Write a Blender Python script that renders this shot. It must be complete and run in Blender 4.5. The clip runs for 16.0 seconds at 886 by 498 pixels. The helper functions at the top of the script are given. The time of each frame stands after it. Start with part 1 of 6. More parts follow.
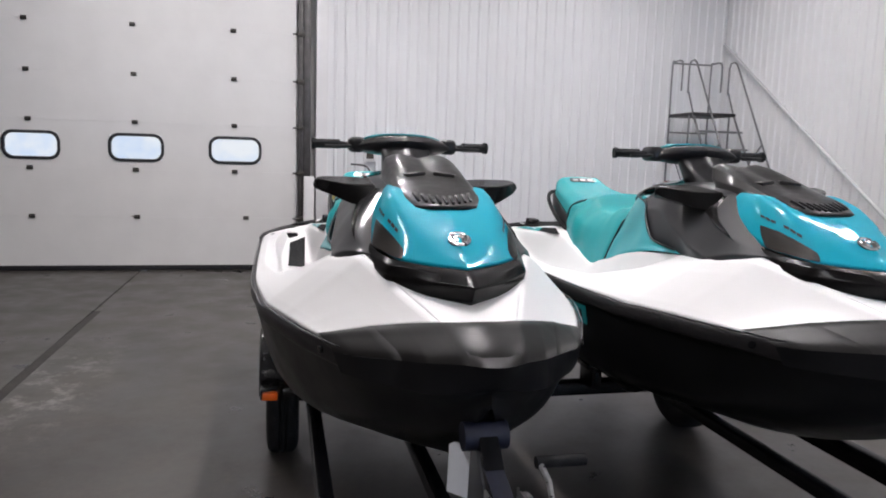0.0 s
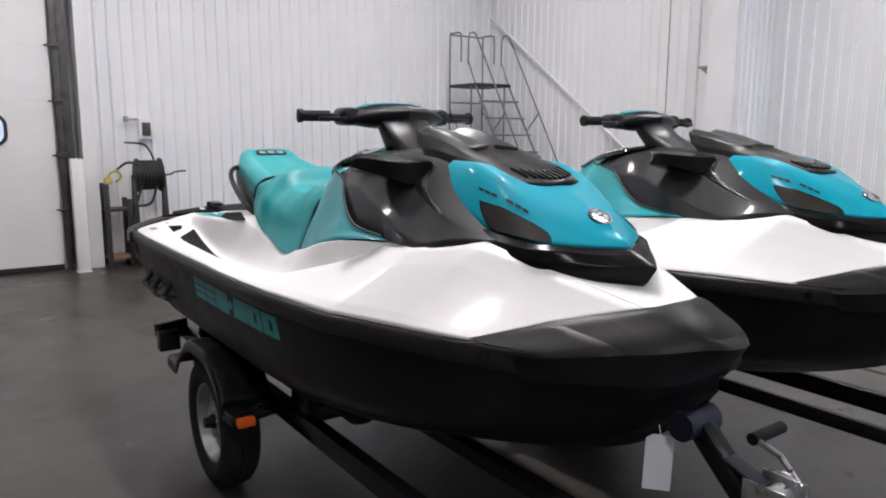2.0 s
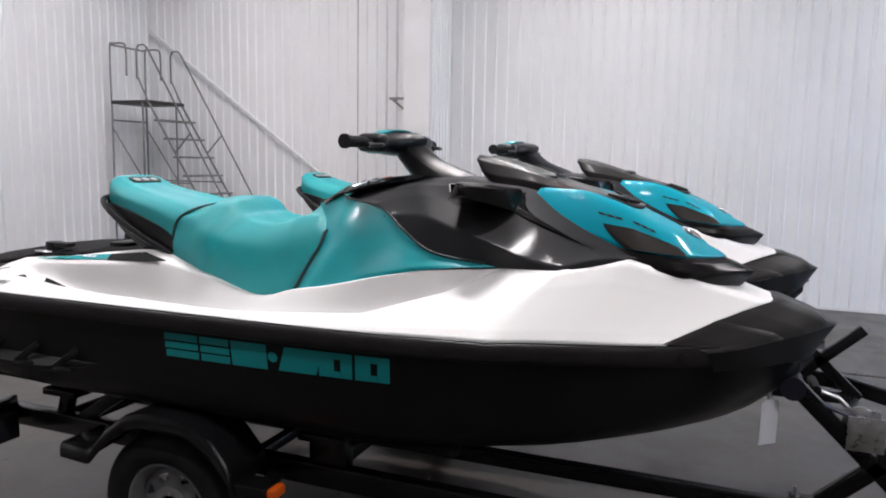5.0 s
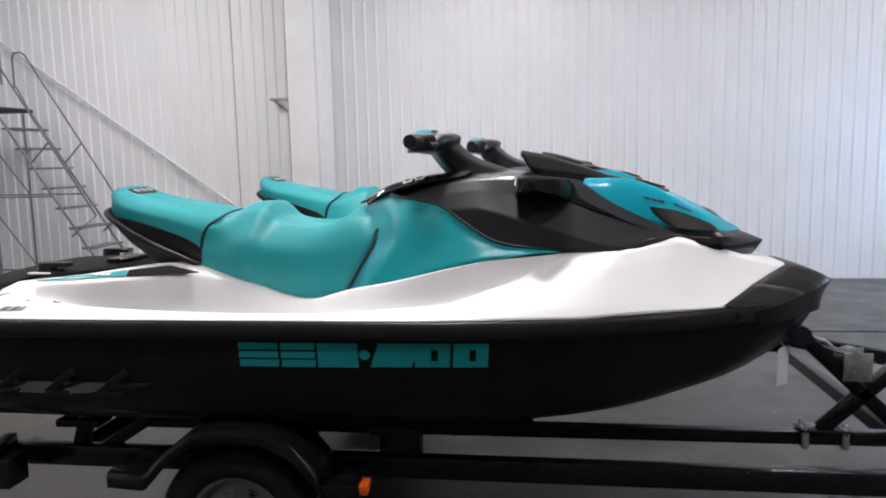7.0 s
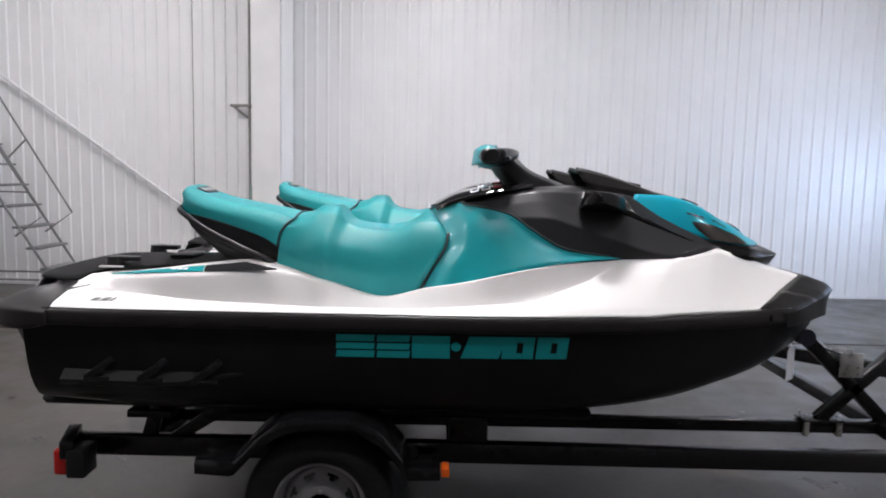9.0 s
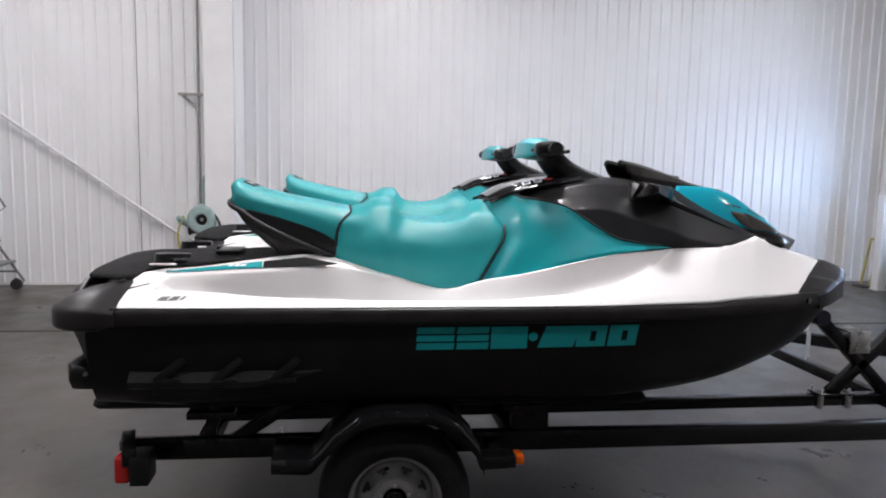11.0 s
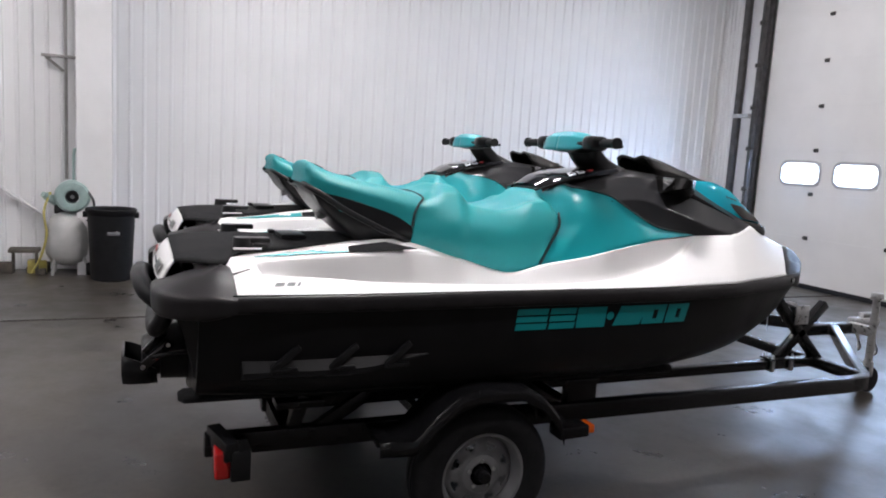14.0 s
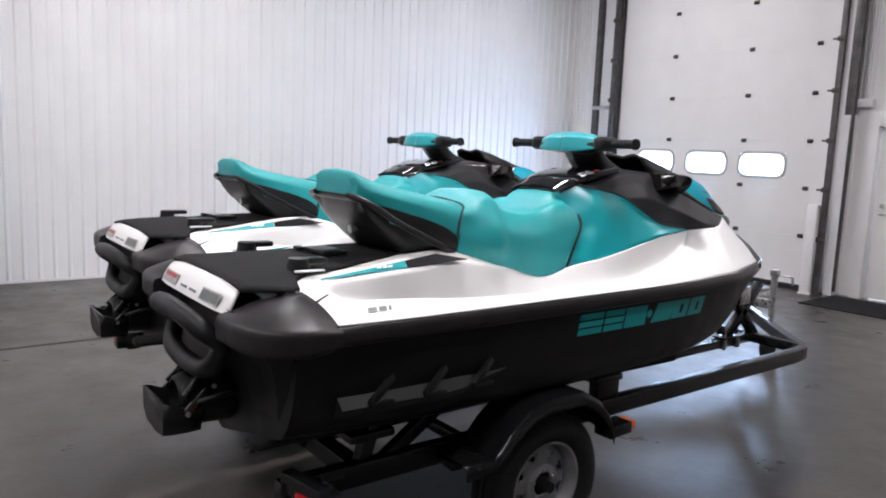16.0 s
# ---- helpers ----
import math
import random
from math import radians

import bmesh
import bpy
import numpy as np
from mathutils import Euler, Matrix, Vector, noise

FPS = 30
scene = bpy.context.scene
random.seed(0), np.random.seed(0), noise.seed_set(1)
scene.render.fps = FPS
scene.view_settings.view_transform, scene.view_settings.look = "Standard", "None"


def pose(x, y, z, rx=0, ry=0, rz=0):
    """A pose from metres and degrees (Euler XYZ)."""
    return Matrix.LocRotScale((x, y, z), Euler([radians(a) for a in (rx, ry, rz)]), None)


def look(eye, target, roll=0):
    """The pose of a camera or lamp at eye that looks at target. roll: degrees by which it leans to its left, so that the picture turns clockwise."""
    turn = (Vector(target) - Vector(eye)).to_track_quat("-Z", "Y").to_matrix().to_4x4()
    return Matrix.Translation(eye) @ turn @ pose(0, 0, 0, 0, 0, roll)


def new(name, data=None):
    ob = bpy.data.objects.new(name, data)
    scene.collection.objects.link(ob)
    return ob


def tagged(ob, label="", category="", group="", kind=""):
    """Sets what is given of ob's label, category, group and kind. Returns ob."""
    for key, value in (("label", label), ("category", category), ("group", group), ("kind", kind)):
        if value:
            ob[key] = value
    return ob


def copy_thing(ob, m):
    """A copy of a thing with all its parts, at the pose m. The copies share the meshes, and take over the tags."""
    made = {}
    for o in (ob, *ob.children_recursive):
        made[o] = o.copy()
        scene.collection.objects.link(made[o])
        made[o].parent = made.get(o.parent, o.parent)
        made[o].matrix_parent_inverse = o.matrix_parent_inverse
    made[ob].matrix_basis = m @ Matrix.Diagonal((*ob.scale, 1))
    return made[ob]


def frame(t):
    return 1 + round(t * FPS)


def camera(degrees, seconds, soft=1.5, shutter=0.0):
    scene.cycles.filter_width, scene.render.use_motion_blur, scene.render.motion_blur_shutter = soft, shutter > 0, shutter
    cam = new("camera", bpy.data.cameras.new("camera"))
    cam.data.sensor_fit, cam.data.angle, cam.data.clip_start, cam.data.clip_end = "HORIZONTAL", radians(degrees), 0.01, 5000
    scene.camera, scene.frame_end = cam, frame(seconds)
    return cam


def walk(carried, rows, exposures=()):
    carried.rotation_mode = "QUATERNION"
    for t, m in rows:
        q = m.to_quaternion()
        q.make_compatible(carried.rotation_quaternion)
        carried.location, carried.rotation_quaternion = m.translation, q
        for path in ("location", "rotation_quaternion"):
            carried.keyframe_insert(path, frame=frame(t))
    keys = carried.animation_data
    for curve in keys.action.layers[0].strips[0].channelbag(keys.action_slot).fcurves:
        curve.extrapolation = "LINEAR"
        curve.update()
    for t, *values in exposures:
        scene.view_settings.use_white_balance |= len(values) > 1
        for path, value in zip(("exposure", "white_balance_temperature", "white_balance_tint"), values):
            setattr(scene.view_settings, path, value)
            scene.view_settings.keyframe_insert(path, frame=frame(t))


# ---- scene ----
cam = camera(63.6, 16.0, soft=1.9)
METRES, EYE, TILT, LEAN, TURN = 7.1, 1.575, 0.0, 0.0, -12.9
ROWS = [
    (0.0, 0.0, 0.0, 0.0, 0.22, -7.45, -1.7),
    (0.5, -0.038, 0.0088, 0.0005, -7.25, -8.0, -1.83),
    (1.0, -0.0771, 0.0323, -0.0024, -14.23, -8.45, -2.23),
    (1.5, -0.1145, 0.0525, -0.0038, -17.2, -9.09, -3.16),
    (2.0, -0.1565, 0.0695, -0.0033, -22.64, -9.21, -0.31),
    (2.5, -0.1857, 0.0924, -0.0058, -29.22, -10.27, -0.92),
    (3.0, -0.217, 0.1246, -0.0059, -34.93, -10.11, 0.78),
    (3.5, -0.2486, 0.1459, -0.0081, -40.48, -10.11, -1.15),
    (4.0, -0.2877, 0.1672, -0.0042, -47.26, -8.29, -1.52),
    (4.2, -0.297, 0.1764, -0.0028, -49.32, -8.03, -1.76),
    (6.3, -0.397, 0.2693, -0.0049, -65.13, -6.73, -1.09),
    (6.5, -0.4007, 0.2792, -0.0054, -66.47, -6.94, -1.58),
    (7.0, -0.4099, 0.3045, -0.0028, -70.01, -7.31, 1.27),
    (7.5, -0.424, 0.3238, -0.0028, -71.64, -7.1, -0.15),
    (8.0, -0.4498, 0.3435, -0.0005, -75.19, -6.72, 0.63),
    (8.5, -0.4642, 0.3587, -0.0019, -77.16, -6.35, 0.08),
    (9.0, -0.4693, 0.3812, -0.0051, -77.27, -6.08, -1.24),
    (9.5, -0.4717, 0.4045, -0.0039, -77.42, -6.59, -0.11),
    (9.7, -0.4712, 0.4132, -0.0049, -77.6, -6.57, 0.11),
    (11.8, -0.4968, 0.5014, -0.0053, -88.31, -6.75, -1.26),
    (12.0, -0.4957, 0.5119, -0.0045, -88.64, -6.78, -0.9),
    (12.5, -0.4934, 0.5366, -0.0046, -90.55, -6.88, -0.77),
    (13.0, -0.4998, 0.5689, -0.0053, -92.48, -6.18, -0.35),
    (13.5, -0.5053, 0.5977, -0.0041, -96.24, -7.49, -0.79),
    (14.0, -0.4958, 0.6199, -0.0078, -99.84, -7.52, -3.42),
    (14.5, -0.4796, 0.6451, -0.0073, -103.09, -7.94, -1.24),
    (15.0, -0.465, 0.673, -0.009, -105.01, -8.85, -3.15),
    (15.5, -0.4556, 0.7078, -0.0052, -108.8, -9.42, -0.38),
    (16.0, -0.4417, 0.7351, -0.005, -114.28, -7.64, -2.34),
]
walk(cam, [(t, pose(0, 0, EYE, TILT, LEAN, TURN) @ pose(METRES * x, METRES * y, METRES * z, 90 + pitch, roll, yaw)) for t, x, y, z, yaw, pitch, roll in ROWS],
     [(0.0, -0.12), (1.0, -0.10), (2.0, -0.08), (4.0, -0.05), (7.0, 0.0), (13.0, 0.0), (14.5, 0.04), (15.5, 0.15), (16.0, 0.17)])

# ---- world and light ----
world = bpy.data.worlds.new("sky")
world.use_nodes = True
scene.world = world
wn = world.node_tree
sky = wn.nodes.new("ShaderNodeTexSky")
sky.sky_type = 'NISHITA'
sky.sun_disc = False
sky.dust_density, sky.ozone_density = 0.3, 3.0
sky.sun_elevation, sky.sun_rotation = radians(45), radians(266)
wn.links.new(sky.outputs[0], wn.nodes["Background"].inputs[0])
wn.nodes["Background"].inputs[1].default_value = 0.15

sun = new("sun", bpy.data.lights.new("sun", 'SUN'))
sun.data.energy, sun.data.angle, sun.data.color = 5.0, radians(0.5), (1.0, 0.95, 0.88)
sun.matrix_world = look((-30, 2, 30), (0, 0, 0))

ROOM_W, ROOM_E, ROOM_S, ROOM_N, ROOM_H = -10.5, 6.8, -3.62, 10.08, 5.4
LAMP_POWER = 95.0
WINDOW_POWER = 32.0


# ---- materials ----
def material(name, color, rough=0.5, metal=0.0, coat=0.0, vary=0.0, scale=8.0, bump=0.0, bump_scale=60.0, spread=0.0, spec=0.5):
    m = bpy.data.materials.new(name)
    m.use_nodes = True
    nt = m.node_tree
    b = nt.nodes["Principled BSDF"]
    b.inputs["Base Color"].default_value = (*color, 1)
    b.inputs["Roughness"].default_value = rough
    b.inputs["Metallic"].default_value = metal
    b.inputs["Coat Weight"].default_value = coat
    b.inputs["Coat Roughness"].default_value = 0.08
    b.inputs["Specular IOR Level"].default_value = spec
    tc = nt.nodes.new("ShaderNodeTexCoord")
    if vary:
        n = nt.nodes.new("ShaderNodeTexNoise")
        n.inputs["Scale"].default_value = scale
        n.inputs["Detail"].default_value = 6
        nt.links.new(tc.outputs["Object"], n.inputs["Vector"])
        r = nt.nodes.new("ShaderNodeMapRange")
        r.inputs[1].default_value, r.inputs[2].default_value = 0.3, 0.7
        r.inputs[3].default_value, r.inputs[4].default_value = 1 - vary, 1 + vary
        nt.links.new(n.outputs[0], r.inputs[0])
        mul = nt.nodes.new("ShaderNodeVectorMath")
        mul.operation = 'MULTIPLY'
        mul.inputs[0].default_value = color
        nt.links.new(r.outputs[0], mul.inputs[1])
        nt.links.new(mul.outputs[0], b.inputs["Base Color"])
        rr = nt.nodes.new("ShaderNodeMapRange")
        rr.inputs[1].default_value, rr.inputs[2].default_value = 0.3, 0.7
        rr.inputs[3].default_value, rr.inputs[4].default_value = max(0.02, rough - spread), min(1, rough + spread)
        nt.links.new(n.outputs[0], rr.inputs[0])
        nt.links.new(rr.outputs[0], b.inputs["Roughness"])
    if bump:
        n2 = nt.nodes.new("ShaderNodeTexNoise")
        n2.inputs["Scale"].default_value = bump_scale
        n2.inputs["Detail"].default_value = 4
        nt.links.new(tc.outputs["Object"], n2.inputs["Vector"])
        bp = nt.nodes.new("ShaderNodeBump")
        bp.inputs["Strength"].default_value = bump
        bp.inputs["Distance"].default_value = 0.01
        nt.links.new(n2.outputs[0], bp.inputs["Height"])
        nt.links.new(bp.outputs[0], b.inputs["Normal"])
    return m


M_WHITE_GEL = material("white_gelcoat", (0.785, 0.775, 0.77), 0.32, coat=0.12)
M_HULL = material("black_hull", (0.0085, 0.0085, 0.0095), 0.38, vary=0.2, scale=9, spread=0.06, bump=0.05, bump_scale=300, spec=0.2)
M_RAIL = material("black_rub_rail", (0.020, 0.0185, 0.0195), 0.36, vary=0.15, scale=14, spread=0.03, spec=0.18)
M_PLASTIC = material("black_plastic", (0.010, 0.010, 0.011), 0.32, vary=0.2, scale=20, spread=0.03, spec=0.28)
M_GLOSS = material("gloss_black", (0.008, 0.008, 0.009), 0.08, coat=0.6)
M_GREY = material("dark_grey_plastic", (0.020, 0.020, 0.022), 0.45, coat=0.28, vary=0.06, scale=16, spread=0.02, spec=0.2)
M_SPONSON = material("grey_sponson_plastic", (0.0095, 0.0095, 0.0105), 0.45, vary=0.15, scale=20, spread=0.05, spec=0.2)
M_SURROUND = material("piano_black_plastic", (0.0065, 0.006, 0.006), 0.24, vary=0.1, scale=16, spread=0.03, spec=0.14)
M_NOSE = material("satin_nose_plastic", (0.0095, 0.0088, 0.0085), 0.40, vary=0.12, scale=12, spread=0.04, spec=0.2)
M_VENT = material("warm_grey_plastic", (0.015, 0.0138, 0.0133), 0.36, coat=0.15, vary=0.12, scale=25, spread=0.06, spec=0.25)
M_TEAL_GLOSS = material("gloss_teal", (0.001, 0.31, 0.41), 0.5, coat=0.35, vary=0.03, scale=6, spec=0.12)
M_TEAL_PANEL = material("satin_teal_panel", (0.003, 0.27, 0.30), 0.34, coat=0.22, vary=0.04, scale=6, spread=0.03)
M_TEAL_SEAT = material("teal_vinyl", (0.006, 0.28, 0.295), 0.47, vary=0.05, scale=9, spread=0.06, bump=0.12, bump_scale=420)
M_TEAL_DECAL = material("teal_decal", (0.004, 0.31, 0.33), 0.3, vary=0.04)
M_MAT = material("black_deck_mat", (0.011, 0.011, 0.012), 0.85, vary=0.3, scale=60, bump=0.5, bump_scale=260, spec=0.2)
M_SEAM = material("dark_seam", (0.006, 0.02, 0.022), 0.6)
M_DECAL_GREY = material("grey_decal", (0.13, 0.14, 0.14), 0.45, vary=0.15, scale=40)
M_LABEL = material("silver_label", (0.36, 0.35, 0.34), 0.35, vary=0.25, scale=90)
M_DECAL_RED = material("red_decal", (0.35, 0.03, 0.03), 0.4)
M_LENS = material("smoked_lens", (0.030, 0.027, 0.024), 0.4, spec=0.15)
M_FRAME = material("black_powder_coat", (0.008, 0.008, 0.009), 0.24, vary=0.05, scale=12, spread=0.015, spec=0.3)
M_TYRE = material("tyre_rubber", (0.012, 0.012, 0.013), 0.7, vary=0.25, scale=30, bump=0.2, bump_scale=120, spec=0.2)
M_RIM = material("silver_rim_paint", (0.22, 0.22, 0.23), 0.38, metal=0.35, vary=0.1, scale=20)
M_GALV = material("galvanised_steel", (0.5, 0.5, 0.5), 0.35, metal=0.9, vary=0.2, scale=35, spread=0.12)
M_CHROME = material("bright_chrome", (0.75, 0.75, 0.76), 0.2, metal=0.9)
M_MIRROR = material("mirror_glass", (0.86, 0.86, 0.87), 0.03, metal=1.0)
M_RED = material("red_lens", (0.45, 0.012, 0.012), 0.15, coat=0.5)
M_AMBER = material("amber_lens", (0.75, 0.12, 0.01), 0.2, coat=0.4)
M_PAPER = material("white_paper_tag", (0.82, 0.85, 0.90), 0.7, vary=0.04)
M_STRAP = material("blue_black_strap", (0.005, 0.007, 0.022), 0.6, vary=0.3, scale=50)
M_WALL = material("white_steel_cladding", (0.79, 0.79, 0.80), 0.38, vary=0.035, scale=1.2, spread=0.06)
M_TRIM = material("white_painted_trim", (0.74, 0.735, 0.74), 0.45, vary=0.04, scale=3)
M_DOOR = material("white_insulated_door", (0.76, 0.75, 0.745), 0.45, vary=0.03, scale=2.5, bump=0.06, bump_scale=140)
M_HINGE = material("dark_hinge_steel", (0.06, 0.055, 0.05), 0.5, metal=0.5, vary=0.2, scale=40)
M_TRACK = material("weathered_dark_steel", (0.09, 0.085, 0.085), 0.45, metal=0.6, vary=0.3, scale=9)
M_GASKET = material("black_gasket", (0.012, 0.012, 0.016), 0.5)
# south window rubber, its pale grey carrying the glare of the bright panes
M_GASKET_GLARE = material("glare_washed_gasket", (0.45, 0.45, 0.47), 0.5)
M_CEIL = material("grey_ceiling_deck", (0.28, 0.28, 0.29), 0.6, vary=0.03, scale=2)
M_LADDER = material("grey_ladder_steel", (0.2, 0.2, 0.205), 0.45, metal=0.4, vary=0.15, scale=12)
M_BIN = material("black_bin_plastic", (0.009, 0.009, 0.010), 0.5, vary=0.2, scale=15, spec=0.2)
M_PUMP = material("pale_green_enamel", (0.30, 0.40, 0.38), 0.4, vary=0.12, scale=14)
M_TANK = material("grey_tank_paint", (0.42, 0.42, 0.41), 0.45, vary=0.12, scale=8)
M_PIPE = material("white_pipe_paint", (0.66, 0.66, 0.67), 0.4, vary=0.06, scale=9)
M_COPPER = material("dull_metal_pipe", (0.32, 0.31, 0.30), 0.45, metal=0.6, vary=0.2, scale=12)
M_YELLOW = material("faded_yellow_plastic", (0.42, 0.36, 0.10), 0.5, vary=0.2, scale=18)
M_GREEN = material("green_plastic", (0.02, 0.16, 0.07), 0.5, vary=0.15, scale=18)
M_HOSE = material("black_hose_rubber", (0.014, 0.014, 0.015), 0.6)
M_WOOD = material("worn_timber", (0.22, 0.13, 0.06), 0.65, vary=0.25, scale=10)
M_STEEL = material("dark_bench_steel", (0.035, 0.034, 0.035), 0.5, metal=0.3, vary=0.2, scale=8)
M_GROUND = material("outdoor_gravel", (0.82, 0.87, 0.95), 0.9, vary=0.2, scale=1)
M_DRAIN = material("grimy_drain", (0.026, 0.023, 0.020), 0.7, vary=0.4, scale=12)
M_GRATE = material("rusty_grate", (0.045, 0.035, 0.026), 0.6, metal=0.3, vary=0.3, scale=20)
M_CLUTTER = material("dusty_dark_scrap", (0.07, 0.06, 0.05), 0.7, vary=0.4, scale=14)


def floor_material():
    m = bpy.data.materials.new("sealed_concrete")
    m.use_nodes = True
    nt = m.node_tree
    b = nt.nodes["Principled BSDF"]
    tc = nt.nodes.new("ShaderNodeTexCoord")
    def nz(s, d, rough=0.6):
        n = nt.nodes.new("ShaderNodeTexNoise")
        n.inputs["Scale"].default_value, n.inputs["Detail"].default_value, n.inputs["Roughness"].default_value = s, d, rough
        nt.links.new(tc.outputs["Object"], n.inputs["Vector"])
        return n
    big, fine, blot = nz(0.55, 5), nz(22, 9, 0.75), nz(2.6, 6, 0.6)
    ramp = nt.nodes.new("ShaderNodeValToRGB")
    ramp.color_ramp.elements[0].position, ramp.color_ramp.elements[0].color = 0.32, (0.029, 0.0255, 0.022, 1)
    ramp.color_ramp.elements[1].position, ramp.color_ramp.elements[1].color = 0.70, (0.066, 0.058, 0.050, 1)
    nt.links.new(big.outputs[0], ramp.inputs[0])
    ramp2 = nt.nodes.new("ShaderNodeValToRGB")
    ramp2.color_ramp.elements[0].position, ramp2.color_ramp.elements[0].color = 0.32, (0.66, 0.66, 0.67, 1)
    ramp2.color_ramp.elements[1].position, ramp2.color_ramp.elements[1].color = 0.70, (1.34, 1.32, 1.27, 1)
    nt.links.new(blot.outputs[0], ramp2.inputs[0])
    mx = nt.nodes.new("ShaderNodeMix")
    mx.data_type, mx.blend_type = 'RGBA', 'MULTIPLY'
    mx.inputs[0].default_value = 1.0
    nt.links.new(ramp.outputs[0], mx.inputs[6])
    nt.links.new(ramp2.outputs[0], mx.inputs[7])
    ramp3 = nt.nodes.new("ShaderNodeValToRGB")
    ramp3.color_ramp.elements[0].position, ramp3.color_ramp.elements[0].color = 0.36, (0.80, 0.80, 0.81, 1)
    ramp3.color_ramp.elements[1].position, ramp3.color_ramp.elements[1].color = 0.68, (1.2, 1.19, 1.17, 1)
    nt.links.new(fine.outputs[0], ramp3.inputs[0])
    mx2 = nt.nodes.new("ShaderNodeMix")
    mx2.data_type, mx2.blend_type = 'RGBA', 'MULTIPLY'
    mx2.inputs[0].default_value = 1.0
    nt.links.new(mx.outputs[2], mx2.inputs[6])
    nt.links.new(ramp3.outputs[0], mx2.inputs[7])
    sep = nt.nodes.new("ShaderNodeSeparateXYZ")
    nt.links.new(tc.outputs["Object"], sep.inputs[0])
    def bump_at(out, centre, width):
        d = nt.nodes.new("ShaderNodeMath"); d.operation = 'SUBTRACT'; d.inputs[1].default_value = centre
        nt.links.new(out, d.inputs[0])
        a = nt.nodes.new("ShaderNodeMath"); a.operation = 'ABSOLUTE'
        nt.links.new(d.outputs[0], a.inputs[0])
        r = nt.nodes.new("ShaderNodeMapRange"); r.interpolation_type = 'SMOOTHSTEP'
        r.inputs[1].default_value, r.inputs[2].default_value, r.inputs[3].default_value, r.inputs[4].default_value = width * 0.2, width, 1, 0
        nt.links.new(a.outputs[0], r.inputs[0])
        return r.outputs[0]
    sx, sy = bump_at(sep.outputs[0], -1.50, 0.42), bump_at(sep.outputs[1], 5.2, 1.5)
    spot = nz(5.5, 9, 0.75)
    sr = nt.nodes.new("ShaderNodeMapRange")
    sr.inputs[1].default_value, sr.inputs[2].default_value = 0.50, 0.62
    nt.links.new(spot.outputs[0], sr.inputs[0])
    m1 = nt.nodes.new("ShaderNodeMath"); m1.operation = 'MULTIPLY'
    nt.links.new(sx, m1.inputs[0]); nt.links.new(sy, m1.inputs[1])
    m2 = nt.nodes.new("ShaderNodeMath"); m2.operation = 'MULTIPLY'
    nt.links.new(m1.outputs[0], m2.inputs[0]); nt.links.new(sr.outputs[0], m2.inputs[1])
    mx3 = nt.nodes.new("ShaderNodeMix"); mx3.data_type = 'RGBA'
    nt.links.new(m2.outputs[0], mx3.inputs[0])
    nt.links.new(mx2.outputs[2], mx3.inputs[6])
    mx3.inputs[7].default_value = (0.20, 0.19, 0.175, 1)
    nt.links.new(mx3.outputs[2], b.inputs["Base Color"])
    rr = nt.nodes.new("ShaderNodeMapRange")
    rr.inputs[1].default_value, rr.inputs[2].default_value, rr.inputs[3].default_value, rr.inputs[4].default_value = 0.3, 0.7, 0.25, 0.50
    b.inputs["Specular IOR Level"].default_value = 0.64
    nt.links.new(blot.outputs[0], rr.inputs[0])
    nt.links.new(rr.outputs[0], b.inputs["Roughness"])
    bp = nt.nodes.new("ShaderNodeBump")
    bp.inputs["Strength"].default_value, bp.inputs["Distance"].default_value = 0.12, 0.004
    nt.links.new(blot.outputs[0], bp.inputs["Height"])
    nt.links.new(bp.outputs[0], b.inputs["Normal"])
    return m


def glow(name, color, strength):
    m = bpy.data.materials.new(name)
    m.use_nodes = True
    b = m.node_tree.nodes["Principled BSDF"]
    b.inputs["Base Color"].default_value = (*color, 1)
    b.inputs["Emission Color"].default_value = (*color, 1)
    b.inputs["Emission Strength"].default_value = strength
    return m


def glass_material():
    m = bpy.data.materials.new("window_acrylic")
    m.use_nodes = True
    b = m.node_tree.nodes["Principled BSDF"]
    b.inputs["Base Color"].default_value = (0.93, 0.96, 1.0, 1)
    b.inputs["Transmission Weight"].default_value = 1.0
    b.inputs["Roughness"].default_value = 0.12
    b.inputs["IOR"].default_value = 1.05
    return m


M_FLOOR = floor_material()
M_GLASS = glass_material()
def sky_backdrop(name="hazy_daylight", strength=1.0):
    """Hazy bright daylight with soft cloud."""
    m = glow(name, (0.72, 0.83, 1.0), strength)
    nt = m.node_tree
    b = nt.nodes["Principled BSDF"]
    b.inputs["Roughness"].default_value = 1.0
    b.inputs["Base Color"].default_value = (0.1, 0.1, 0.1, 1)
    n = nt.nodes.new("ShaderNodeTexNoise")
    n.inputs["Scale"].default_value, n.inputs["Detail"].default_value = 0.9, 5
    tc = nt.nodes.new("ShaderNodeTexCoord")
    nt.links.new(tc.outputs["Object"], n.inputs["Vector"])
    r = nt.nodes.new("ShaderNodeValToRGB")
    r.color_ramp.elements[0].position, r.color_ramp.elements[0].color = 0.38, (0.72, 0.83, 1.0, 1)
    r.color_ramp.elements[1].position, r.color_ramp.elements[1].color = 0.62, (1.0, 1.0, 1.0, 1)
    nt.links.new(n.outputs[0], r.inputs[0])
    nt.links.new(r.outputs[0], b.inputs["Emission Color"])
    return m


M_SKY = sky_backdrop(strength=4.5)
M_SKY_NORTH = sky_backdrop("shaded_daylight", 0.86)


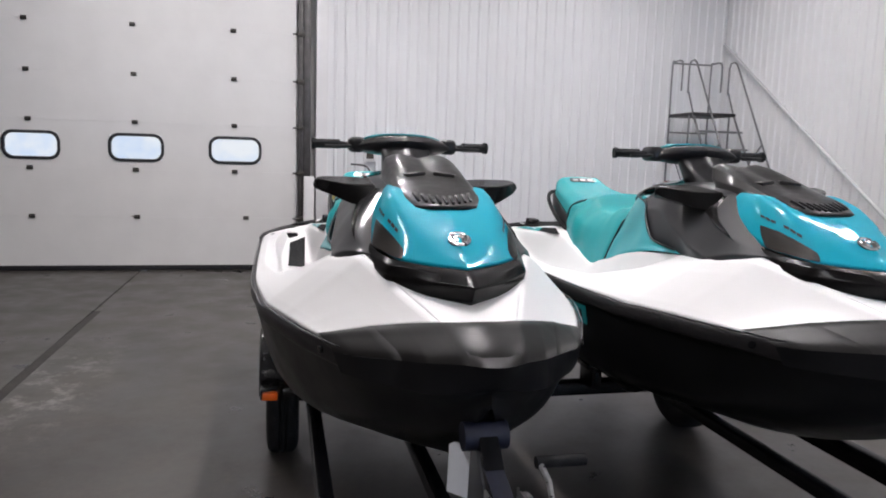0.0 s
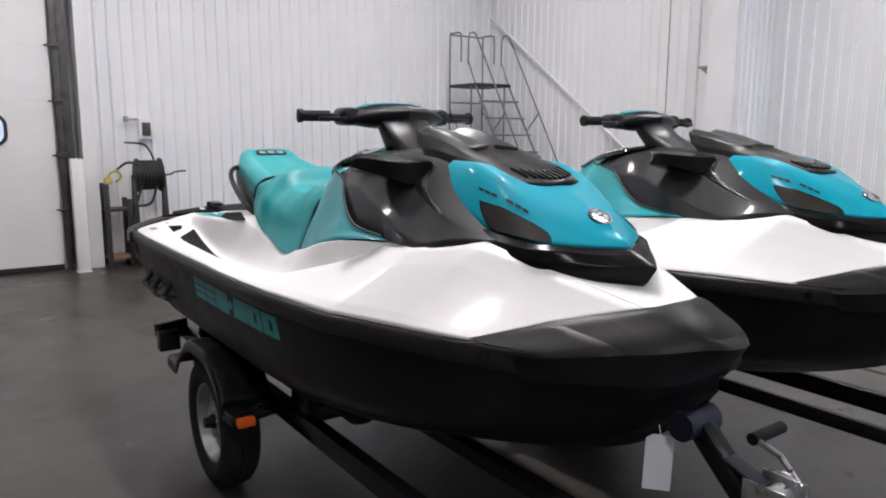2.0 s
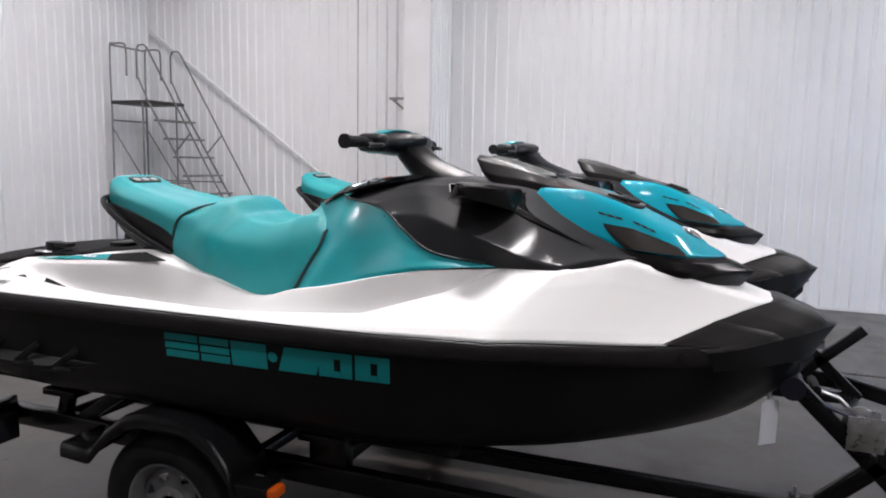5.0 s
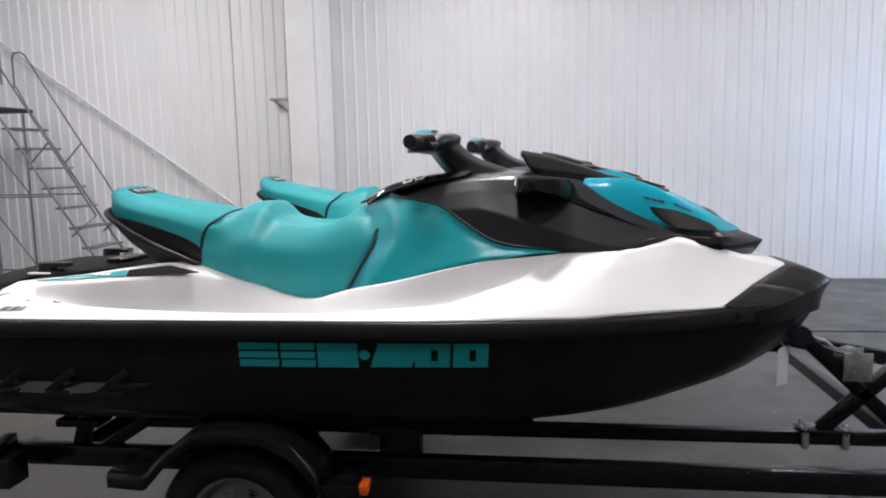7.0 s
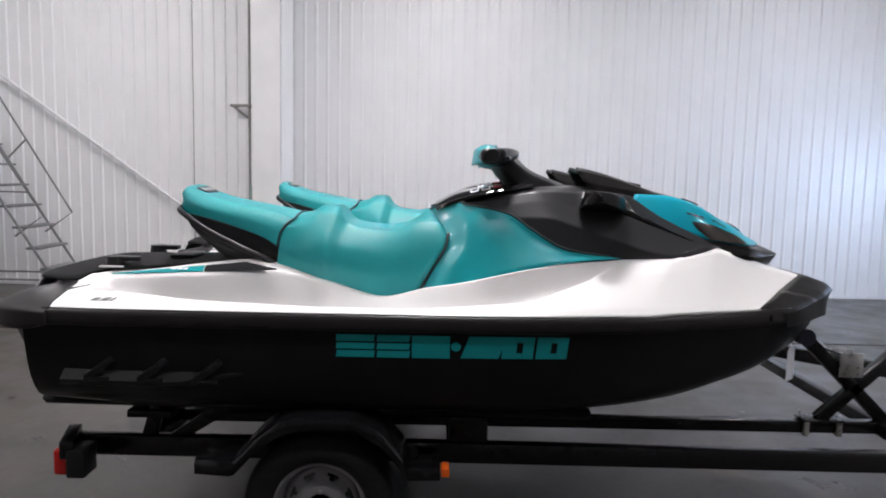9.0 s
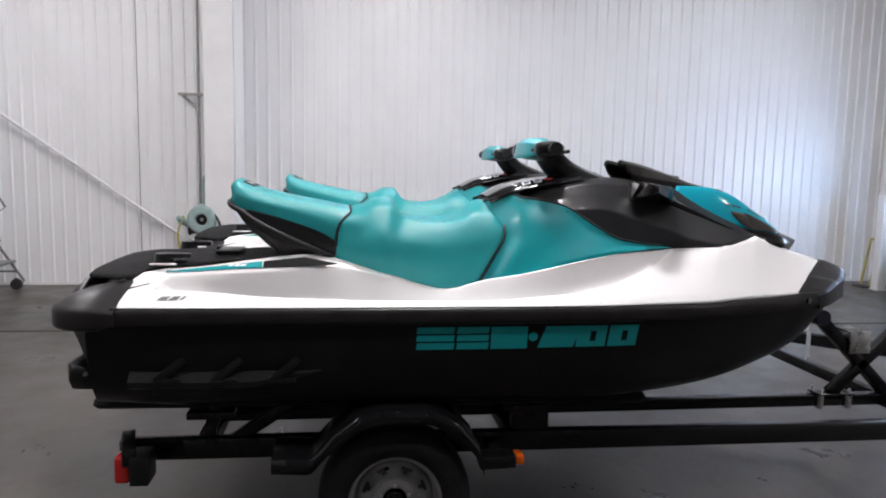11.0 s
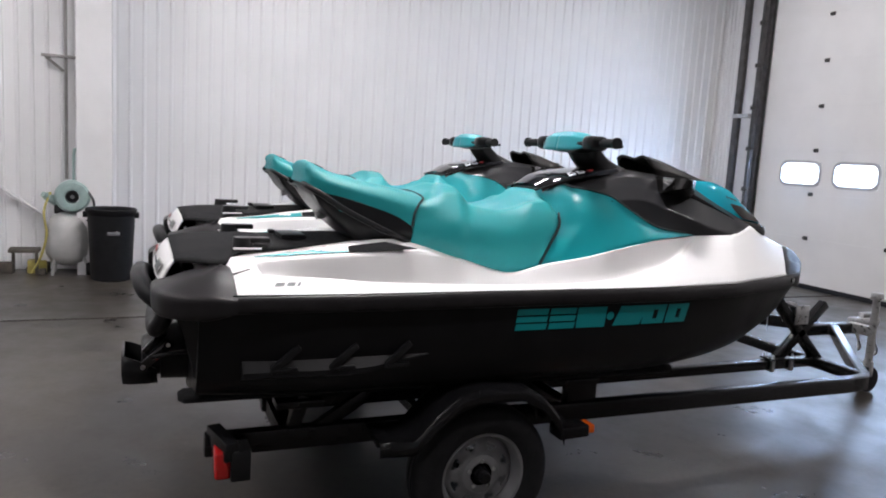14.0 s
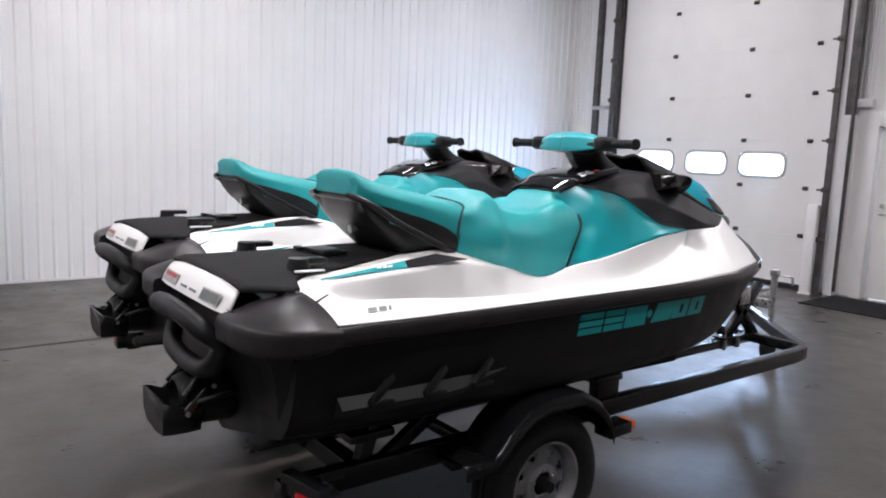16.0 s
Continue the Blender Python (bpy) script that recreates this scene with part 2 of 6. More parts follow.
# ---- mesh helpers ----
def finish(name, bm, mat, parent=None, label="", smooth=True, offset=(0, 0, 0), angle=40):
    bmesh.ops.recalc_face_normals(bm, faces=bm.faces)
    if offset != (0, 0, 0):
        bmesh.ops.translate(bm, verts=bm.verts, vec=-Vector(offset))
    me = bpy.data.meshes.new(name)
    bm.to_mesh(me)
    bm.free()
    me.materials.append(mat)
    ob = new(name, me)
    if smooth:
        for p in me.polygons:
            p.use_smooth = True
        me.set_sharp_from_angle(angle=radians(angle))
    if parent:
        ob.parent = parent
    if label:
        tagged(ob, label)
    return ob


def part(name, bm, mat, parent, label="", **k):
    return finish(name, bm, mat, parent, label, **k)


def thing(name, place, label, category, group="", kind=""):
    ob = new(name)
    ob.location = place
    ob.empty_display_size = 0.1
    return tagged(ob, label, category, group, kind)


def box(bm, lo, hi, bevel=0.0, seg=2):
    s = [h - l for l, h in zip(lo, hi)]
    c = [(h + l) / 2 for l, h in zip(lo, hi)]
    g = bmesh.ops.create_cube(bm, size=1, matrix=Matrix.Translation(c) @ Matrix.Diagonal((*s, 1)))
    if bevel:
        edges = {e for v in g["verts"] for e in v.link_edges}
        bmesh.ops.bevel(bm, geom=list(edges), offset=bevel, segments=seg, affect='EDGES', profile=0.5)
    return bm


def new_box(lo, hi, bevel=0.0, seg=2):
    return box(bmesh.new(), lo, hi, bevel, seg)


def beam(bm, a, b, w, h, bevel=0.004, up=(0, 0, 1)):
    """A bar of section w x h from a to b."""
    a, b = Vector(a), Vector(b)
    d = b - a
    q = d.to_track_quat('Y', 'Z').to_matrix().to_4x4()
    g = bmesh.ops.create_cube(bm, size=1, matrix=Matrix.Translation((a + b) / 2) @ q @ Matrix.Diagonal((w, d.length, h, 1)))
    if bevel:
        edges = {e for v in g["verts"] for e in v.link_edges}
        bmesh.ops.bevel(bm, geom=list(edges), offset=bevel, segments=2, affect='EDGES', profile=0.5)
    return bm


def rod(bm, a, b, r, r2=None, seg=16):
    a, b = Vector(a), Vector(b)
    d = b - a
    q = d.to_track_quat('Z', 'Y').to_matrix().to_4x4()
    bmesh.ops.create_cone(bm, cap_ends=True, segments=seg, radius1=r, radius2=r if r2 is None else r2, depth=d.length,
                          matrix=Matrix.Translation((a + b) / 2) @ q)
    return bm


def tube(bm, pts, r, seg=10, closed=False, steps=6, smooth=True):
    """A round bar along a rounded path."""
    pts = [Vector(p) for p in pts]
    if smooth and len(pts) > 2:
        out = []
        n = len(pts)
        rng = range(n if closed else n - 1)
        for i in rng:
            p0 = pts[(i - 1) % n] if closed or i > 0 else pts[0]
            p1, p2 = pts[i], pts[(i + 1) % n]
            p3 = pts[(i + 2) % n] if closed or i + 2 < n else pts[-1]
            for k in range(steps):
                t = k / steps
                out.append(0.5 * ((2 * p1) + (p2 - p0) * t + (2 * p0 - 5 * p1 + 4 * p2 - p3) * t * t + (3 * p1 - p0 - 3 * p2 + p3) * t ** 3))
        if not closed:
            out.append(pts[-1])
        pts = out
    rings = []
    n = len(pts)
    ref = None
    for i, p in enumerate(pts):
        a = pts[(i - 1) % n] if closed or i > 0 else pts[i]
        b = pts[(i + 1) % n] if closed or i < n - 1 else pts[i]
        d = (b - a).normalized()
        if ref is None:
            ref = Vector((0, 0, 1)) if abs(d.z) < 0.9 else Vector((1, 0, 0))
        s = d.cross(ref).normalized()
        ref = s.cross(d).normalized()
        rings.append([bm.verts.new(p + r * (math.cos(2 * math.pi * k / seg) * s + math.sin(2 * math.pi * k / seg) * ref)) for k in range(seg)])
    for i in range(n if closed else n - 1):
        A, B = rings[i], rings[(i + 1) % n]
        for k in range(seg):
            bm.faces.new((A[k], A[(k + 1) % seg], B[(k + 1) % seg], B[k]))
    if not closed:
        bm.faces.new(rings[0][::-1])
        bm.faces.new(rings[-1])
    return bm


def spline(pts, n):
    """n points evenly along a smooth line through pts (chord length, shape-keeping)."""
    P = np.array(pts, float)
    d = np.r_[0, np.cumsum(np.linalg.norm(np.diff(P, axis=0), axis=1))]
    d /= d[-1]
    h = np.diff(d)
    m = np.diff(P, axis=0) / h[:, None]
    t = np.zeros_like(P)
    t[0], t[-1] = m[0], m[-1]
    for i in range(1, len(P) - 1):
        w1, w2 = 2 * h[i] + h[i - 1], h[i] + 2 * h[i - 1]
        for c in range(P.shape[1]):
            if m[i - 1, c] * m[i, c] > 0:
                t[i, c] = (w1 + w2) / (w1 / m[i - 1, c] + w2 / m[i, c])
    out = []
    for s in np.linspace(0, 1, n):
        i = min(np.searchsorted(d, s, side='right') - 1, len(h) - 1)
        u = (s - d[i]) / h[i]
        out.append((2 * u**3 - 3 * u**2 + 1) * P[i] + (u**3 - 2 * u**2 + u) * h[i] * t[i] + (-2 * u**3 + 3 * u**2) * P[i + 1] + (u**3 - u**2) * h[i] * t[i + 1])
    return np.array(out)


def skin_rows(lines, n, across):
    """Points on the surface that spans the given lines: n along them, 'across' between each two."""
    L = [spline(l, n) for l in lines]
    rows = []
    for i in range(n):
        ctrl = [l[i] for l in L]
        m = (len(ctrl) - 1) * across + 1
        rows.append(spline(ctrl, m) if len(ctrl) > 2 and across > 1 else np.array([ctrl[0] + (ctrl[-1] - ctrl[0]) * k / (m - 1) for k in range(m)]) if len(ctrl) == 2 else np.array(ctrl))
    return rows


def grid(bm, rows, closed=False):
    vs = [[bm.verts.new(p) for p in r] for r in rows]
    for a, b in zip(vs, vs[1:]):
        m = len(a)
        for k in range(m if closed else m - 1):
            q = (a[k], a[(k + 1) % m], b[(k + 1) % m], b[k])
            try:
                bm.faces.new(q)
            except ValueError:
                pass
    return vs


def skin(lines, n=28, across=4, side=0, cap=False):
    """A surface over lines on one half; side 0 mirrors it across the middle plane, else it is built on that side alone."""
    bm = bmesh.new()
    rows = skin_rows(lines, n, across)
    if side == 0:
        full = []
        for r in rows:
            left = [(-p[0], p[1], p[2]) for p in r]
            full.append(left + [tuple(p) for p in r[::-1]])
        vs = grid(bm, full)
    else:
        vs = grid(bm, [[(side * p[0], p[1], p[2]) for p in r] for r in rows])
    if cap:
        for row in (vs[0], vs[-1]):
            try:
                bm.faces.new(row)
            except ValueError:
                pass
    bmesh.ops.remove_doubles(bm, verts=bm.verts, dist=0.0006)
    return bm


def bent(pts, per=10):
    """Points along straight lengths between pts, the same number in each length, with the bends kept."""
    out = []
    for a, b in zip(pts, pts[1:]):
        out += [np.array(a) + (np.array(b) - np.array(a)) * k / per for k in range(per)]
    return np.array(out + [np.array(pts[-1])])


def facets(groups, n=40, across=4, side=0, cap=False, round_off=0.004):
    """Like skin, with a crisp, slightly rounded edge wherever one group of lines ends and the next begins."""
    rows = None
    for g in groups:
        more = skin_rows(g, n, across)
        if rows is None:
            rows = more
            continue
        joined = []
        for a, b in zip(rows, more):
            p, q, r = a[-2], a[-1], b[1]
            da, db = np.linalg.norm(p - q), np.linalg.norm(r - q)
            edge_pts = [q + (p - q) * min(.45, round_off * k / max(da, 1e-5)) for k in (2.6, 1)] + [q + (r - q) * min(.45, round_off * k / max(db, 1e-5)) for k in (1, 2.6)]
            joined.append(np.vstack([a[:-1], edge_pts, b[1:]]))
        rows = joined
    bm = bmesh.new()
    if side == 0:
        vs = grid(bm, [[(-p[0], p[1], p[2]) for p in r] + [tuple(p) for p in r[::-1]] for r in rows])
    else:
        vs = grid(bm, [[(side * p[0], p[1], p[2]) for p in r] for r in rows])
    if cap:
        for row in (vs[0], vs[-1]):
            try:
                bm.faces.new(row)
            except ValueError:
                pass
    bmesh.ops.remove_doubles(bm, verts=bm.verts, dist=0.0004)
    return bm


def thick(ob, t, offset=-1.0):
    if sum(p.normal.z * p.area for p in ob.data.polygons) < 0:
        ob.data.flip_normals()
    mod = ob.modifiers.new("thickness", 'SOLIDIFY')
    mod.thickness, mod.offset = t, offset
    return ob


def plate(bm, outline, origin, ax, ay, depth, bevel=0.0):
    """A flat plate from a 2D outline, set at origin along axes ax and ay, with depth along ax x ay."""
    o, ax, ay = Vector(origin), Vector(ax).normalized(), Vector(ay).normalized()
    nz = ax.cross(ay).normalized()
    a = [bm.verts.new(o + ax * x + ay * y) for x, y in outline]
    b = [bm.verts.new(o + ax * x + ay * y + nz * depth) for x, y in outline]
    n = len(a)
    bm.faces.new(a[::-1])
    bm.faces.new(b)
    for k in range(n):
        bm.faces.new((a[k], a[(k + 1) % n], b[(k + 1) % n], b[k]))
    return bm


def rounded(w, h, r, seg=6):
    out = []
    for cx, cy, a0 in ((w / 2 - r, h / 2 - r, 0), (-w / 2 + r, h / 2 - r, 90), (-w / 2 + r, -h / 2 + r, 180), (w / 2 - r, -h / 2 + r, 270)):
        for k in range(seg + 1):
            a = radians(a0 + 90 * k / seg)
            out.append((cx + r * math.cos(a), cy + r * math.sin(a)))
    return out

# ---- room ----
def slab(name, lo, hi, mat, label, category, bevel=0.0):
    return tagged(finish(name, new_box(lo, hi, bevel), mat, smooth=False), label, category, kind="structure")


FLOOR = -0.03


def build_floor():
    bm = bmesh.new()
    joints_x = [-1.75, 4.12]
    xs = [ROOM_W - 0.3]
    for j in joints_x:
        xs += [j - 0.028 if j > 0 else j - 0.04, j + 0.028 if j > 0 else j + 0.04]
    xs.append(ROOM_E + 0.4)
    ys = [ROOM_S - 0.4, ROOM_N + 0.4]
    for i in range(len(xs) - 1):
        for j in range(len(ys) - 1):
            groove = i % 2 == 1
            z = FLOOR - 0.012 if groove else FLOOR
            box(bm, (xs[i], ys[j], -0.3), (xs[i + 1], ys[j + 1], z))
    f = finish("floor", bm, M_FLOOR, smooth=False)
    return tagged(f, "grey sealed concrete floor with stains and saw-cut joints", "floor", kind="structure")


build_floor()
slab("floor_drain", (-1.79, ROOM_S, FLOOR - 0.011), (-1.71, 7.42, FLOOR - 0.004), M_DRAIN, "dark narrow drain strip in the floor", "floor drain")
d = slab("floor_drain", (4.094, ROOM_S, FLOOR - 0.0118), (4.146, ROOM_N, FLOOR - 0.006), M_DRAIN, "narrow slotted drain channel in the floor", "floor drain")
bm = bmesh.new()
for k in range(int((ROOM_N - ROOM_S) / 0.04)):
    box(bm, (4.096, ROOM_S + k * 0.04, FLOOR - 0.0065), (4.144, ROOM_S + k * 0.04 + 0.018, FLOOR - 0.001))
tagged(finish("grate_bars", bm, M_GRATE, d, smooth=False), "dark grate bars of the drain", kind="stuff")
slab("ground", (-400, -400, -0.5), (400, 400, -0.32), M_GROUND, "pale gravel yard outside the building", "ground")
# ceiling out of view, kept grey to hold down bounced light
slab("ceiling", (ROOM_W - 0.3, ROOM_S - 0.4, ROOM_H), (ROOM_E + 0.4, ROOM_N + 0.4, ROOM_H + 0.2), M_CEIL, "unseen plain grey ceiling deck", "ceiling")
# unseen wall, set far back so that less light bounces from the west
slab("wall_west", (ROOM_W - 0.2, ROOM_S - 0.2, FLOOR), (ROOM_W, ROOM_N + 0.2, ROOM_H), M_TRIM, "unseen plain white painted wall", "wall")


PITCH, SHEET = 0.1524, 0.9144


def sheet_mesh(height):
    """One ribbed cladding sheet: x along the wall, y out of it, z up."""
    prof = []
    for k in range(6):
        a = k * PITCH
        prof += [(a, 0), (a + 0.104, 0), (a + 0.118, 0.019), (a + 0.138, 0.019), (a + 0.151, 0)]
    prof.append((SHEET - 0.0005, 0))
    bm = bmesh.new()
    grid(bm, [[(x, y, z) for x, y in prof] for z in (FLOOR + 0.008, height * 0.35, height * 0.7, height)])
    bmesh.ops.recalc_face_normals(bm, faces=bm.faces)
    me = bpy.data.meshes.new("cladding_sheet")
    bm.to_mesh(me)
    bm.free()
    me.materials.append(M_WALL)
    return me


SHEETS = {}


def clad(wall, start, along, out, length, z0=0.0, height=ROOM_H):
    """Sets ribbed sheets side by side on a wall."""
    key = round(height - z0, 2)
    if key not in SHEETS:
        SHEETS[key] = sheet_mesh(height - z0 - 0.004)
    a, o = Vector(along), Vector(out)
    m = Matrix(((a.x, o.x, 0, 0), (a.y, o.y, 0, 0), (0, 0, 1, 0), (0, 0, 0, 1)))
    n = max(1, round(length / SHEET))
    for k in range(n):
        s = new("cladding_sheet", SHEETS[key])
        p = Vector(start) + o * 0.004 + a * (k * length / n)
        s.matrix_basis = Matrix.Translation((p.x, p.y, z0)) @ m @ Matrix.Diagonal((length / n / SHEET, 1, 1, 1))
        s.parent = wall


WALL_LABEL = "white ribbed steel cladding wall"
D1L, D1R, D1H = -5.05, 0.26, 4.3
D2L, D2R, D2H = 2.29, 5.62, 4.3
YD1, YD2 = 9.88, -3.46
EAST1, EAST2, PIL_Y0, PIL_Y1, PIL_X = 6.66, 6.86, 5.33, 5.71, 6.22

w = slab("wall_north", (D1R + 0.05, ROOM_N + 0.03, FLOOR), (ROOM_E + 0.3, ROOM_N + 0.25, ROOM_H), M_TRIM, WALL_LABEL, "wall")
clad(w, (D1R + 0.35, ROOM_N + 0.03, 0), (1, 0, 0), (0, -1, 0), EAST1 - D1R - 0.35)
slab("wall_north_over_door", (ROOM_W, ROOM_N + 0.03, D1H), (D1R + 0.05, ROOM_N + 0.25, ROOM_H), M_TRIM, "white wall above the large garage door", "wall")
slab("wall_north_west", (ROOM_W, ROOM_N + 0.03, FLOOR), (D1L - 0.05, ROOM_N + 0.25, D1H), M_TRIM, "white wall beside the garage door", "wall")
w = slab("wall_east", (EAST2 + 0.03, ROOM_S - 0.2, FLOOR), (EAST2 + 0.25, PIL_Y0 + 0.1, ROOM_H), M_TRIM, WALL_LABEL, "wall")
clad(w, (EAST2 + 0.03, PIL_Y0 - 0.02, 0), (0, -1, 0), (-1, 0, 0), PIL_Y0 - ROOM_S)
w = slab("wall_east_north", (EAST1 + 0.03, PIL_Y1, FLOOR), (EAST1 + 0.4, ROOM_N + 0.25, ROOM_H), M_TRIM, WALL_LABEL, "wall")
clad(w, (EAST1 + 0.03, ROOM_N, 0), (0, -1, 0), (-1, 0, 0), ROOM_N - PIL_Y1)
w = slab("wall_pillar", (PIL_X, PIL_Y0 + 0.03, FLOOR), (EAST2 + 0.25, PIL_Y1, ROOM_H), M_TRIM, "boxed white wall pillar with flat face", "pillar", 0.006)
clad(w, (PIL_X + 0.02, PIL_Y0 + 0.03, 0), (1, 0, 0), (0, -1, 0), EAST2 - PIL_X)

w = slab("wall_south", (D2R + 0.08, ROOM_S - 0.25, FLOOR), (EAST2 + 0.25, ROOM_S - 0.03, ROOM_H), M_TRIM, WALL_LABEL, "wall")
clad(w, (EAST2, ROOM_S - 0.03, 0), (-1, 0, 0), (0, 1, 0), 0.46)
slab("wall_south_over_door", (D2L - 0.05, ROOM_S - 0.25, D2H), (D2R + 0.08, ROOM_S - 0.03, ROOM_H), M_TRIM, "white wall above the garage door", "wall")
w = slab("wall_south_west", (ROOM_W, ROOM_S - 0.25, FLOOR), (0.93, ROOM_S - 0.03, ROOM_H), M_TRIM, WALL_LABEL, "wall")
clad(w, (0.86, ROOM_S - 0.03, 0), (-1, 0, 0), (0, 1, 0), 0.86 - ROOM_W)
w = slab("wall_south_middle", (1.87, ROOM_S - 0.25, FLOOR), (D2L - 0.05, ROOM_S - 0.03, ROOM_H), M_TRIM, WALL_LABEL, "wall")
clad(w, (2.20, ROOM_S - 0.03, 0), (-1, 0, 0), (0, 1, 0), 0.2, 2.3)
w = slab("wall_south_lintel", (0.93, ROOM_S - 0.25, 2.10), (1.87, ROOM_S - 0.03, ROOM_H), M_TRIM, WALL_LABEL, "wall")
clad(w, (1.87, ROOM_S - 0.03, 0), (-1, 0, 0), (0, 1, 0), 0.94, 2.3)

# dark return shade and baseboard trims of the walls
for nm, lo, hi in (("baseboard", (D1R + 0.35, ROOM_N - 0.012, FLOOR), (EAST1, ROOM_N + 0.0, 0.0)),
                   ("baseboard", (EAST1 - 0.012, PIL_Y1, FLOOR), (EAST1 + 0.0, ROOM_N - 0.03, 0.0)),
                   ("baseboard", (EAST2 - 0.012, ROOM_S, FLOOR), (EAST2 + 0.0, PIL_Y0 - 0.03, 0.0))):
    slab(nm, lo, hi, M_TRIM, "white metal base trim along the wall", "baseboard")


# ---- overhead doors ----
def overhead_door(name, x0, x1, y, face, rows_z, win_x, win_w, hinge_x, label, stand=0.05):
    """A sectional door; face is +1 when its inner side looks along +y, -1 along -y."""
    door = thing(name, ((x0 + x1) / 2, y, 0), label, "garage door", kind="structure")
    off = ((x0 + x1) / 2, y, 0)
    th, zw = 0.045, 1.56
    ya, yb = sorted((y, y - face * th))
    edges = [0.035] + rows_z + [D1H]
    for a, b in zip(edges, edges[1:]):
        bm = bmesh.new()
        if a < zw < b:
            spans, x = [], x0
            for c in win_x:
                spans.append((x, c - win_w / 2))
                x = c + win_w / 2
            spans.append((x, x1))
            box(bm, (x0, ya, a + 0.0004), (x1, yb, zw - 0.155))
            box(bm, (x0, ya, zw + 0.155), (x1, yb, b - 0.0004))
            for p, q in spans:
                box(bm, (p, ya, zw - 0.155), (q, yb, zw + 0.155))
            part("section", bm, M_DOOR, door, offset=off, smooth=False)
            continue
        box(bm, (x0, ya, a + 0.0004), (x1, yb, b - 0.0004), 0.0015)
        # pressed shallow rib lines
        part("section", bm, M_DOOR, door, offset=off, smooth=False)
    for c in win_x:
        bm = bmesh.new()
        yi = y + face * 0.012
        o_out, o_in = rounded(win_w + 0.05, 0.36, 0.13, 6), rounded(win_w - 0.02, 0.285, 0.10, 6)
        rows = []
        for ring, yy in ((o_out, y - face * 0.03), (o_out, yi - face * 0.002), (rounded(win_w + 0.03, 0.34, 0.125, 6), yi), (o_in, yi), (o_in, y - face * 0.03)):
            rows.append([(c + px, yy, zw + pz) for px, pz in ring])
        grid(bm, rows, closed=True)
        part("window_frame", bm, M_GASKET if face < 0 else M_GASKET_GLARE, door, "rubber window gasket", offset=off)
        bm = bmesh.new()
        plate(bm, rounded(win_w - 0.01, 0.295, 0.105, 6), (c, y - face * 0.022, zw), (1, 0, 0), (0, 0, 1), 0.006)
        pn = part("pane", bm, M_GLASS, door, "clear acrylic pane", offset=off)
        pn.visible_shadow = False
    for z in rows_z:
        for hx in hinge_x:
            if z < 0.8 and hx == hinge_x[-1]:
                hx += 0.14 * (1 if face < 0 else 0)
            bm = bmesh.new()
            box(bm, (hx - 0.035, min(y, y + face * 0.014), z - 0.026), (hx + 0.035, max(y, y + face * 0.014), z + 0.026), 0.004)
            rod(bm, (hx - 0.032, y + face * 0.02, z), (hx + 0.032, y + face * 0.02, z), 0.010, seg=8)
            part("hinge", bm, M_HINGE, door, offset=off)
    bm = new_box((x0, min(ya, yb) + 0.004, FLOOR), (x1, max(ya, yb) - 0.004, 0.04), 0.008)
    part("bottom_seal", bm, M_GASKET, door, "black rubber bottom seal", offset=off)
    for tx, s in ((x0, -1), (x1, 1)):
        bm = bmesh.new()
        tx2 = tx + s * (0.055 if stand < 0.1 else 0.075)
        yo = y + face * stand
        yi = yo - face * 0.054
        box(bm, (tx2 - 0.03, min(yi, yo) - 0.004, FLOOR), (tx2 - 0.022, max(yi, yo), D1H), 0.002)
        box(bm, (tx2 + 0.022, min(yi, yo), FLOOR), (tx2 + 0.030, max(yi, yo), D1H), 0.002)
        box(bm, (tx2 - 0.03, yo - 0.004, FLOOR), (tx2 + 0.030, yo + 0.004, D1H), 0.002)
        part("track", bm, M_TRACK, door, "dark weathered steel roller track", offset=off)
        bm = bmesh.new()
        ta, tb = sorted((tx2 + s * 0.035, tx2 + s * 0.135))
        box(bm, (ta, min(y, y - face * 0.06), 0.02), (tb, max(y, y - face * 0.06) + 0.012, D1H), 0.004)
        part("track_angle", bm, M_TRACK, door, "dark steel mounting angle", offset=off)
        for z in rows_z:
            bm = bmesh.new()
            box(bm, (tx2 - 0.05, min(yo, yo + face * 0.02), z - 0.03), (tx2 + 0.05, max(yo, yo + face * 0.02), z + 0.03), 0.004)
            rod(bm, (tx2 - s * 0.10, yo + face * 0.015, z), (tx2 + s * 0.02, yo + face * 0.015, z), 0.012, seg=8)
            part("roller_bracket", bm, M_HINGE, door, offset=off)
    return door


ROWS_Z = [0.67, 1.28, 1.88, 2.48, 3.09, 3.70]
overhead_door("door_1", D1L, D1R - 0.06, YD1, -1, ROWS_Z, [-4.25, -3.03, -1.805, -0.585], 0.62, [-4.27, -3.05, -1.815, -0.595],
              "closed white sectional garage door with four oval windows")
overhead_door("door_2", D2L + 0.04, D2R, YD2, 1, ROWS_Z, [3.22, 4.06, 4.92], 0.64, [4.70, 3.50, 2.6],
              "closed white sectional garage door with three bright windows", 0.2)

# second dark post beside the south door
t = thing("door_post", (5.98, -3.24, FLOOR), "dark weathered steel post beside the garage door", "post")
part("post_body", new_box((-0.045, -0.04, 0), (0.045, 0.04, D2H), 0.005), M_TRACK, t)
part("cross_tie", new_box((-0.26, -0.02, 2.36), (0.05, 0.05, 2.42), 0.004), M_GALV, t, "pale steel tie")

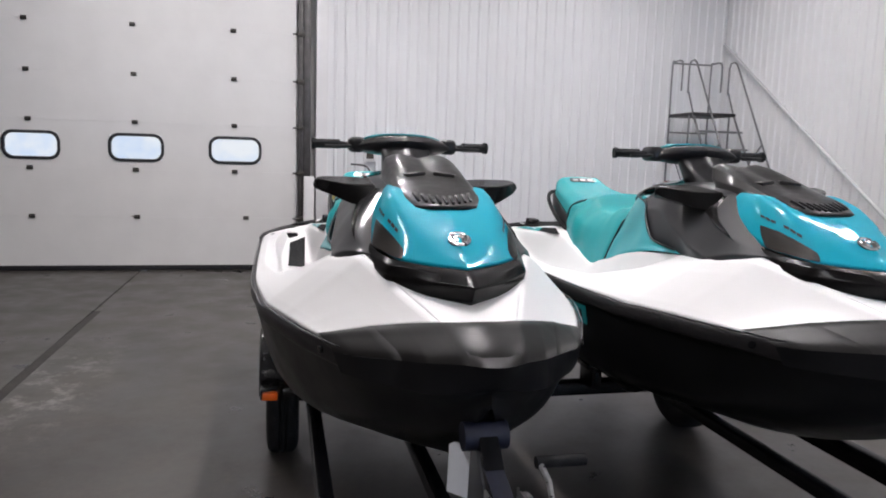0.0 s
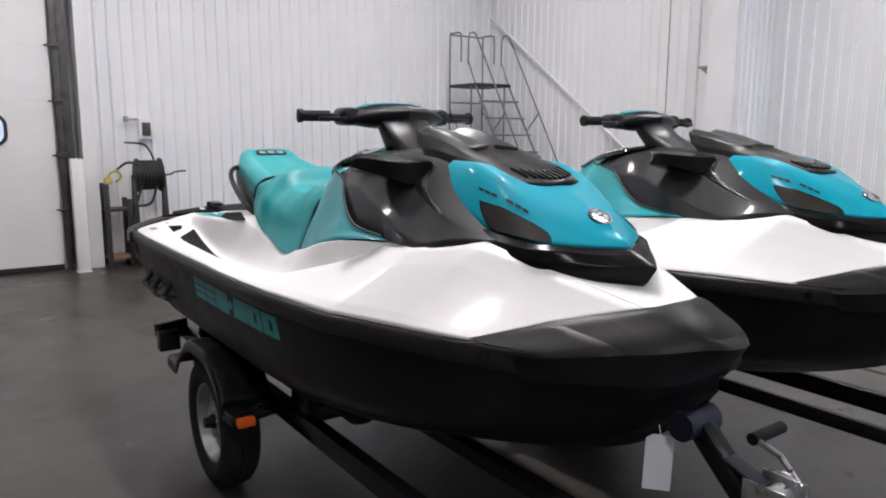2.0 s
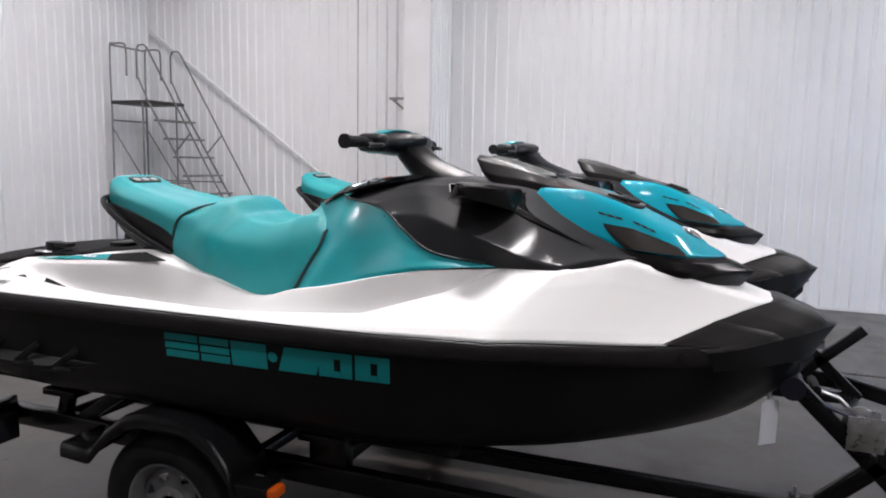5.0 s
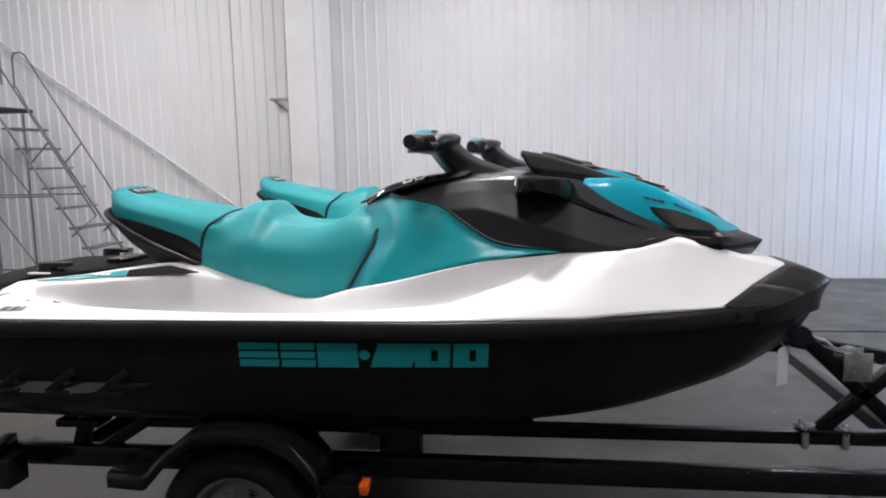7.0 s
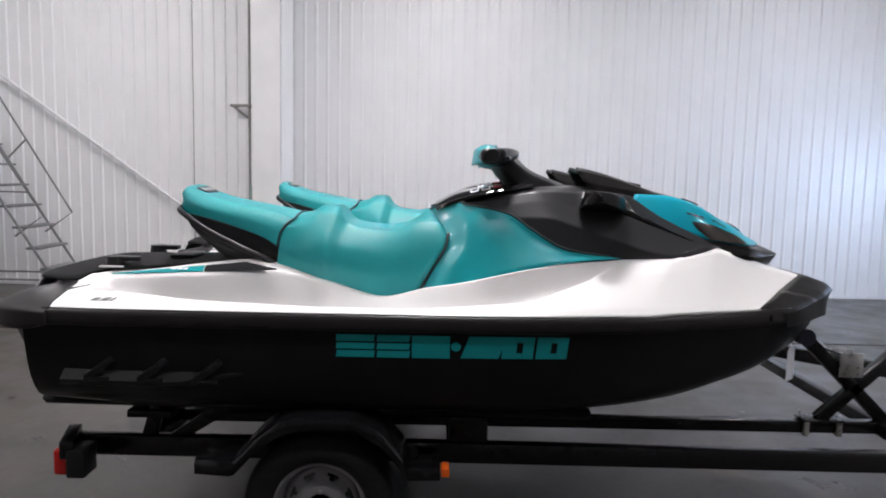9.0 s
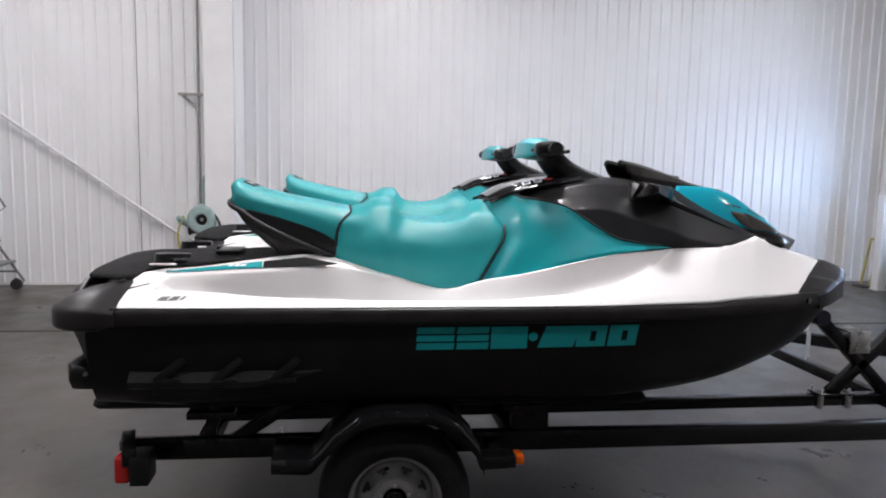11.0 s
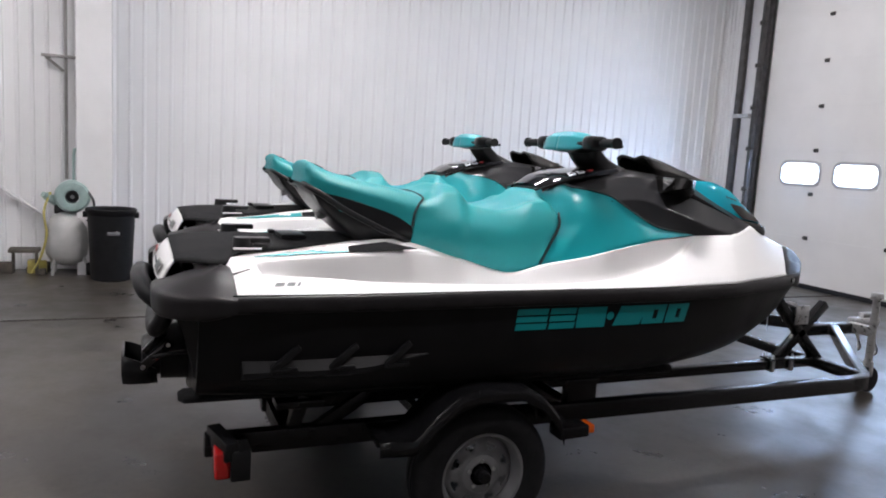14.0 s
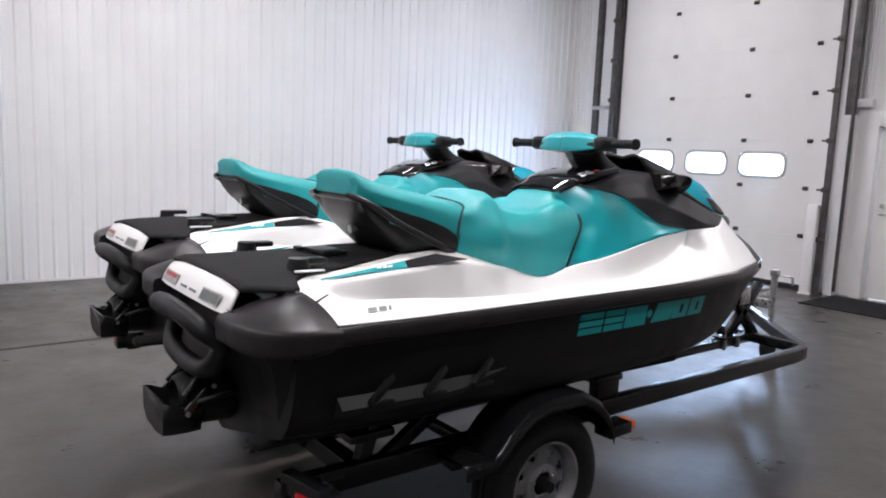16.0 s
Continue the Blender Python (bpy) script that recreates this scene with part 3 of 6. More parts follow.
# jamb trim beside the doors
slab("trim", (D1R + 0.20, YD1 - 0.10, FLOOR), (D1R + 0.35, ROOM_N + 0.03, D1H), M_TRIM, "white jamb trim beside the garage door", "trim", 0.004)
slab("trim", (D1R - 0.10, YD1 + 0.052, FLOOR), (D1R + 0.05, ROOM_N + 0.25, D1H), M_TRIM, "white door jamb behind the roller track", "trim")
slab("trim", (D2L - 0.05, ROOM_S - 0.25, FLOOR), (D2L + 0.12, YD2 - 0.052, D2H), M_TRIM, "white door jamb behind the roller track", "trim")
slab("trim", (D2R - 0.06, ROOM_S - 0.25, FLOOR), (D2R + 0.08, YD2 - 0.052, D2H), M_TRIM, "white door jamb behind the roller track", "trim")
slab("trim", (D2R + 0.20, ROOM_S - 0.03, FLOOR), (D2R + 0.82, ROOM_S + 0.06, D2H), M_TRIM, "flat white panel beside the garage door", "trim", 0.004)
slab("trim", (D2L - 0.06, ROOM_S - 0.03, FLOOR), (D2L - 0.15, YD2 + 0.02, 2.2), M_TRIM, "grey white door jamb trim", "trim", 0.004)


def guard_post(x, y, h, w, label):
    t = thing("guard_post", (x, y, FLOOR), label, "post")
    part("post_body", new_box((-w / 2, -w / 2, 0), (w / 2, w / 2, h), 0.006), M_TRIM, t)
    part("base_plate", new_box((-w / 2 - 0.01, -w / 2 - 0.01, 0), (w / 2 + 0.01, w / 2 + 0.01, 0.02), 0.003), M_TRIM, t)
    return t


guard_post(0.36, 9.62, 1.28, 0.13, "white square guard post in front of the door track")
guard_post(6.10, -3.12, 1.30, 0.13, "white square guard post beside the dark steel post")
guard_post(2.36, -3.25, 1.12, 0.12, "white square guard post beside the dark door track")


def side_door():
    d = thing("door_3", (1.40, ROOM_S - 0.05, 0), "closed white personnel door with lever handle", "door", kind="structure")
    off = (1.40, ROOM_S - 0.05, 0)
    part("leaf", new_box((0.95, ROOM_S - 0.10, FLOOR + 0.01), (1.85, ROOM_S - 0.055, 2.06), 0.003), M_DOOR, d, offset=off)
    bm = bmesh.new()
    box(bm, (1.86, ROOM_S - 0.12, FLOOR), (1.99, ROOM_S + 0.05, 2.24), 0.004)
    box(bm, (0.81, ROOM_S - 0.12, FLOOR), (0.94, ROOM_S + 0.05, 2.24), 0.004)
    box(bm, (0.94, ROOM_S - 0.12, 2.07), (1.86, ROOM_S + 0.05, 2.24), 0.004)
    part("frame", bm, M_TRIM, d, offset=off)
    bm = bmesh.new()
    rod(bm, (1.76, ROOM_S - 0.055, 1.02), (1.76, ROOM_S + 0.01, 1.02), 0.012)
    beam(bm, (1.77, ROOM_S + 0.005, 1.02), (1.64, ROOM_S + 0.005, 1.02), 0.016, 0.02)
    rod(bm, (1.76, ROOM_S - 0.055, 1.12), (1.76, ROOM_S - 0.035, 1.12), 0.025)
    part("handle", bm, M_GALV, d, "brushed lever handle", offset=off)


side_door()

# conduit box and pipe over the personnel door
t = thing("conduit_box", (2.05, ROOM_S, 2.35), "small white conduit box on the wall", "conduit box")
part("box", new_box((-0.09, -0.03, -0.05), (0.09, 0.07, 0.05), 0.005), M_TRIM, t)
bm = bmesh.new()
rod(bm, (0.05, 0.02, 0.05), (0.05, 0.02, 3.0), 0.014, seg=10)
part("conduit", bm, M_COPPER, t)

t = thing("door_mat", (1.35, -3.0, FLOOR), "dark grey rubber-backed door mat", "mat")
part("mat", new_box((-0.75, -0.46, 0), (0.75, 0.46, 0.012), 0.005), M_MAT, t)


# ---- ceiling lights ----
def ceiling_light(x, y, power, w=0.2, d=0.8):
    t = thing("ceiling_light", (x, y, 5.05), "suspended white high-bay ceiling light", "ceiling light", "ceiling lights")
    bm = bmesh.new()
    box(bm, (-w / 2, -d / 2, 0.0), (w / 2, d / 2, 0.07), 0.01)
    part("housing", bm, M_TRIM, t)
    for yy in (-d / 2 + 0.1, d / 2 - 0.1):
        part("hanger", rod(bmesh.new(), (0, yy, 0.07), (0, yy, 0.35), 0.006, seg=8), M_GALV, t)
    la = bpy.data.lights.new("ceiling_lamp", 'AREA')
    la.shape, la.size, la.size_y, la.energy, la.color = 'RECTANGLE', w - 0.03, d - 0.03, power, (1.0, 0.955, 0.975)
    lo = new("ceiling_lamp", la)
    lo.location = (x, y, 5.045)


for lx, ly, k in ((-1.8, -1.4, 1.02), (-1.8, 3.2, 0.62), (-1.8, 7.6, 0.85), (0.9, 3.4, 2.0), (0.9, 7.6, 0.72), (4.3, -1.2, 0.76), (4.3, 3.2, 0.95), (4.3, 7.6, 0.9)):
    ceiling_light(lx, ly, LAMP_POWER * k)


# daylight of the sky through the door windows
for wx, wy, tz in [(x, YD2 - 0.06, 1) for x in (3.22, 4.06, 4.92)]:
    la = bpy.data.lights.new("window_daylight", 'AREA')
    la.shape, la.size, la.size_y, la.energy, la.color = 'RECTANGLE', 0.58, 0.26, WINDOW_POWER, (0.46, 0.66, 1.0)
    lo = new("window_daylight", la)
    lo.matrix_world = look((wx, wy, 1.56), (wx + 0.55, wy + tz, 1.35))

# small things by the guard post
t = thing("storage_crate", (5.78, -3.17, FLOOR), "small green plastic crate on the floor", "crate")
part("bin", new_box((-0.10, -0.07, 0), (0.10, 0.07, 0.44), 0.012), M_GREEN, t)
part("rim", new_box((-0.11, -0.08, 0.42), (0.11, 0.08, 0.455), 0.008), M_GREEN, t)
t = thing("hand_truck", (6.36, -3.18, FLOOR), "yellow steel hand truck leaning by the wall", "hand truck")
for sx in (-0.09, 0.09):
    part("upright", tube(bmesh.new(), [(sx, 0.05, 0.03), (sx, -0.06, 0.68)], 0.016, 8), M_YELLOW, t)
part("crossbar", tube(bmesh.new(), [(-0.09, -0.06, 0.66), (0.09, -0.06, 0.66)], 0.016, 8), M_YELLOW, t)
part("toe_plate", new_box((-0.12, 0.03, 0), (0.12, 0.16, 0.02), 0.003), M_STEEL, t)

# daylight haze far outside the doors
slab("backdrop", (-30, 30, -0.31), (30, 30.2, 14), M_SKY_NORTH, "plain hazy daylight outside the north door", "backdrop")
slab("backdrop", (-30, -24.2, -0.31), (30, -24, 14), M_SKY, "plain hazy daylight outside the south door", "backdrop")

# unseen box under the ceiling near the corner, added to shadow the wall
t = thing("shadow_box", (6.2, 8.75, 4.3), "unseen grey steel box hung under the ceiling to shade the wall", "heater")
part("case", new_box((-0.24, -0.40, 0), (0.24, 0.40, 0.45), 0.02), M_TANK, t)
for k in range(6):
    part("louvre", new_box((-0.26, -0.34, 0.05 + k * 0.062), (-0.235, 0.34, 0.085 + k * 0.062), 0.004), M_STEEL, t)
for sy in (-0.3, 0.3):
    part("hanger", rod(bmesh.new(), (0, sy, 0.43), (0, sy, 1.12), 0.008, seg=8), M_GALV, t)

# ---- trailer ----
TX = 1.21            # middle of the trailer across
SKI_X = (0.525, 1.895)


def wheel(parent, x, y, r, out, zc):
    """A trailer wheel with its axle end; out is the side that it shows."""
    def ring(bm, prof, seg=48):
        rows = []
        for k in range(seg):
            a = 2 * math.pi * k / seg
            rows.append([(x + out * px, y + pr * math.cos(a), zc + pr * math.sin(a)) for px, pr in prof])
        rows.append(rows[0])
        grid(bm, rows)
        bmesh.ops.remove_doubles(bm, verts=bm.verts, dist=0.0004)
    off = tuple(parent.location)
    w = new("wheel")
    w.parent = parent
    bm = bmesh.new()
    tp = [(-0.058, 0.175), (-0.078, 0.20), (-0.082, 0.235), (-0.074, r - 0.022), (-0.055, r - 0.004), (-0.03, r), (-0.02, r), (-0.018, r - 0.008), (-0.012, r - 0.008), (-0.010, r),
          (0.010, r), (0.012, r - 0.008), (0.018, r - 0.008), (0.02, r), (0.03, r), (0.055, r - 0.004), (0.074, r - 0.022), (0.082, 0.235), (0.078, 0.20), (0.060, 0.178), (0.058, 0.172)]
    ring(bm, tp)
    part("tyre", bm, M_TYRE, w, offset=off)
    bm = bmesh.new()
    ring(bm, [(0.060, 0.180), (0.064, 0.178), (0.062, 0.168), (0.045, 0.162), (0.012, 0.150), (0.004, 0.148), (-0.06, 0.155)])
    part("rim", bm, M_RIM, w, "silver painted steel rim", offset=off)
    # disc with eight openings
    bm = bmesh.new()
    n = 64
    ra = [0.048, 0.058, 0.078, 0.086, 0.100, 0.114, 0.128, 0.140, 0.150]
    xa = [0.040, 0.036, 0.034, 0.024, 0.021, 0.021, 0.020, 0.012, 0.006]
    holes = {4: (3, 4), 5: (2, 3, 4, 5)}
    vs = [[bm.verts.new((x + out * px, y + pr * math.cos(2 * math.pi * k / n), zc + pr * math.sin(2 * math.pi * k / n))) for k in range(n)] for px, pr in zip(xa, ra)]
    for i in range(8):
        for k in range(n):
            if k % 8 in holes.get(i, ()):
                continue
            bm.faces.new((vs[i][k], vs[i][(k + 1) % n], vs[i + 1][(k + 1) % n], vs[i + 1][k]))
    thick(part("disc", bm, M_RIM, w, "silver spoked wheel disc", offset=off), 0.006, 0)
    bm = bmesh.new()
    rod(bm, (x + out * 0.02, y, zc), (x + out * 0.055, y, zc), 0.036, 0.032)
    rod(bm, (x + out * 0.055, y, zc), (x + out * 0.085, y, zc), 0.026, 0.022)
    part("hub", bm, M_FRAME, w, "black hub cap", offset=off)
    for k in range(5):
        a = 2 * math.pi * k / 5 + 0.3
        bm = bmesh.new()
        yy, zz = y + 0.056 * math.cos(a), zc + 0.056 * math.sin(a)
        rod(bm, (x + out * 0.028, yy, zz), (x + out * 0.046, yy, zz), 0.010, 0.008, seg=6)
        part("wheel_nut", bm, M_GALV, w, offset=off)
    bm = bmesh.new()
    rod(bm, (x - out * 0.01, y, zc), (x - out * 0.08, y, zc), 0.09, 0.07)
    part("drum", bm, M_FRAME, w, offset=off)
    return w


def fender(parent, x, y, side):
    """A curved steel mudguard, side is its outer side."""
    off = tuple(parent.location)
    bm = bmesh.new()
    bends = [(y + 0.465, 0.468), (y + 0.325, 0.460), (y + 0.245, 0.548), (y + 0.15, 0.618), (y + 0.065, 0.640), (y - 0.12, 0.637), (y - 0.225, 0.580), (y - 0.297, 0.498), (y - 0.322, 0.430)]
    P = [np.array(bends[0])]
    for a, b, c in zip(bends, bends[1:], bends[2:]):
        a, b, c = (np.array(k) for k in (a, b, c))
        for f in (.22, .08):
            P.append(b + (a - b) * f)
        for f in (.08, .22):
            P.append(b + (c - b) * f)
    P = np.array(P + [np.array(bends[-1])])
    rows = []
    for (py, pz), (qy, qz) in zip(P, np.vstack([P[1:], P[-1:] * 2 - P[-2:-1]])):
        d = Vector((qy - py, qz - pz)).normalized()
        nx, nz = d.y, -d.x
        nn = Vector((nx, nz))
        if nn.y < 0 and abs(nn.y) > 0.1:
            nn = -nn
        def pt(dx, h):
            return (x + side * dx, py, pz - h)
        rows.append([pt(0.112, 0.055), pt(0.112, 0.018), pt(0.104, 0.004), pt(0.092, 0.0), pt(0.0, 0.002), pt(-0.09, 0.0), pt(-0.102, 0.006), pt(-0.105, 0.05)])
    grid(bm, rows)
    f = thick(part("fender", bm, M_FRAME, parent, "glossy black steel mudguard", offset=off), 0.004, 0)
    return f


def trailer():
    t = thing("trailer", (TX, 2.6, 0), "black two-place watercraft trailer with silver wheels", "trailer")
    off = (TX, 2.6, 0)
    def P(name, bm, mat, label="", **k):
        return part(name, bm, mat, t, label, offset=off, **k)
    zt, zb = 0.462, 0.378
    zm, hh = (zt + zb) / 2, zt - zb
    for s, x in ((-1, 0.145), (1, 2 * TX - 0.145)):
        bm = bmesh.new()
        beam(bm, (x, 4.86, zm + 0.008), (x, 1.50, zm - 0.008), 0.055, hh, 0.008)
        P("main_rail", bm, M_FRAME)
        bm = bmesh.new()
        pts = [(x, 1.52, zm - 0.008), (x + -s * 0.01, 1.40, zm - 0.008), (x - s * 0.06, 1.315, zm - 0.008), (x - s * 0.13, 1.25, zm - 0.008), (TX + s * 0.07, 0.38, zm - 0.008)]
        Q = spline(pts, 22)
        rows = []
        for i, p in enumerate(Q):
            d = Q[min(i + 1, len(Q) - 1)] - Q[max(i - 1, 0)]
            d /= np.linalg.norm(d)
            sd = np.array((d[1], -d[0], 0)) * 0.0275
            up = np.array((0, 0, hh / 2))
            e = 0.008
            k = sd / 0.0275
            rows.append([p - sd - up + e * np.array((0, 0, 1)), p - sd + up - e * np.array((0, 0, 1)), p - sd + up + e * k, p + sd + up - e * k,
                         p + sd + up - e * np.array((0, 0, 1)), p + sd - up + e * np.array((0, 0, 1)), p + sd - up - e * k, p - sd - up + e * k])
        grid(bm, rows, closed=True)
        P("front_rail", bm, M_FRAME)
        # end bracket with the tail lamp
        xo = x + s * 0.118
        bm = bmesh.new()
        beam(bm, (x, 4.83, zm + 0.05), (xo + s * 0.055, 4.78, zm + 0.040), 0.05, 0.07, 0.005)
        beam(bm, (x + s * 0.03, 4.80, zm + 0.01), (xo, 4.80, zm - 0.01), 0.035, 0.05, 0.004)
        P("lamp_bracket", bm, M_FRAME)
        bm = new_box((xo - 0.056, 4.715, 0.350), (xo + 0.056, 4.785, 0.462), 0.008)
        P("lamp_housing", bm, M_PLASTIC)
        bm = new_box((xo - 0.046, 4.782, 0.358), (xo + 0.046, 4.838, 0.460), 0.012, 3)
        P("tail_lamp", bm, M_RED, "red tail lamp lens")
        # wheel, mudguard and side lamp
        wx = x - 0.135 if s < 0 else x + 0.135
        wheel(t, wx, 3.815, 0.292, s, FLOOR + 0.292)
        fender(t, wx, 3.805, s)
        bm = bmesh.new()
        beam(bm, (wx + s * 0.06, 3.50, 0.420), (wx + s * 0.06, 3.36, 0.424), 0.09, 0.05, 0.006)
        P("lamp_arm", bm, M_FRAME)
        bm = new_box((wx + s * 0.06 - 0.036, 3.326, 0.408), (wx + s * 0.06 + 0.036, 3.358, 0.444), 0.007)
        P("side_lamp", bm, M_AMBER, "amber side marker lens")
        for yy in (4.22, 3.42):
            bm = bmesh.new()
            beam(bm, (x, yy, 0.43), (wx, yy, 0.415), 0.05, 0.03, 0.004)
            P("fender_bracket", bm, M_FRAME)
    # leaf springs and axle
    bm = bmesh.new()
    beam(bm, (0.08, 3.815, 0.262), (2 * TX - 0.08, 3.815, 0.262), 0.05, 0.05, 0.008)
    P("axle", bm, M_FRAME)
    for yy, zz in ((4.55, zm), (3.30, zm)):
        bm = bmesh.new()
        beam(bm, (0.17, yy, zz), (2 * TX - 0.17, yy, zz), 0.07, 0.07, 0.006)
        P("cross_member", bm, M_FRAME)
    bm = bmesh.new()
    beam(bm, (0.19, 1.34, zm), (2 * TX - 0.19, 1.34, zm), 0.06, 0.06, 0.006)
    P("cross_member", bm, M_FRAME)
    # tongue and coupler
    bm = bmesh.new()
    beam(bm, (TX, 0.62, zm - 0.01), (TX, 0.06, zm - 0.01), 0.08, 0.08, 0.008)
    P("tongue", bm, M_FRAME)
    bm = bmesh.new()
    beam(bm, (TX, 0.12, zm + 0.03), (TX, -0.16, zm + 0.03), 0.085, 0.07, 0.02)
    box(bm, (TX - 0.025, -0.12, zm + 0.06), (TX + 0.025, 0.02, zm + 0.10), 0.01)
    P("coupler", bm, M_GALV, "galvanised ball coupler")
    # swivel jack on the side of the tongue
    jx, jy = 1.03, 0.12
    bm = bmesh.new()
    rod(bm, (jx, jy, 0.16), (jx, jy, 0.68), 0.026)
    box(bm, (jx - 0.03, jy - 0.035, 0.655), (jx + 0.03, jy + 0.035, 0.71), 0.008)
    P("jack_tube", bm, M_GALV, "galvanised jack tube")
    bm = bmesh.new()
    rod(bm, (jx, jy, 0.66), (jx - 0.13, jy - 0.03, 0.665), 0.009)
    rod(bm, (jx - 0.13, jy - 0.03, 0.665), (jx - 0.135, jy - 0.03, 0.60), 0.011)
    P("jack_crank", bm, M_GALV)
    bm = bmesh.new()
    beam(bm, (jx, jy, zm), (TX, jy, zm), 0.06, 0.07, 0.004)
    P("jack_mount", bm, M_GALV)
    bm = bmesh.new()
    rod(bm, (jx - 0.025, jy, FLOOR + 0.095), (jx + 0.025, jy, FLOOR + 0.095), 0.095, seg=28)
    P("jack_wheel", bm, M_TYRE, "black jack wheel on the floor")
    bm = bmesh.new()
    beam(bm, (jx, jy, 0.20), (jx, jy, 0.09), 0.075, 0.03, 0.003)
    P("jack_fork", bm, M_GALV)
    for k, (cx, cy) in enumerate(((TX - 0.07, 0.0), (TX + 0.07, 0.0))):
        bm = bmesh.new()
        tube(bm, [(cx, cy, 0.40), (cx - 0.03, cy - 0.07, 0.26), (cx + 0.02, cy - 0.12, 0.20), (cx + 0.05, cy - 0.15, 0.32)], 0.007, 8)
        P("safety_chain", bm, M_GALV)
    # bunks, centre beams and bow stands for the two craft
    for c in SKI_X:
        for s in (-1, 1):
            x = c + s * 0.365
            bm = bmesh.new()
            rows = []
            for yy in (4.95, 4.93, 3.5, 2.78, 2.76):
                zz = 0.612 + (yy - 4.93) * 0.012
                k = 0.6 if yy in (4.95, 2.76) else 1.0
                rows.append([(x + 0.05 * k * math.cos(a_), yy, zz + 0.024 * k * math.sin(a_)) for a_ in np.linspace(0, 2 * math.pi, 17)[:-1]])
            vs = grid(bm, rows, closed=True)
            bm.faces.new(vs[0]), bm.faces.new(vs[-1])
            P("bunk", bm, M_MAT, "black carpeted support bunk")
            for yy in (4.55, 3.30):
                bm = bmesh.new()
                beam(bm, (x, yy, zm), (x, yy - 0.05, 0.585), 0.05, 0.05, 0.004)
                box(bm, (x - 0.05, yy - 0.12, 0.545), (x + 0.05, yy + 0.06, 0.575), 0.006)
                P("bunk_bracket", bm, M_FRAME)
            bm = new_box((x - 0.03, 3.17, zm + 0.02), (x + 0.03, 3.33, 0.592), 0.018)
            P("bunk_gusset", bm, M_FRAME, "black bracket gusset under the bunk")
            bm = bmesh.new()
            beam(bm, (x, 4.45, zm + 0.02), (x, 4.22, 0.59), 0.04, 0.05, 0.004)
            P("bunk_strut", bm, M_FRAME)
        bm = bmesh.new()
        beam(bm, (c, 4.6, 0.424), (c, 1.34 if c < TX else 1.34, 0.424), 0.055, 0.055, 0.006)
        P("centre_beam", bm, M_FRAME)
        for yy in (1.55, 1.70):
            bm = bmesh.new()
            box(bm, (c - 0.042, yy - 0.012, 0.385), (c + 0.042, yy + 0.012, 0.462), 0.004)
            for sx in (-0.034, 0.034):
                rod(bm, (c + sx, yy, 0.455), (c + sx, yy, 0.485), 0.006, seg=8)
            P("clamp", bm, M_GALV, "galvanised u-bolt clamp")
        bm = new_box((c - 0.045, 1.53, 0.452), (c + 0.045, 1.72, 0.462), 0.003)
        P("stand_foot", bm, M_FRAME)
        bm = bmesh.new()
        beam(bm, (c, 1.635, 0.455), (c, 1.30, 0.775), 0.05, 0.05, 0.005)
        P("stand_leg", bm, M_FRAME)
        bm = bmesh.new()
        beam(bm, (c + 0.002, 1.30, 0.425), (c + 0.002, 1.735, 0.85), 0.054, 0.054, 0.006)
        P("bow_post", bm, M_FRAME)
        bm = bmesh.new()
        rod(bm, (c - 0.06, 1.738, 0.845), (c + 0.06, 1.738, 0.845), 0.038, seg=20)
        P("bow_roller", bm, M_STRAP, "dark blue bow roller")
        for s in (-1, 1):
            bm = new_box((c + s * 0.042 - 0.003, 1.47, 0.665), (c + s * 0.042 + 0.003, 1.575, 0.775), 0.001)
            P("winch_plate", bm, M_GALV, "galvanised winch side plate")
        bm = bmesh.new()
        rod(bm, (c - 0.042, 1.525, 0.728), (c + 0.042, 1.525, 0.728), 0.03)
        tube(bm, [(c + 0.052, 1.525 + 0.046 * math.cos(a_), 0.728 + 0.046 * math.sin(a_)) for a_ in np.linspace(0, 2 * math.pi, 17)[:-1]], 0.008, 8, closed=True, steps=2)
        beam(bm, (c + 0.052, 1.48, 0.728), (c + 0.052, 1.57, 0.728), 0.008, 0.014, 0.001)
        P("winch", bm, M_GALV, "galvanised strap winch")
        bm = bmesh.new()
        tube(bm, [(c + 0.056, 1.525, 0.728), (c + 0.12, 1.525, 0.728), (c + 0.125, 1.58, 0.78), (c + 0.125, 1.65, 0.80)], 0.008, 8, smooth=False)
        P("crank", bm, M_GALV, "steel winch crank")
        bm = bmesh.new()
        rod(bm, (c + 0.115, 1.65, 0.80), (c + 0.25, 1.65, 0.80), 0.016)
        P("crank_grip", bm, M_TYRE, "black crank grip")
        bm = bmesh.new()
        beam(bm, (c, 1.54, 0.755), (c, 1.74, 0.825), 0.05, 0.006, 0.001)
        P("winch_strap", bm, M_STRAP)
    return t


trailer()


def paper_tag(x, y, z, turn):
    t = thing("paper_tag", (x, y, z), "white paper tag hanging from the bow stand", "tag", "hanging tags")
    bm = bmesh.new()
    plate(bm, [(-0.035, -0.15), (0.035, -0.15), (0.035, -0.012), (0.018, 0), (-0.018, 0), (-0.035, -0.012)], (0, 0, 0), (math.cos(turn), math.sin(turn), 0), (0.02, -0.02, 1), 0.0015)
    part("card", bm, M_PAPER, t)
    bm = bmesh.new()
    tube(bm, [(0, 0, 0), (0.004, 0.01, 0.03), (0.0, 0.02, 0.07)], 0.0015, 6)
    part("string", bm, M_PAPER, t)


paper_tag(SKI_X[0] - 0.05, 1.80, 0.80, radians(130))
paper_tag(SKI_X[1] - 0.05, 1.80 - 0.1, 0.80, radians(80))

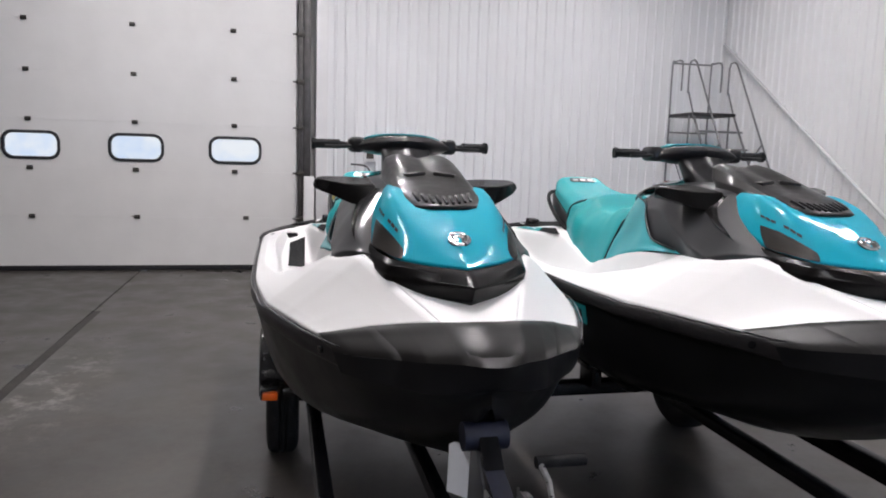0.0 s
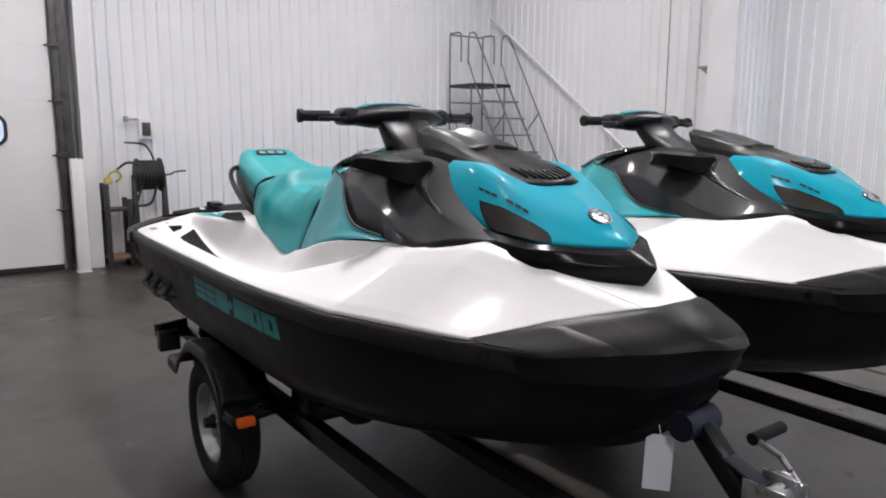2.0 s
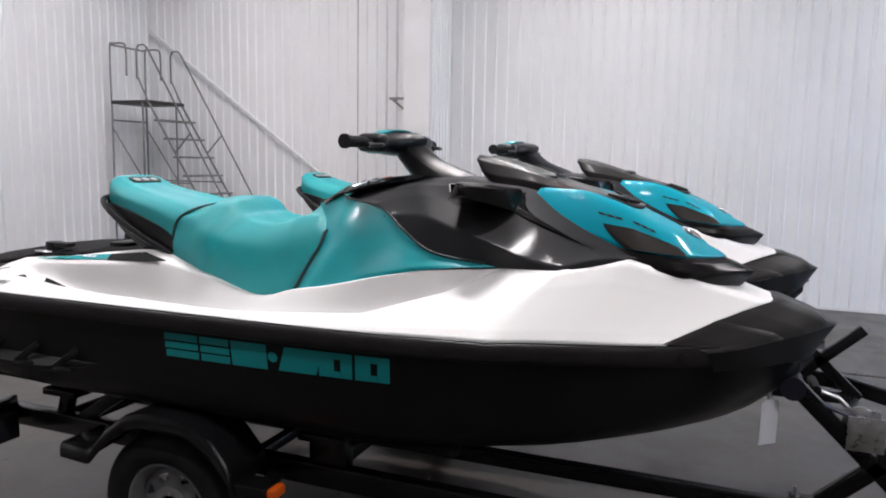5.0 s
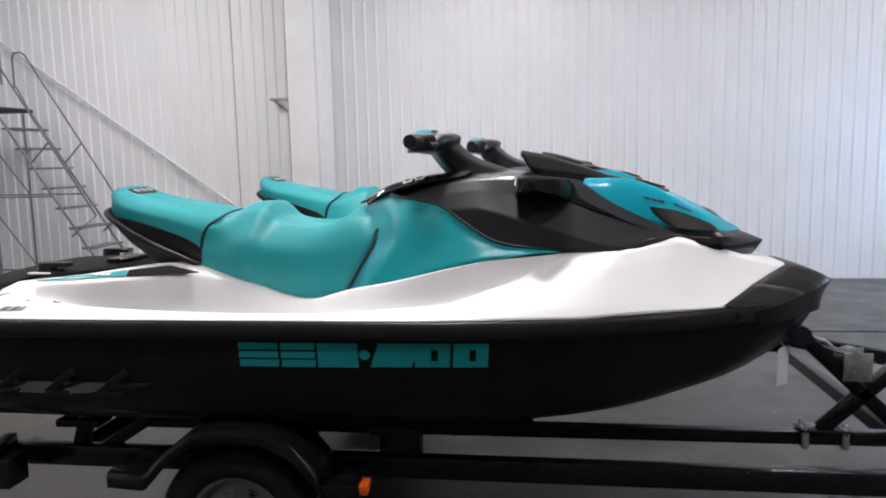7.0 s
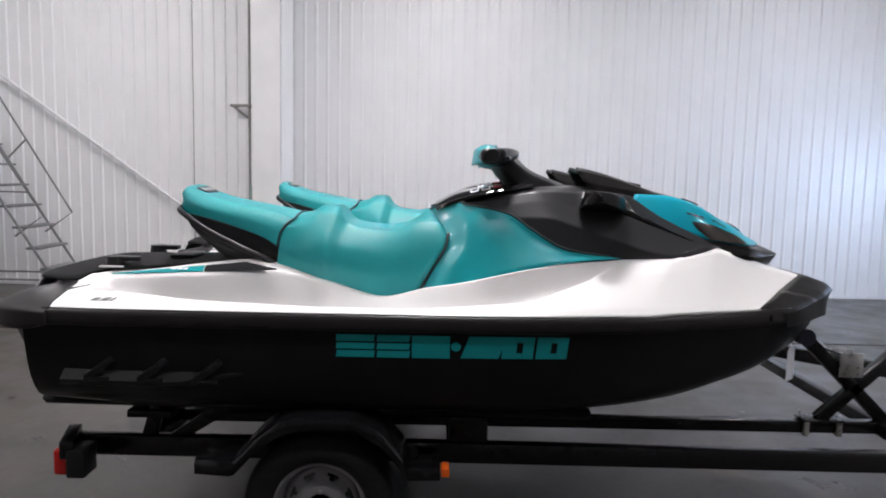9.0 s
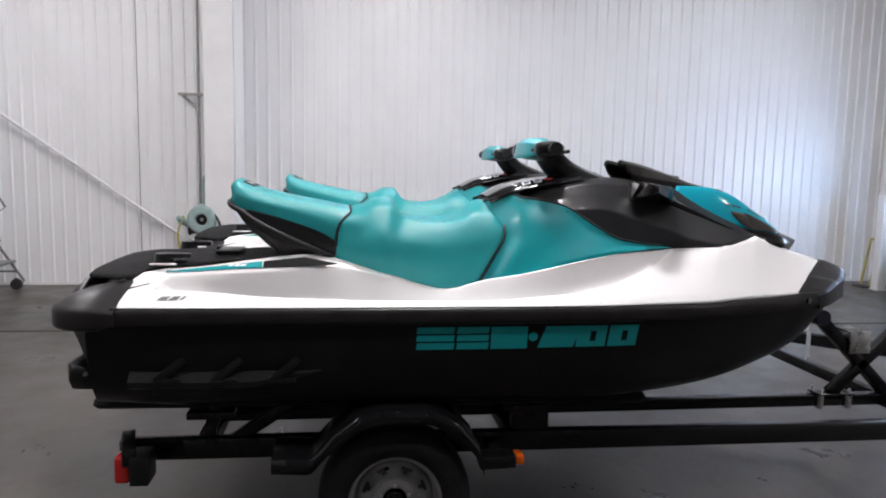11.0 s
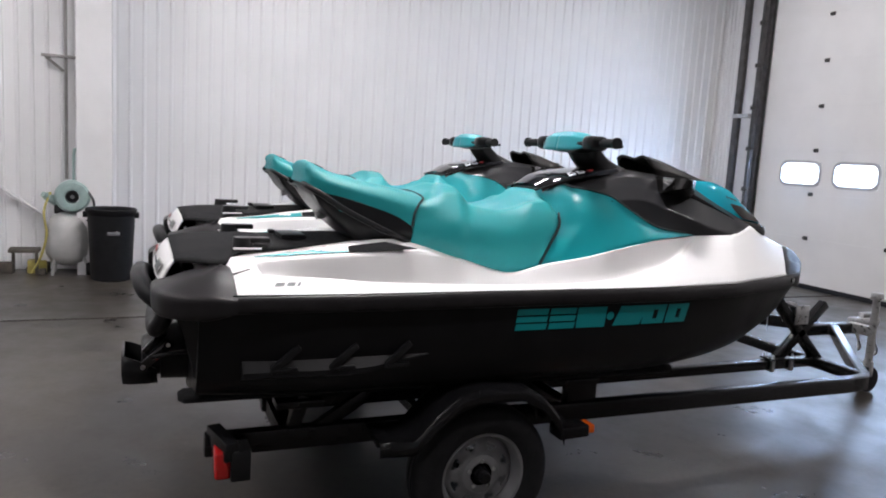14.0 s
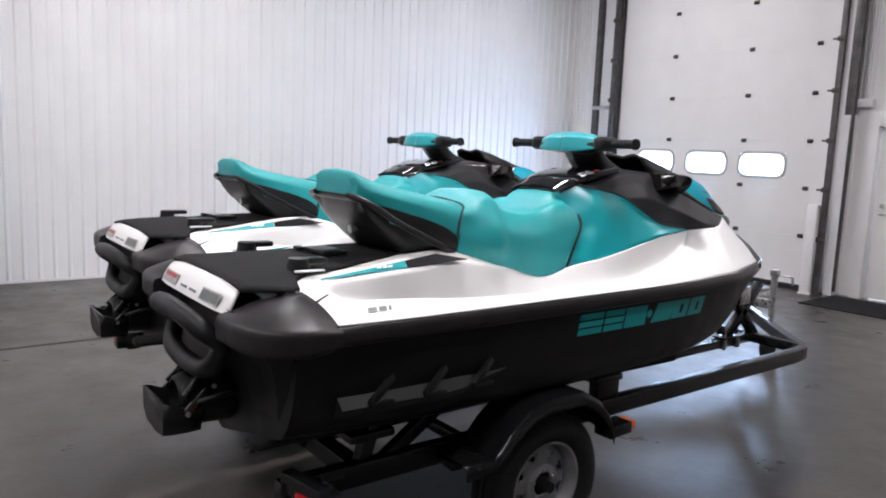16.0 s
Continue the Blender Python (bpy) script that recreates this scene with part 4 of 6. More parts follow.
# ---- personal watercraft ----
from mathutils.bvhtree import BVHTree
SKI_OFF = (0.0, 3.3, 0.47)
# lines of the hull: (across, along, up)
KEEL = [(0, 4.90, .53), (0, 4.4, .49), (0, 3.5, .475), (0, 2.97, .475), (0, 2.71, .490), (0, 2.52, .520), (0, 2.28, .580), (0, 2.06, .655), (0, 1.89, .735), (0, 1.79, .82), (0, 1.745, .90), (0, 1.71, .95), (0, 1.68, .985)]
CHINE = [(.50, 4.90, .665), (.54, 4.4, .655), (.54, 3.5, .655), (.53, 3.0, .66), (.49, 2.7, .675), (.43, 2.45, .70), (.34, 2.2, .75), (.25, 2.0, .80), (.15, 1.86, .855), (.07, 1.75, .915), (0, 1.68, .985)]
KNEE = [(.57, 4.90, .79), (.60, 4.4, .79), (.605, 3.5, .79), (.59, 3.0, .80), (.55, 2.7, .81), (.49, 2.45, .83), (.40, 2.2, .86), (.31, 2.0, .89), (.20, 1.85, .925), (.09, 1.72, .955), (0, 1.658, .99)]
TOP = [(.60, 4.90, .965), (.633, 4.4, .965), (.634, 3.5, .965), (.625, 3.0, .965), (.575, 2.6, .968), (.51, 2.4, .972), (.445, 2.2, .976), (.36, 2.0, .98), (.25, 1.84, .985), (.12, 1.71, .99), (0, 1.655, .995)]
GUN_W = [(5.0, .55), (4.9, .61), (4.78, .634), (4.2, .64), (3.6, .640), (3.05, .632), (2.61, .585), (2.4, .525), (2.2, .455), (2.0, .368), (1.85, .275), (1.72, .165), (1.65, .08), (1.612, 0.0)]


def gun(y):
    ys = [a for a, b in GUN_W][::-1]
    return float(np.interp(y, ys, [b for a, b in GUN_W][::-1]))


def hull_u(y, z):
    """Half width of the hull's side at a place along it and a height."""
    def at(line):
        ys = [p[1] for p in line][::-1]
        return np.interp(y, ys, [p[0] for p in line][::-1]), np.interp(y, ys, [p[2] for p in line][::-1])
    (a, za), (b, zb) = at(KNEE), at(TOP)
    k = (z - za) / (zb - za)
    return float(a + (b - a) * k)


def hull_block(bm, y0, y1, z0, z1, slant, side, hull_u, proud=0.003, nseg=4):
    """A plain slanted block that lies on the hull's side."""
    rows = []
    for i in range(nseg + 1):
        f = i / nseg
        row = []
        for z, s in ((z0, 0.0), (z1, slant)):
            y = y0 + (y1 - y0) * f + s
            row.append((side * (hull_u(y, z) + proud), y, z))
        rows.append(row)
    grid(bm, rows)


def watercraft(name, place, label):
    craft = thing(name, place, label, "watercraft", "jet skis on the trailer")
    def P(pn, bm, mat, lab="", **k):
        return part(pn, bm, mat, craft, lab, offset=SKI_OFF, **k)

    # hull
    hull = P("hull", skin([TOP, KNEE, CHINE, [(a[0] * 0.48, a[1], a[2] * 0.5 + k[2] * 0.5 - 0.004) for a, k in zip(CHINE, KEEL)], KEEL], 46, 4, cap=True), M_HULL, "matt black moulded hull", angle=28)
    hull_tree = BVHTree.FromPolygons([v.co.copy() for v in hull.data.vertices], [tuple(p.vertices) for p in hull.data.polygons])

    def hull_side(y, z):
        hit = hull_tree.ray_cast(Vector((2, y - SKI_OFF[1], z - SKI_OFF[2])), Vector((-1, 0, 0)))[0]
        return hit.x if hit else hull_u(y, z)

    # rub rail round the edge
    ys = [4.80, 4.5, 4.2, 3.6, 3.05, 2.8, 2.61, 2.5, 2.4, 2.3, 2.2, 2.1, 2.0, 1.97]
    lines = []
    for du, z in ((-.012, .962), (.010, .968), (.016, .992), (.012, 1.016), (-.004, 1.026), (-.03, 1.022)):
        lines.append([(gun(y) + du * (1 if y > 2.25 else .35 + .65 * max(0, (y - 1.97) / .28)), y, z + (0.004 if y < 2.6 else 0)) for y in ys])
    for s in (-1, 1):
        P("rub_rail", skin(lines, 40, 2, side=s), M_RAIL, "black rubber rub rail", angle=50)
        bm = bmesh.new()
        pts = [(s * (gun(y) + .0135), y, 1.0285 + (0.004 if y < 2.6 else 0)) for y in ys]
        tube(bm, pts, 0.0022, 6, steps=3)
        P("rail_seam", bm, M_GLOSS)

    # white deck: the bow shell in front of the foot wells, then the rear with the wells
    def deck_edge(stations):
        return [(gun(y) - 0.002 - (0.01 if y > 4.7 else 0), y, 1.027 + (0.006 if y < 2.6 else 0)) for y in stations]

    shoulder = [(.598, 3.45, 1.043), (.540, 3.035, 1.066), (.420, 2.796, 1.135), (.330, 2.647, 1.209)]
    sill = [(.366, 2.457, 1.2195), (.267, 2.243, 1.257)]
    keel_line = [(.178, 2.005, 1.182), (.108, 1.822, 1.130)]
    ridge = bent(shoulder + sill + keel_line)
    bow_edge = bent(deck_edge((3.45, 3.17, 2.97, 2.80, 2.60, 2.39, 2.22, 2.12)))
    nose_end = np.linspace(0, 1, len(ridge)) ** 6

    def between(f, push, lift=0.0):
        """A line between edge and ridge, pushed outward and, at the nose, up."""
        ends = np.vstack([ridge[:1]] * 6 + [ridge] + [ridge[-1:]] * 6)
        soft = np.stack([ends[i:i + len(ridge)] for i in range(13)]).mean(0)
        along = np.arange(len(ridge))
        w = (np.clip(np.minimum(along - 2, len(ridge) - 3 - along) / 9, 0, 1) * (1 - f ** 1.2))[:, None]
        l = bow_edge * (1 - f) + (soft * w + ridge * (1 - w)) * f
        fade = np.sin(np.pi * np.minimum(1, np.linspace(0, 1.15, len(l))))
        l[:, 0] += push * fade
        l[:, 2] += push * .8 * fade + lift * nose_end
        return l

    low_line, mid_line, high_line = between(.14, .003, .002), between(.45, .003, .008), between(.72, .004, .006)
    for s in (-1, 1):
        thick(P("bow_side", facets([[bow_edge, low_line], [low_line, mid_line, high_line], [high_line, ridge]], 84, 3, side=s), M_WHITE_GEL, "glossy white faceted bow side", angle=60), 0.006)
    bow_top = bent(sill + keel_line, 12)
    top_in = [(.26, 2.457, 1.19), (.20, 2.3, 1.20), (.15, 2.12, 1.19), (.09, 1.95, 1.165), (.045, 1.772, 1.121)]
    top_mid = [(0, 2.457, 1.18), (0, 2.3, 1.19), (0, 2.12, 1.185), (0, 1.94, 1.160), (0, 1.760, 1.118)]
    thick(P("bow_top", skin([bow_top, top_in, top_mid], 48, 4), M_WHITE_GEL, "glossy white bow top", angle=60), 0.006)

    edge = deck_edge((4.90, 4.80, 4.5, 4.2, 3.8, 3.45))
    lip = [(.585, 4.90, 1.015), (.602, 4.80, 1.038), (.601, 4.5, 1.041), (.600, 4.2, 1.043), (.601, 3.8, 1.044), (.598, 3.45, 1.043)]
    inner = [(.50, 4.90, 1.035), (.50, 4.80, 1.063), (.50, 4.69, 1.071), (.512, 4.60, 1.070), (.53, 4.45, 1.064), (.548, 4.32, 1.054), (.554, 4.15, 1.046), (.55, 3.9, 1.037), (.540, 3.6, 1.027), (.540, 3.25, 1.030), (.556, 3.085, 1.058)]
    well_a = [(.48, 4.90, 1.040), (.48, 4.80, 1.068), (.48, 4.69, 1.076), (.475, 4.665, 1.025), (.49, 4.55, 1.008), (.508, 4.38, .985), (.522, 4.2, .965), (.52, 4.0, .952), (.51, 3.6, .948), (.49, 3.3, .955), (.475, 3.08, .988), (.468, 2.95, 1.035), (.470, 2.885, 1.088)]
    well_b = [(.385, 4.90, 1.060), (.385, 4.80, 1.089), (.38, 4.70, 1.092), (.375, 4.668, 1.048), (.37, 4.58, 1.030), (.365, 4.38, .975), (.365, 4.15, .938), (.365, 3.9, .933), (.36, 3.6, .955), (.385, 3.32, .988), (.398, 3.05, 1.038), (.392, 2.85, 1.095), (.372, 2.735, 1.158)]
    wall = [(.355, 4.90, 1.066), (.352, 4.80, 1.098), (.342, 4.65, 1.098), (.324, 4.34, 1.111), (.284, 4.05, 1.122), (.287, 3.83, 1.086), (.292, 3.605, 1.032), (.306, 3.44, 1.074), (.340, 3.28, 1.106), (.368, 3.08, 1.156), (.366, 2.88, 1.194), (.330, 2.647, 1.209)]
    crest = [(.330, 4.90, 1.074), (.328, 4.80, 1.106), (.322, 4.67, 1.108), (.275, 4.36, 1.150), (.235, 4.16, 1.168), (.225, 4.05, 1.166), (.22, 3.6, 1.04), (.28, 3.05, 1.13), (.26, 2.647, 1.19)]
    mid = [(0, 4.90, 1.09), (0, 4.80, 1.120), (0, 4.5, 1.122), (0, 4.2, 1.138), (0, 4.05, 1.145), (0, 3.6, 1.05), (0, 3.05, 1.13), (0, 2.647, 1.18)]
    tuck = [(l[-1][0] + du, l[-1][1] - .05, l[-1][2] - dz) for l, du, dz in zip((edge, lip, inner, well_a, well_b, wall, crest, mid), (-.02, .0, .0, .01, .01, 0, 0, 0), (.02, .016, .018, .03, .03, .02, .01, .01))]
    L = [np.vstack([spline(l, 118), [k]]) for l, k in zip((edge, lip, inner, well_a, well_b, wall, crest, mid), tuck)]
    deck = thick(P("deck", facets([[L[0], L[1]], [L[1], L[2]], [L[2], L[3]], [L[3], L[3] * .12 + L[4] * .88], [L[3] * .12 + L[4] * .88, L[4], L[5]], [L[5], L[6]], [L[6], L[7]]], 130, 4, round_off=.005), M_WHITE_GEL, "glossy white moulded deck with foot wells", angle=50), 0.006)

    from_above = BVHTree.FromPolygons([v.co.copy() for v in deck.data.vertices], [tuple(p.vertices) for p in deck.data.polygons])

    def on_top(u, y, lift=0.003):
        hit = from_above.ray_cast(Vector((u, y - SKI_OFF[1], 3)), Vector((0, 0, -1)))[0]
        return (u, y, hit.z + SKI_OFF[2] + lift)

    # black nose in front of the white deck: a facet each side, a raised ridge and a shallow middle channel
    seam = [l[-1] for l in (bow_edge, low_line, mid_line, high_line, ridge)]
    seam = [(p[0], p[1] + 0.006, p[2] + 0.002) for p in seam] + [(.045, 1.780, 1.122), (0, 1.766, 1.119)]
    tip = [(gun(2.0) + .012, 2.0, 1.012), (gun(1.93) + .011, 1.93, 1.018), (.215, 1.79, 1.040), (.160, 1.725, 1.050), (.066, 1.650, 1.062), (.030, 1.628, 1.062), (0, 1.622, 1.062)]
    low = [(gun(1.98) + .004, 1.98, .955), (gun(1.91) + .002, 1.91, .957), (.205, 1.775, .967), (.150, 1.715, .972), (.060, 1.684, .980), (.024, 1.674, .985), (0, 1.670, .985)]

    def bridge(a, b, f, lift):
        return [(p[0] * (1 - f) + q[0] * f, p[1] * (1 - f) + q[1] * f, p[2] * (1 - f) + q[2] * f + k * lift) for p, q, k in zip(a, b, (.5, .8, 1, 1, 1.6, .2, 0))]

    def across_nose(f, lift):
        return [Vector(p) for p in bridge(seam, tip, f, lift)]

    stations = [(0, 0), (.12, .006), (.45, .010), (.8, .011), (.95, .006), (1, 0)]
    strips = [across_nose(f, l) for f, l in stations]
    for pair_ in ((0, 1, 2), (2, 3, 4), (4, 5, 6)):
        lines_ = [[tuple(st[i]) for st in strips] for i in pair_]
        P("nose_cover", facets([[lines_[0], lines_[1]], [lines_[1], lines_[2]]], 14, 4, round_off=.003), M_NOSE, "dark grey nose moulding", angle=60)
    P("nose_lower", skin([tip, bridge(tip, low, .5, .0), low], 26, 3), M_HULL, "black lower nose", angle=40)
    for s in (-1, 1):
        bm = bmesh.new()
        rod(bm, (s * (gun(2.07) + .008), 2.07, 1.0), (s * (gun(2.07) + .018), 2.066, 1.0), 0.012, seg=14)
        P("bow_eye", bm, M_GLOSS)

    # console body, dark grey
    base = [(.235, 3.36, 1.05), (.300, 3.15, 1.12), (.330, 2.906, 1.19), (.320, 2.66, 1.198), (.340, 2.56, 1.202), (.360, 2.457, 1.210), (.312, 2.33, 1.232), (.262, 2.243, 1.248), (.05, 2.0, 1.19)]
    b2 = [(.222, 3.34, 1.22), (.262, 3.12, 1.352), (.288, 2.96, 1.370), (.312, 2.82, 1.332), (.334, 2.68, 1.288), (.352, 2.56, 1.246), (.352, 2.46, 1.232), (.312, 2.34, 1.256), (.262, 2.243, 1.262), (.05, 1.985, 1.22)]
    b3 = [(.205, 3.32, 1.30), (.228, 3.12, 1.405), (.238, 2.96, 1.432), (.232, 2.82, 1.412), (.246, 2.68, 1.392), (.272, 2.58, 1.364), (.282, 2.46, 1.326), (.272, 2.34, 1.290), (.250, 2.24, 1.265), (.04, 1.985, 1.23)]
    b4 = [(.150, 3.34, 1.345), (.188, 3.18, 1.420), (.202, 2.96, 1.470), (.200, 2.82, 1.468), (.195, 2.66, 1.450), (.155, 2.42, 1.395), (.12, 2.2, 1.315), (.03, 1.99, 1.24)]
    b5 = [(.10, 3.38, 1.395), (.115, 3.2, 1.452), (.135, 2.90, 1.490), (.14, 2.66, 1.475), (.12, 2.42, 1.43), (.09, 2.2, 1.365), (.02, 1.995, 1.245)]
    b6 = [(0, 3.37, 1.405), (0, 3.2, 1.465), (0, 2.90, 1.499), (0, 2.66, 1.485), (0, 2.42, 1.44), (0, 2.2, 1.375), (0, 1.995, 1.25)]
    console = P("console", facets([[base, b2], [b2, b3], [b3, b4], [b4, b5, b6]], 60, 4, cap=True), M_GREY, "dark grey plastic console", angle=60)

    # teal knee panels, sweeping down to a point
    for s in (-1, 1):
        def lift(l, d):
            return [(p[0] + d, p[1], p[2]) for p in l]
        lo = [(.252, 3.490, 1.050), (.274, 3.425, 1.066), (.300, 3.385, 1.075), (.322, 3.30, 1.095), (.354, 3.08, 1.150), (.360, 2.88, 1.195), (.345, 2.74, 1.209), (.325, 2.655, 1.212)]
        l1 = [(.252, 3.462, 1.098), (.276, 3.395, 1.105), (.302, 3.355, 1.11), (.316, 3.28, 1.122), (.348, 3.08, 1.166), (.356, 2.90, 1.202), (.342, 2.76, 1.213), (.324, 2.66, 1.214)]
        l2 = [(.246, 3.425, 1.166), (.270, 3.355, 1.174), (.292, 3.315, 1.180), (.302, 3.25, 1.186), (.332, 3.07, 1.200), (.345, 2.94, 1.212), (.343, 2.84, 1.217), (.322, 2.68, 1.216)]
        l3 = [(.222, 3.380, 1.246), (.246, 3.315, 1.256), (.268, 3.270, 1.266), (.278, 3.215, 1.276), (.304, 3.06, 1.258), (.332, 2.95, 1.234), (.338, 2.85, 1.223), (.321, 2.69, 1.218)]
        l4 = [(.178, 3.376, 1.318), (.204, 3.318, 1.336), (.226, 3.275, 1.350), (.236, 3.225, 1.358), (.276, 3.07, 1.318), (.315, 2.955, 1.262), (.336, 2.84, 1.229), (.321, 2.695, 1.219)]
        l5 = [(.128, 3.425, 1.384), (.152, 3.312, 1.417), (.200, 3.262, 1.407), (.243, 3.109, 1.380), (.290, 3.015, 1.322), (.324, 2.91, 1.257), (.333, 2.82, 1.234), (.320, 2.70, 1.220)]
        lns = [lo, l1, l2, l3, l4, l5]
        P("knee_panel", facets([[lift(lo, .008), lift(l1, .010)], [lift(l, .010) for l in lns[1:]]], 40, 5, side=s), M_TEAL_PANEL, "glossy teal knee panel", angle=60)
        bm = bmesh.new()
        tube(bm, [(s * (p[0] + .009), p[1], p[2] + .002) for p in l5], 0.005, 6)
        P("panel_seam", bm, M_SEAM)

    # driver seat
    def seat_lines(tab):
        return list(map(list, zip(*tab)))
    tab = []
    #      y(bottom) bottom-z, widths, top profile
    for yb, zb, ub, ym, zm, um, ys_, zs, us, yt, zt in (
            (4.050, 1.150, .240, 4.035, 1.26, .236, 4.000, 1.325, .190, 3.990, 1.350),
            (3.99, 1.130, .254, 3.95, 1.25, .250, 3.945, 1.335, .188, 3.935, 1.364),
            (3.92, 1.110, .264, 3.90, 1.245, .268, 3.885, 1.360, .180, 3.875, 1.392),
            (3.86, 1.094, .272, 3.85, 1.240, .278, 3.825, 1.362, .178, 3.825, 1.392),
            (3.80, 1.078, .272, 3.79, 1.225, .264, 3.765, 1.318, .172, 3.765, 1.326),
            (3.72, 1.056, .276, 3.71, 1.21, .268, 3.70, 1.302, .185, 3.70, 1.298),
            (3.65, 1.038, .279, 3.64, 1.20, .266, 3.62, 1.298, .188, 3.62, 1.286),
            (3.605, 1.026, .281, 3.57, 1.20, .264, 3.54, 1.310, .190, 3.54, 1.306),
            (3.55, 1.040, .283, 3.49, 1.21, .264, 3.46, 1.340, .190, 3.47, 1.352),
            (3.49, 1.056, .283, 3.41, 1.22, .264, 3.385, 1.335, .195, 3.43, 1.380),
            (3.462, 1.066, .276, 3.365, 1.235, .254, 3.348, 1.305, .192, 3.405, 1.388),
            (3.452, 1.071, .262, 3.350, 1.235, .238, 3.335, 1.300, .175, 3.395, 1.382)):
        tab.append([(ub, yb, zb), (um + .012, (yb + ym) / 2, (zb + zm) / 2), (um, ym, zm), (us + .04, (ym + ys_) / 2, zm * .35 + zs * .65), (us, ys_, zs), (us * .55, yt, zt - .004), (0, yt, zt)])
    sl = seat_lines(tab)
    P("driver_seat", facets([sl[:5], sl[4:]], 60, 4, cap=True, round_off=.010), M_TEAL_SEAT, "teal vinyl driver seat", angle=60)
    bm = bmesh.new()
    row = tab[-2]
    pts = [(-p[0] - .003, p[1] - 0.008, p[2]) for p in row[:6]] + [(0, row[6][1] - .006, row[6][2] + .002)] + [(p[0] + .003, p[1] - 0.008, p[2]) for p in row[:6][::-1]]
    tube(bm, pts, 0.006, 6)
    P("seat_seam", bm, M_SEAM)
    # passenger seat
    tab = []
    for yb, zb, ub, zm, um, zs, us, yt, zt in (
            (4.478, 1.376, .135, 1.41, .136, 1.446, .108, 4.472, 1.456),
            (4.470, 1.366, .152, 1.405, .156, 1.460, .114, 4.455, 1.466),
            (4.440, 1.350, .168, 1.392, .172, 1.447, .118, 4.425, 1.450),
            (4.40, 1.342, .182, 1.380, .187, 1.425, .122, 4.37, 1.426),
            (4.32, 1.325, .197, 1.360, .198, 1.404, .130, 4.29, 1.404),
            (4.20, 1.290, .214, 1.332, .212, 1.382, .150, 4.18, 1.384),
            (4.10, 1.253, .227, 1.300, .224, 1.362, .165, 4.08, 1.368),
            (4.045, 1.220, .236, 1.275, .232, 1.336, .185, 3.985, 1.352)):
        tab.append([(ub, yb, zb), (um, yb - .01, zm), ((us + um) / 2 + .011, (yb + yt) / 2, zm * .42 + zs * .58), (us, yt, zs), (us * .55, yt, zt - .003), (0, yt, zt)])
    sl = seat_lines(tab)
    P("passenger_seat", facets([sl[:4], sl[3:]], 44, 4, cap=True, round_off=.010), M_TEAL_SEAT, "teal vinyl passenger seat", angle=60)
    row = tab[-1]
    bm = bmesh.new()
    pts = [(-p[0] - .006, p[1] + 0.004, p[2]) for p in row[:5]] + [(0, row[5][1] + .006, row[5][2] + .003)] + [(p[0] + .006, p[1] + 0.004, p[2]) for p in row[:5][::-1]]
    tube(bm, pts, 0.005, 6)
    P("seat_seam", bm, M_SEAM)
    bm = bmesh.new()
    plate(bm, rounded(.17, .052, .02), (0, 4.410, 1.4420), (1, 0, 0), (0, .92, .39), 0.004)
    b = P("seat_badge", bm, M_GREY, "raised dark emblem bar")
    for k in (-1, 0, 1):
        bm = bmesh.new()
        plate(bm, rounded(.034, .024, .009), (k * .05, 4.410, 1.4435), (1, 0, 0), (0, .92, .39), 0.004)
        part("emblem", bm, M_LABEL, b, "pale emblem shape", offset=SKI_OFF)

    # black seat base with grab handle
    tab = []
    for yb, zb, ub, zm, um, yt, zt, ut in (
            (4.450, 1.335, .11, 1.38, .140, 4.462, 1.400, .124),
            (4.420, 1.285, .13, 1.335, .168, 4.468, 1.372, .152),
            (4.365, 1.235, .14, 1.29, .195, 4.460, 1.352, .178),
            (4.300, 1.175, .15, 1.25, .210, 4.40, 1.342, .194),
            (4.250, 1.148, .17, 1.22, .220, 4.32, 1.325, .207),
            (4.16, 1.150, .19, 1.20, .228, 4.20, 1.290, .222),
            (4.06, 1.148, .20, 1.18, .235, 4.10, 1.253, .233),
            (4.02, 1.140, .21, 1.165, .240, 4.05, 1.220, .240)):
        tab.append([(0, yb, zb), (ub * .7, yb, zb), (ub, yb, zb), (um, (yb + yt) / 2, zm), (ut, yt, zt), (0, yt, zt)])
    P("seat_base", skin(seat_lines(tab), 30, 3, cap=True), M_PLASTIC, "black plastic seat base", angle=50)
    pts = [(.240, 4.06, 1.150), (.256, 4.14, 1.185), (.258, 4.25, 1.235), (.250, 4.36, 1.290), (.236, 4.43, 1.335), (.20, 4.478, 1.362), (.14, 4.490, 1.372)]
    for s in (-1, 1):
        P("grab_handle", tube(bmesh.new(), [(s * (a - .014), b_ - .012, c) for a, b_, c in pts], 0.012, 10), M_PLASTIC, "black moulded grab handle")
        bm = bmesh.new()
        strip = spline([(.211, 4.22, 1.262), (.205, 4.29, 1.284), (.199, 4.35, 1.304)], 10)
        grid(bm, [[(s * (u + .010), y, z - .030), (s * (u + .013), y, z - .026), (s * (u + .010), y, z - .021)] for u, y, z in strip])
        P("handle_inset", bm, M_TEAL_SEAT, "thin teal inset above the grab handle")
    bm = bmesh.new()
    rod(bm, (0, 4.35, 1.240), (0, 4.395, 1.232), 0.016)
    P("tow_hook", bm, M_GALV)

    # glovebox bridge and gauge behind the bars
    g1 = [(.150, 3.385, 1.380), (.172, 3.30, 1.422), (.178, 3.16, 1.458), (.17, 3.00, 1.487)]
    g2 = [(.10, 3.40, 1.405), (.125, 3.31, 1.452), (.135, 3.16, 1.484), (.13, 2.99, 1.504)]
    g3 = [(0, 3.405, 1.412), (0, 3.31, 1.460), (0, 3.16, 1.490), (0, 2.99, 1.508)]
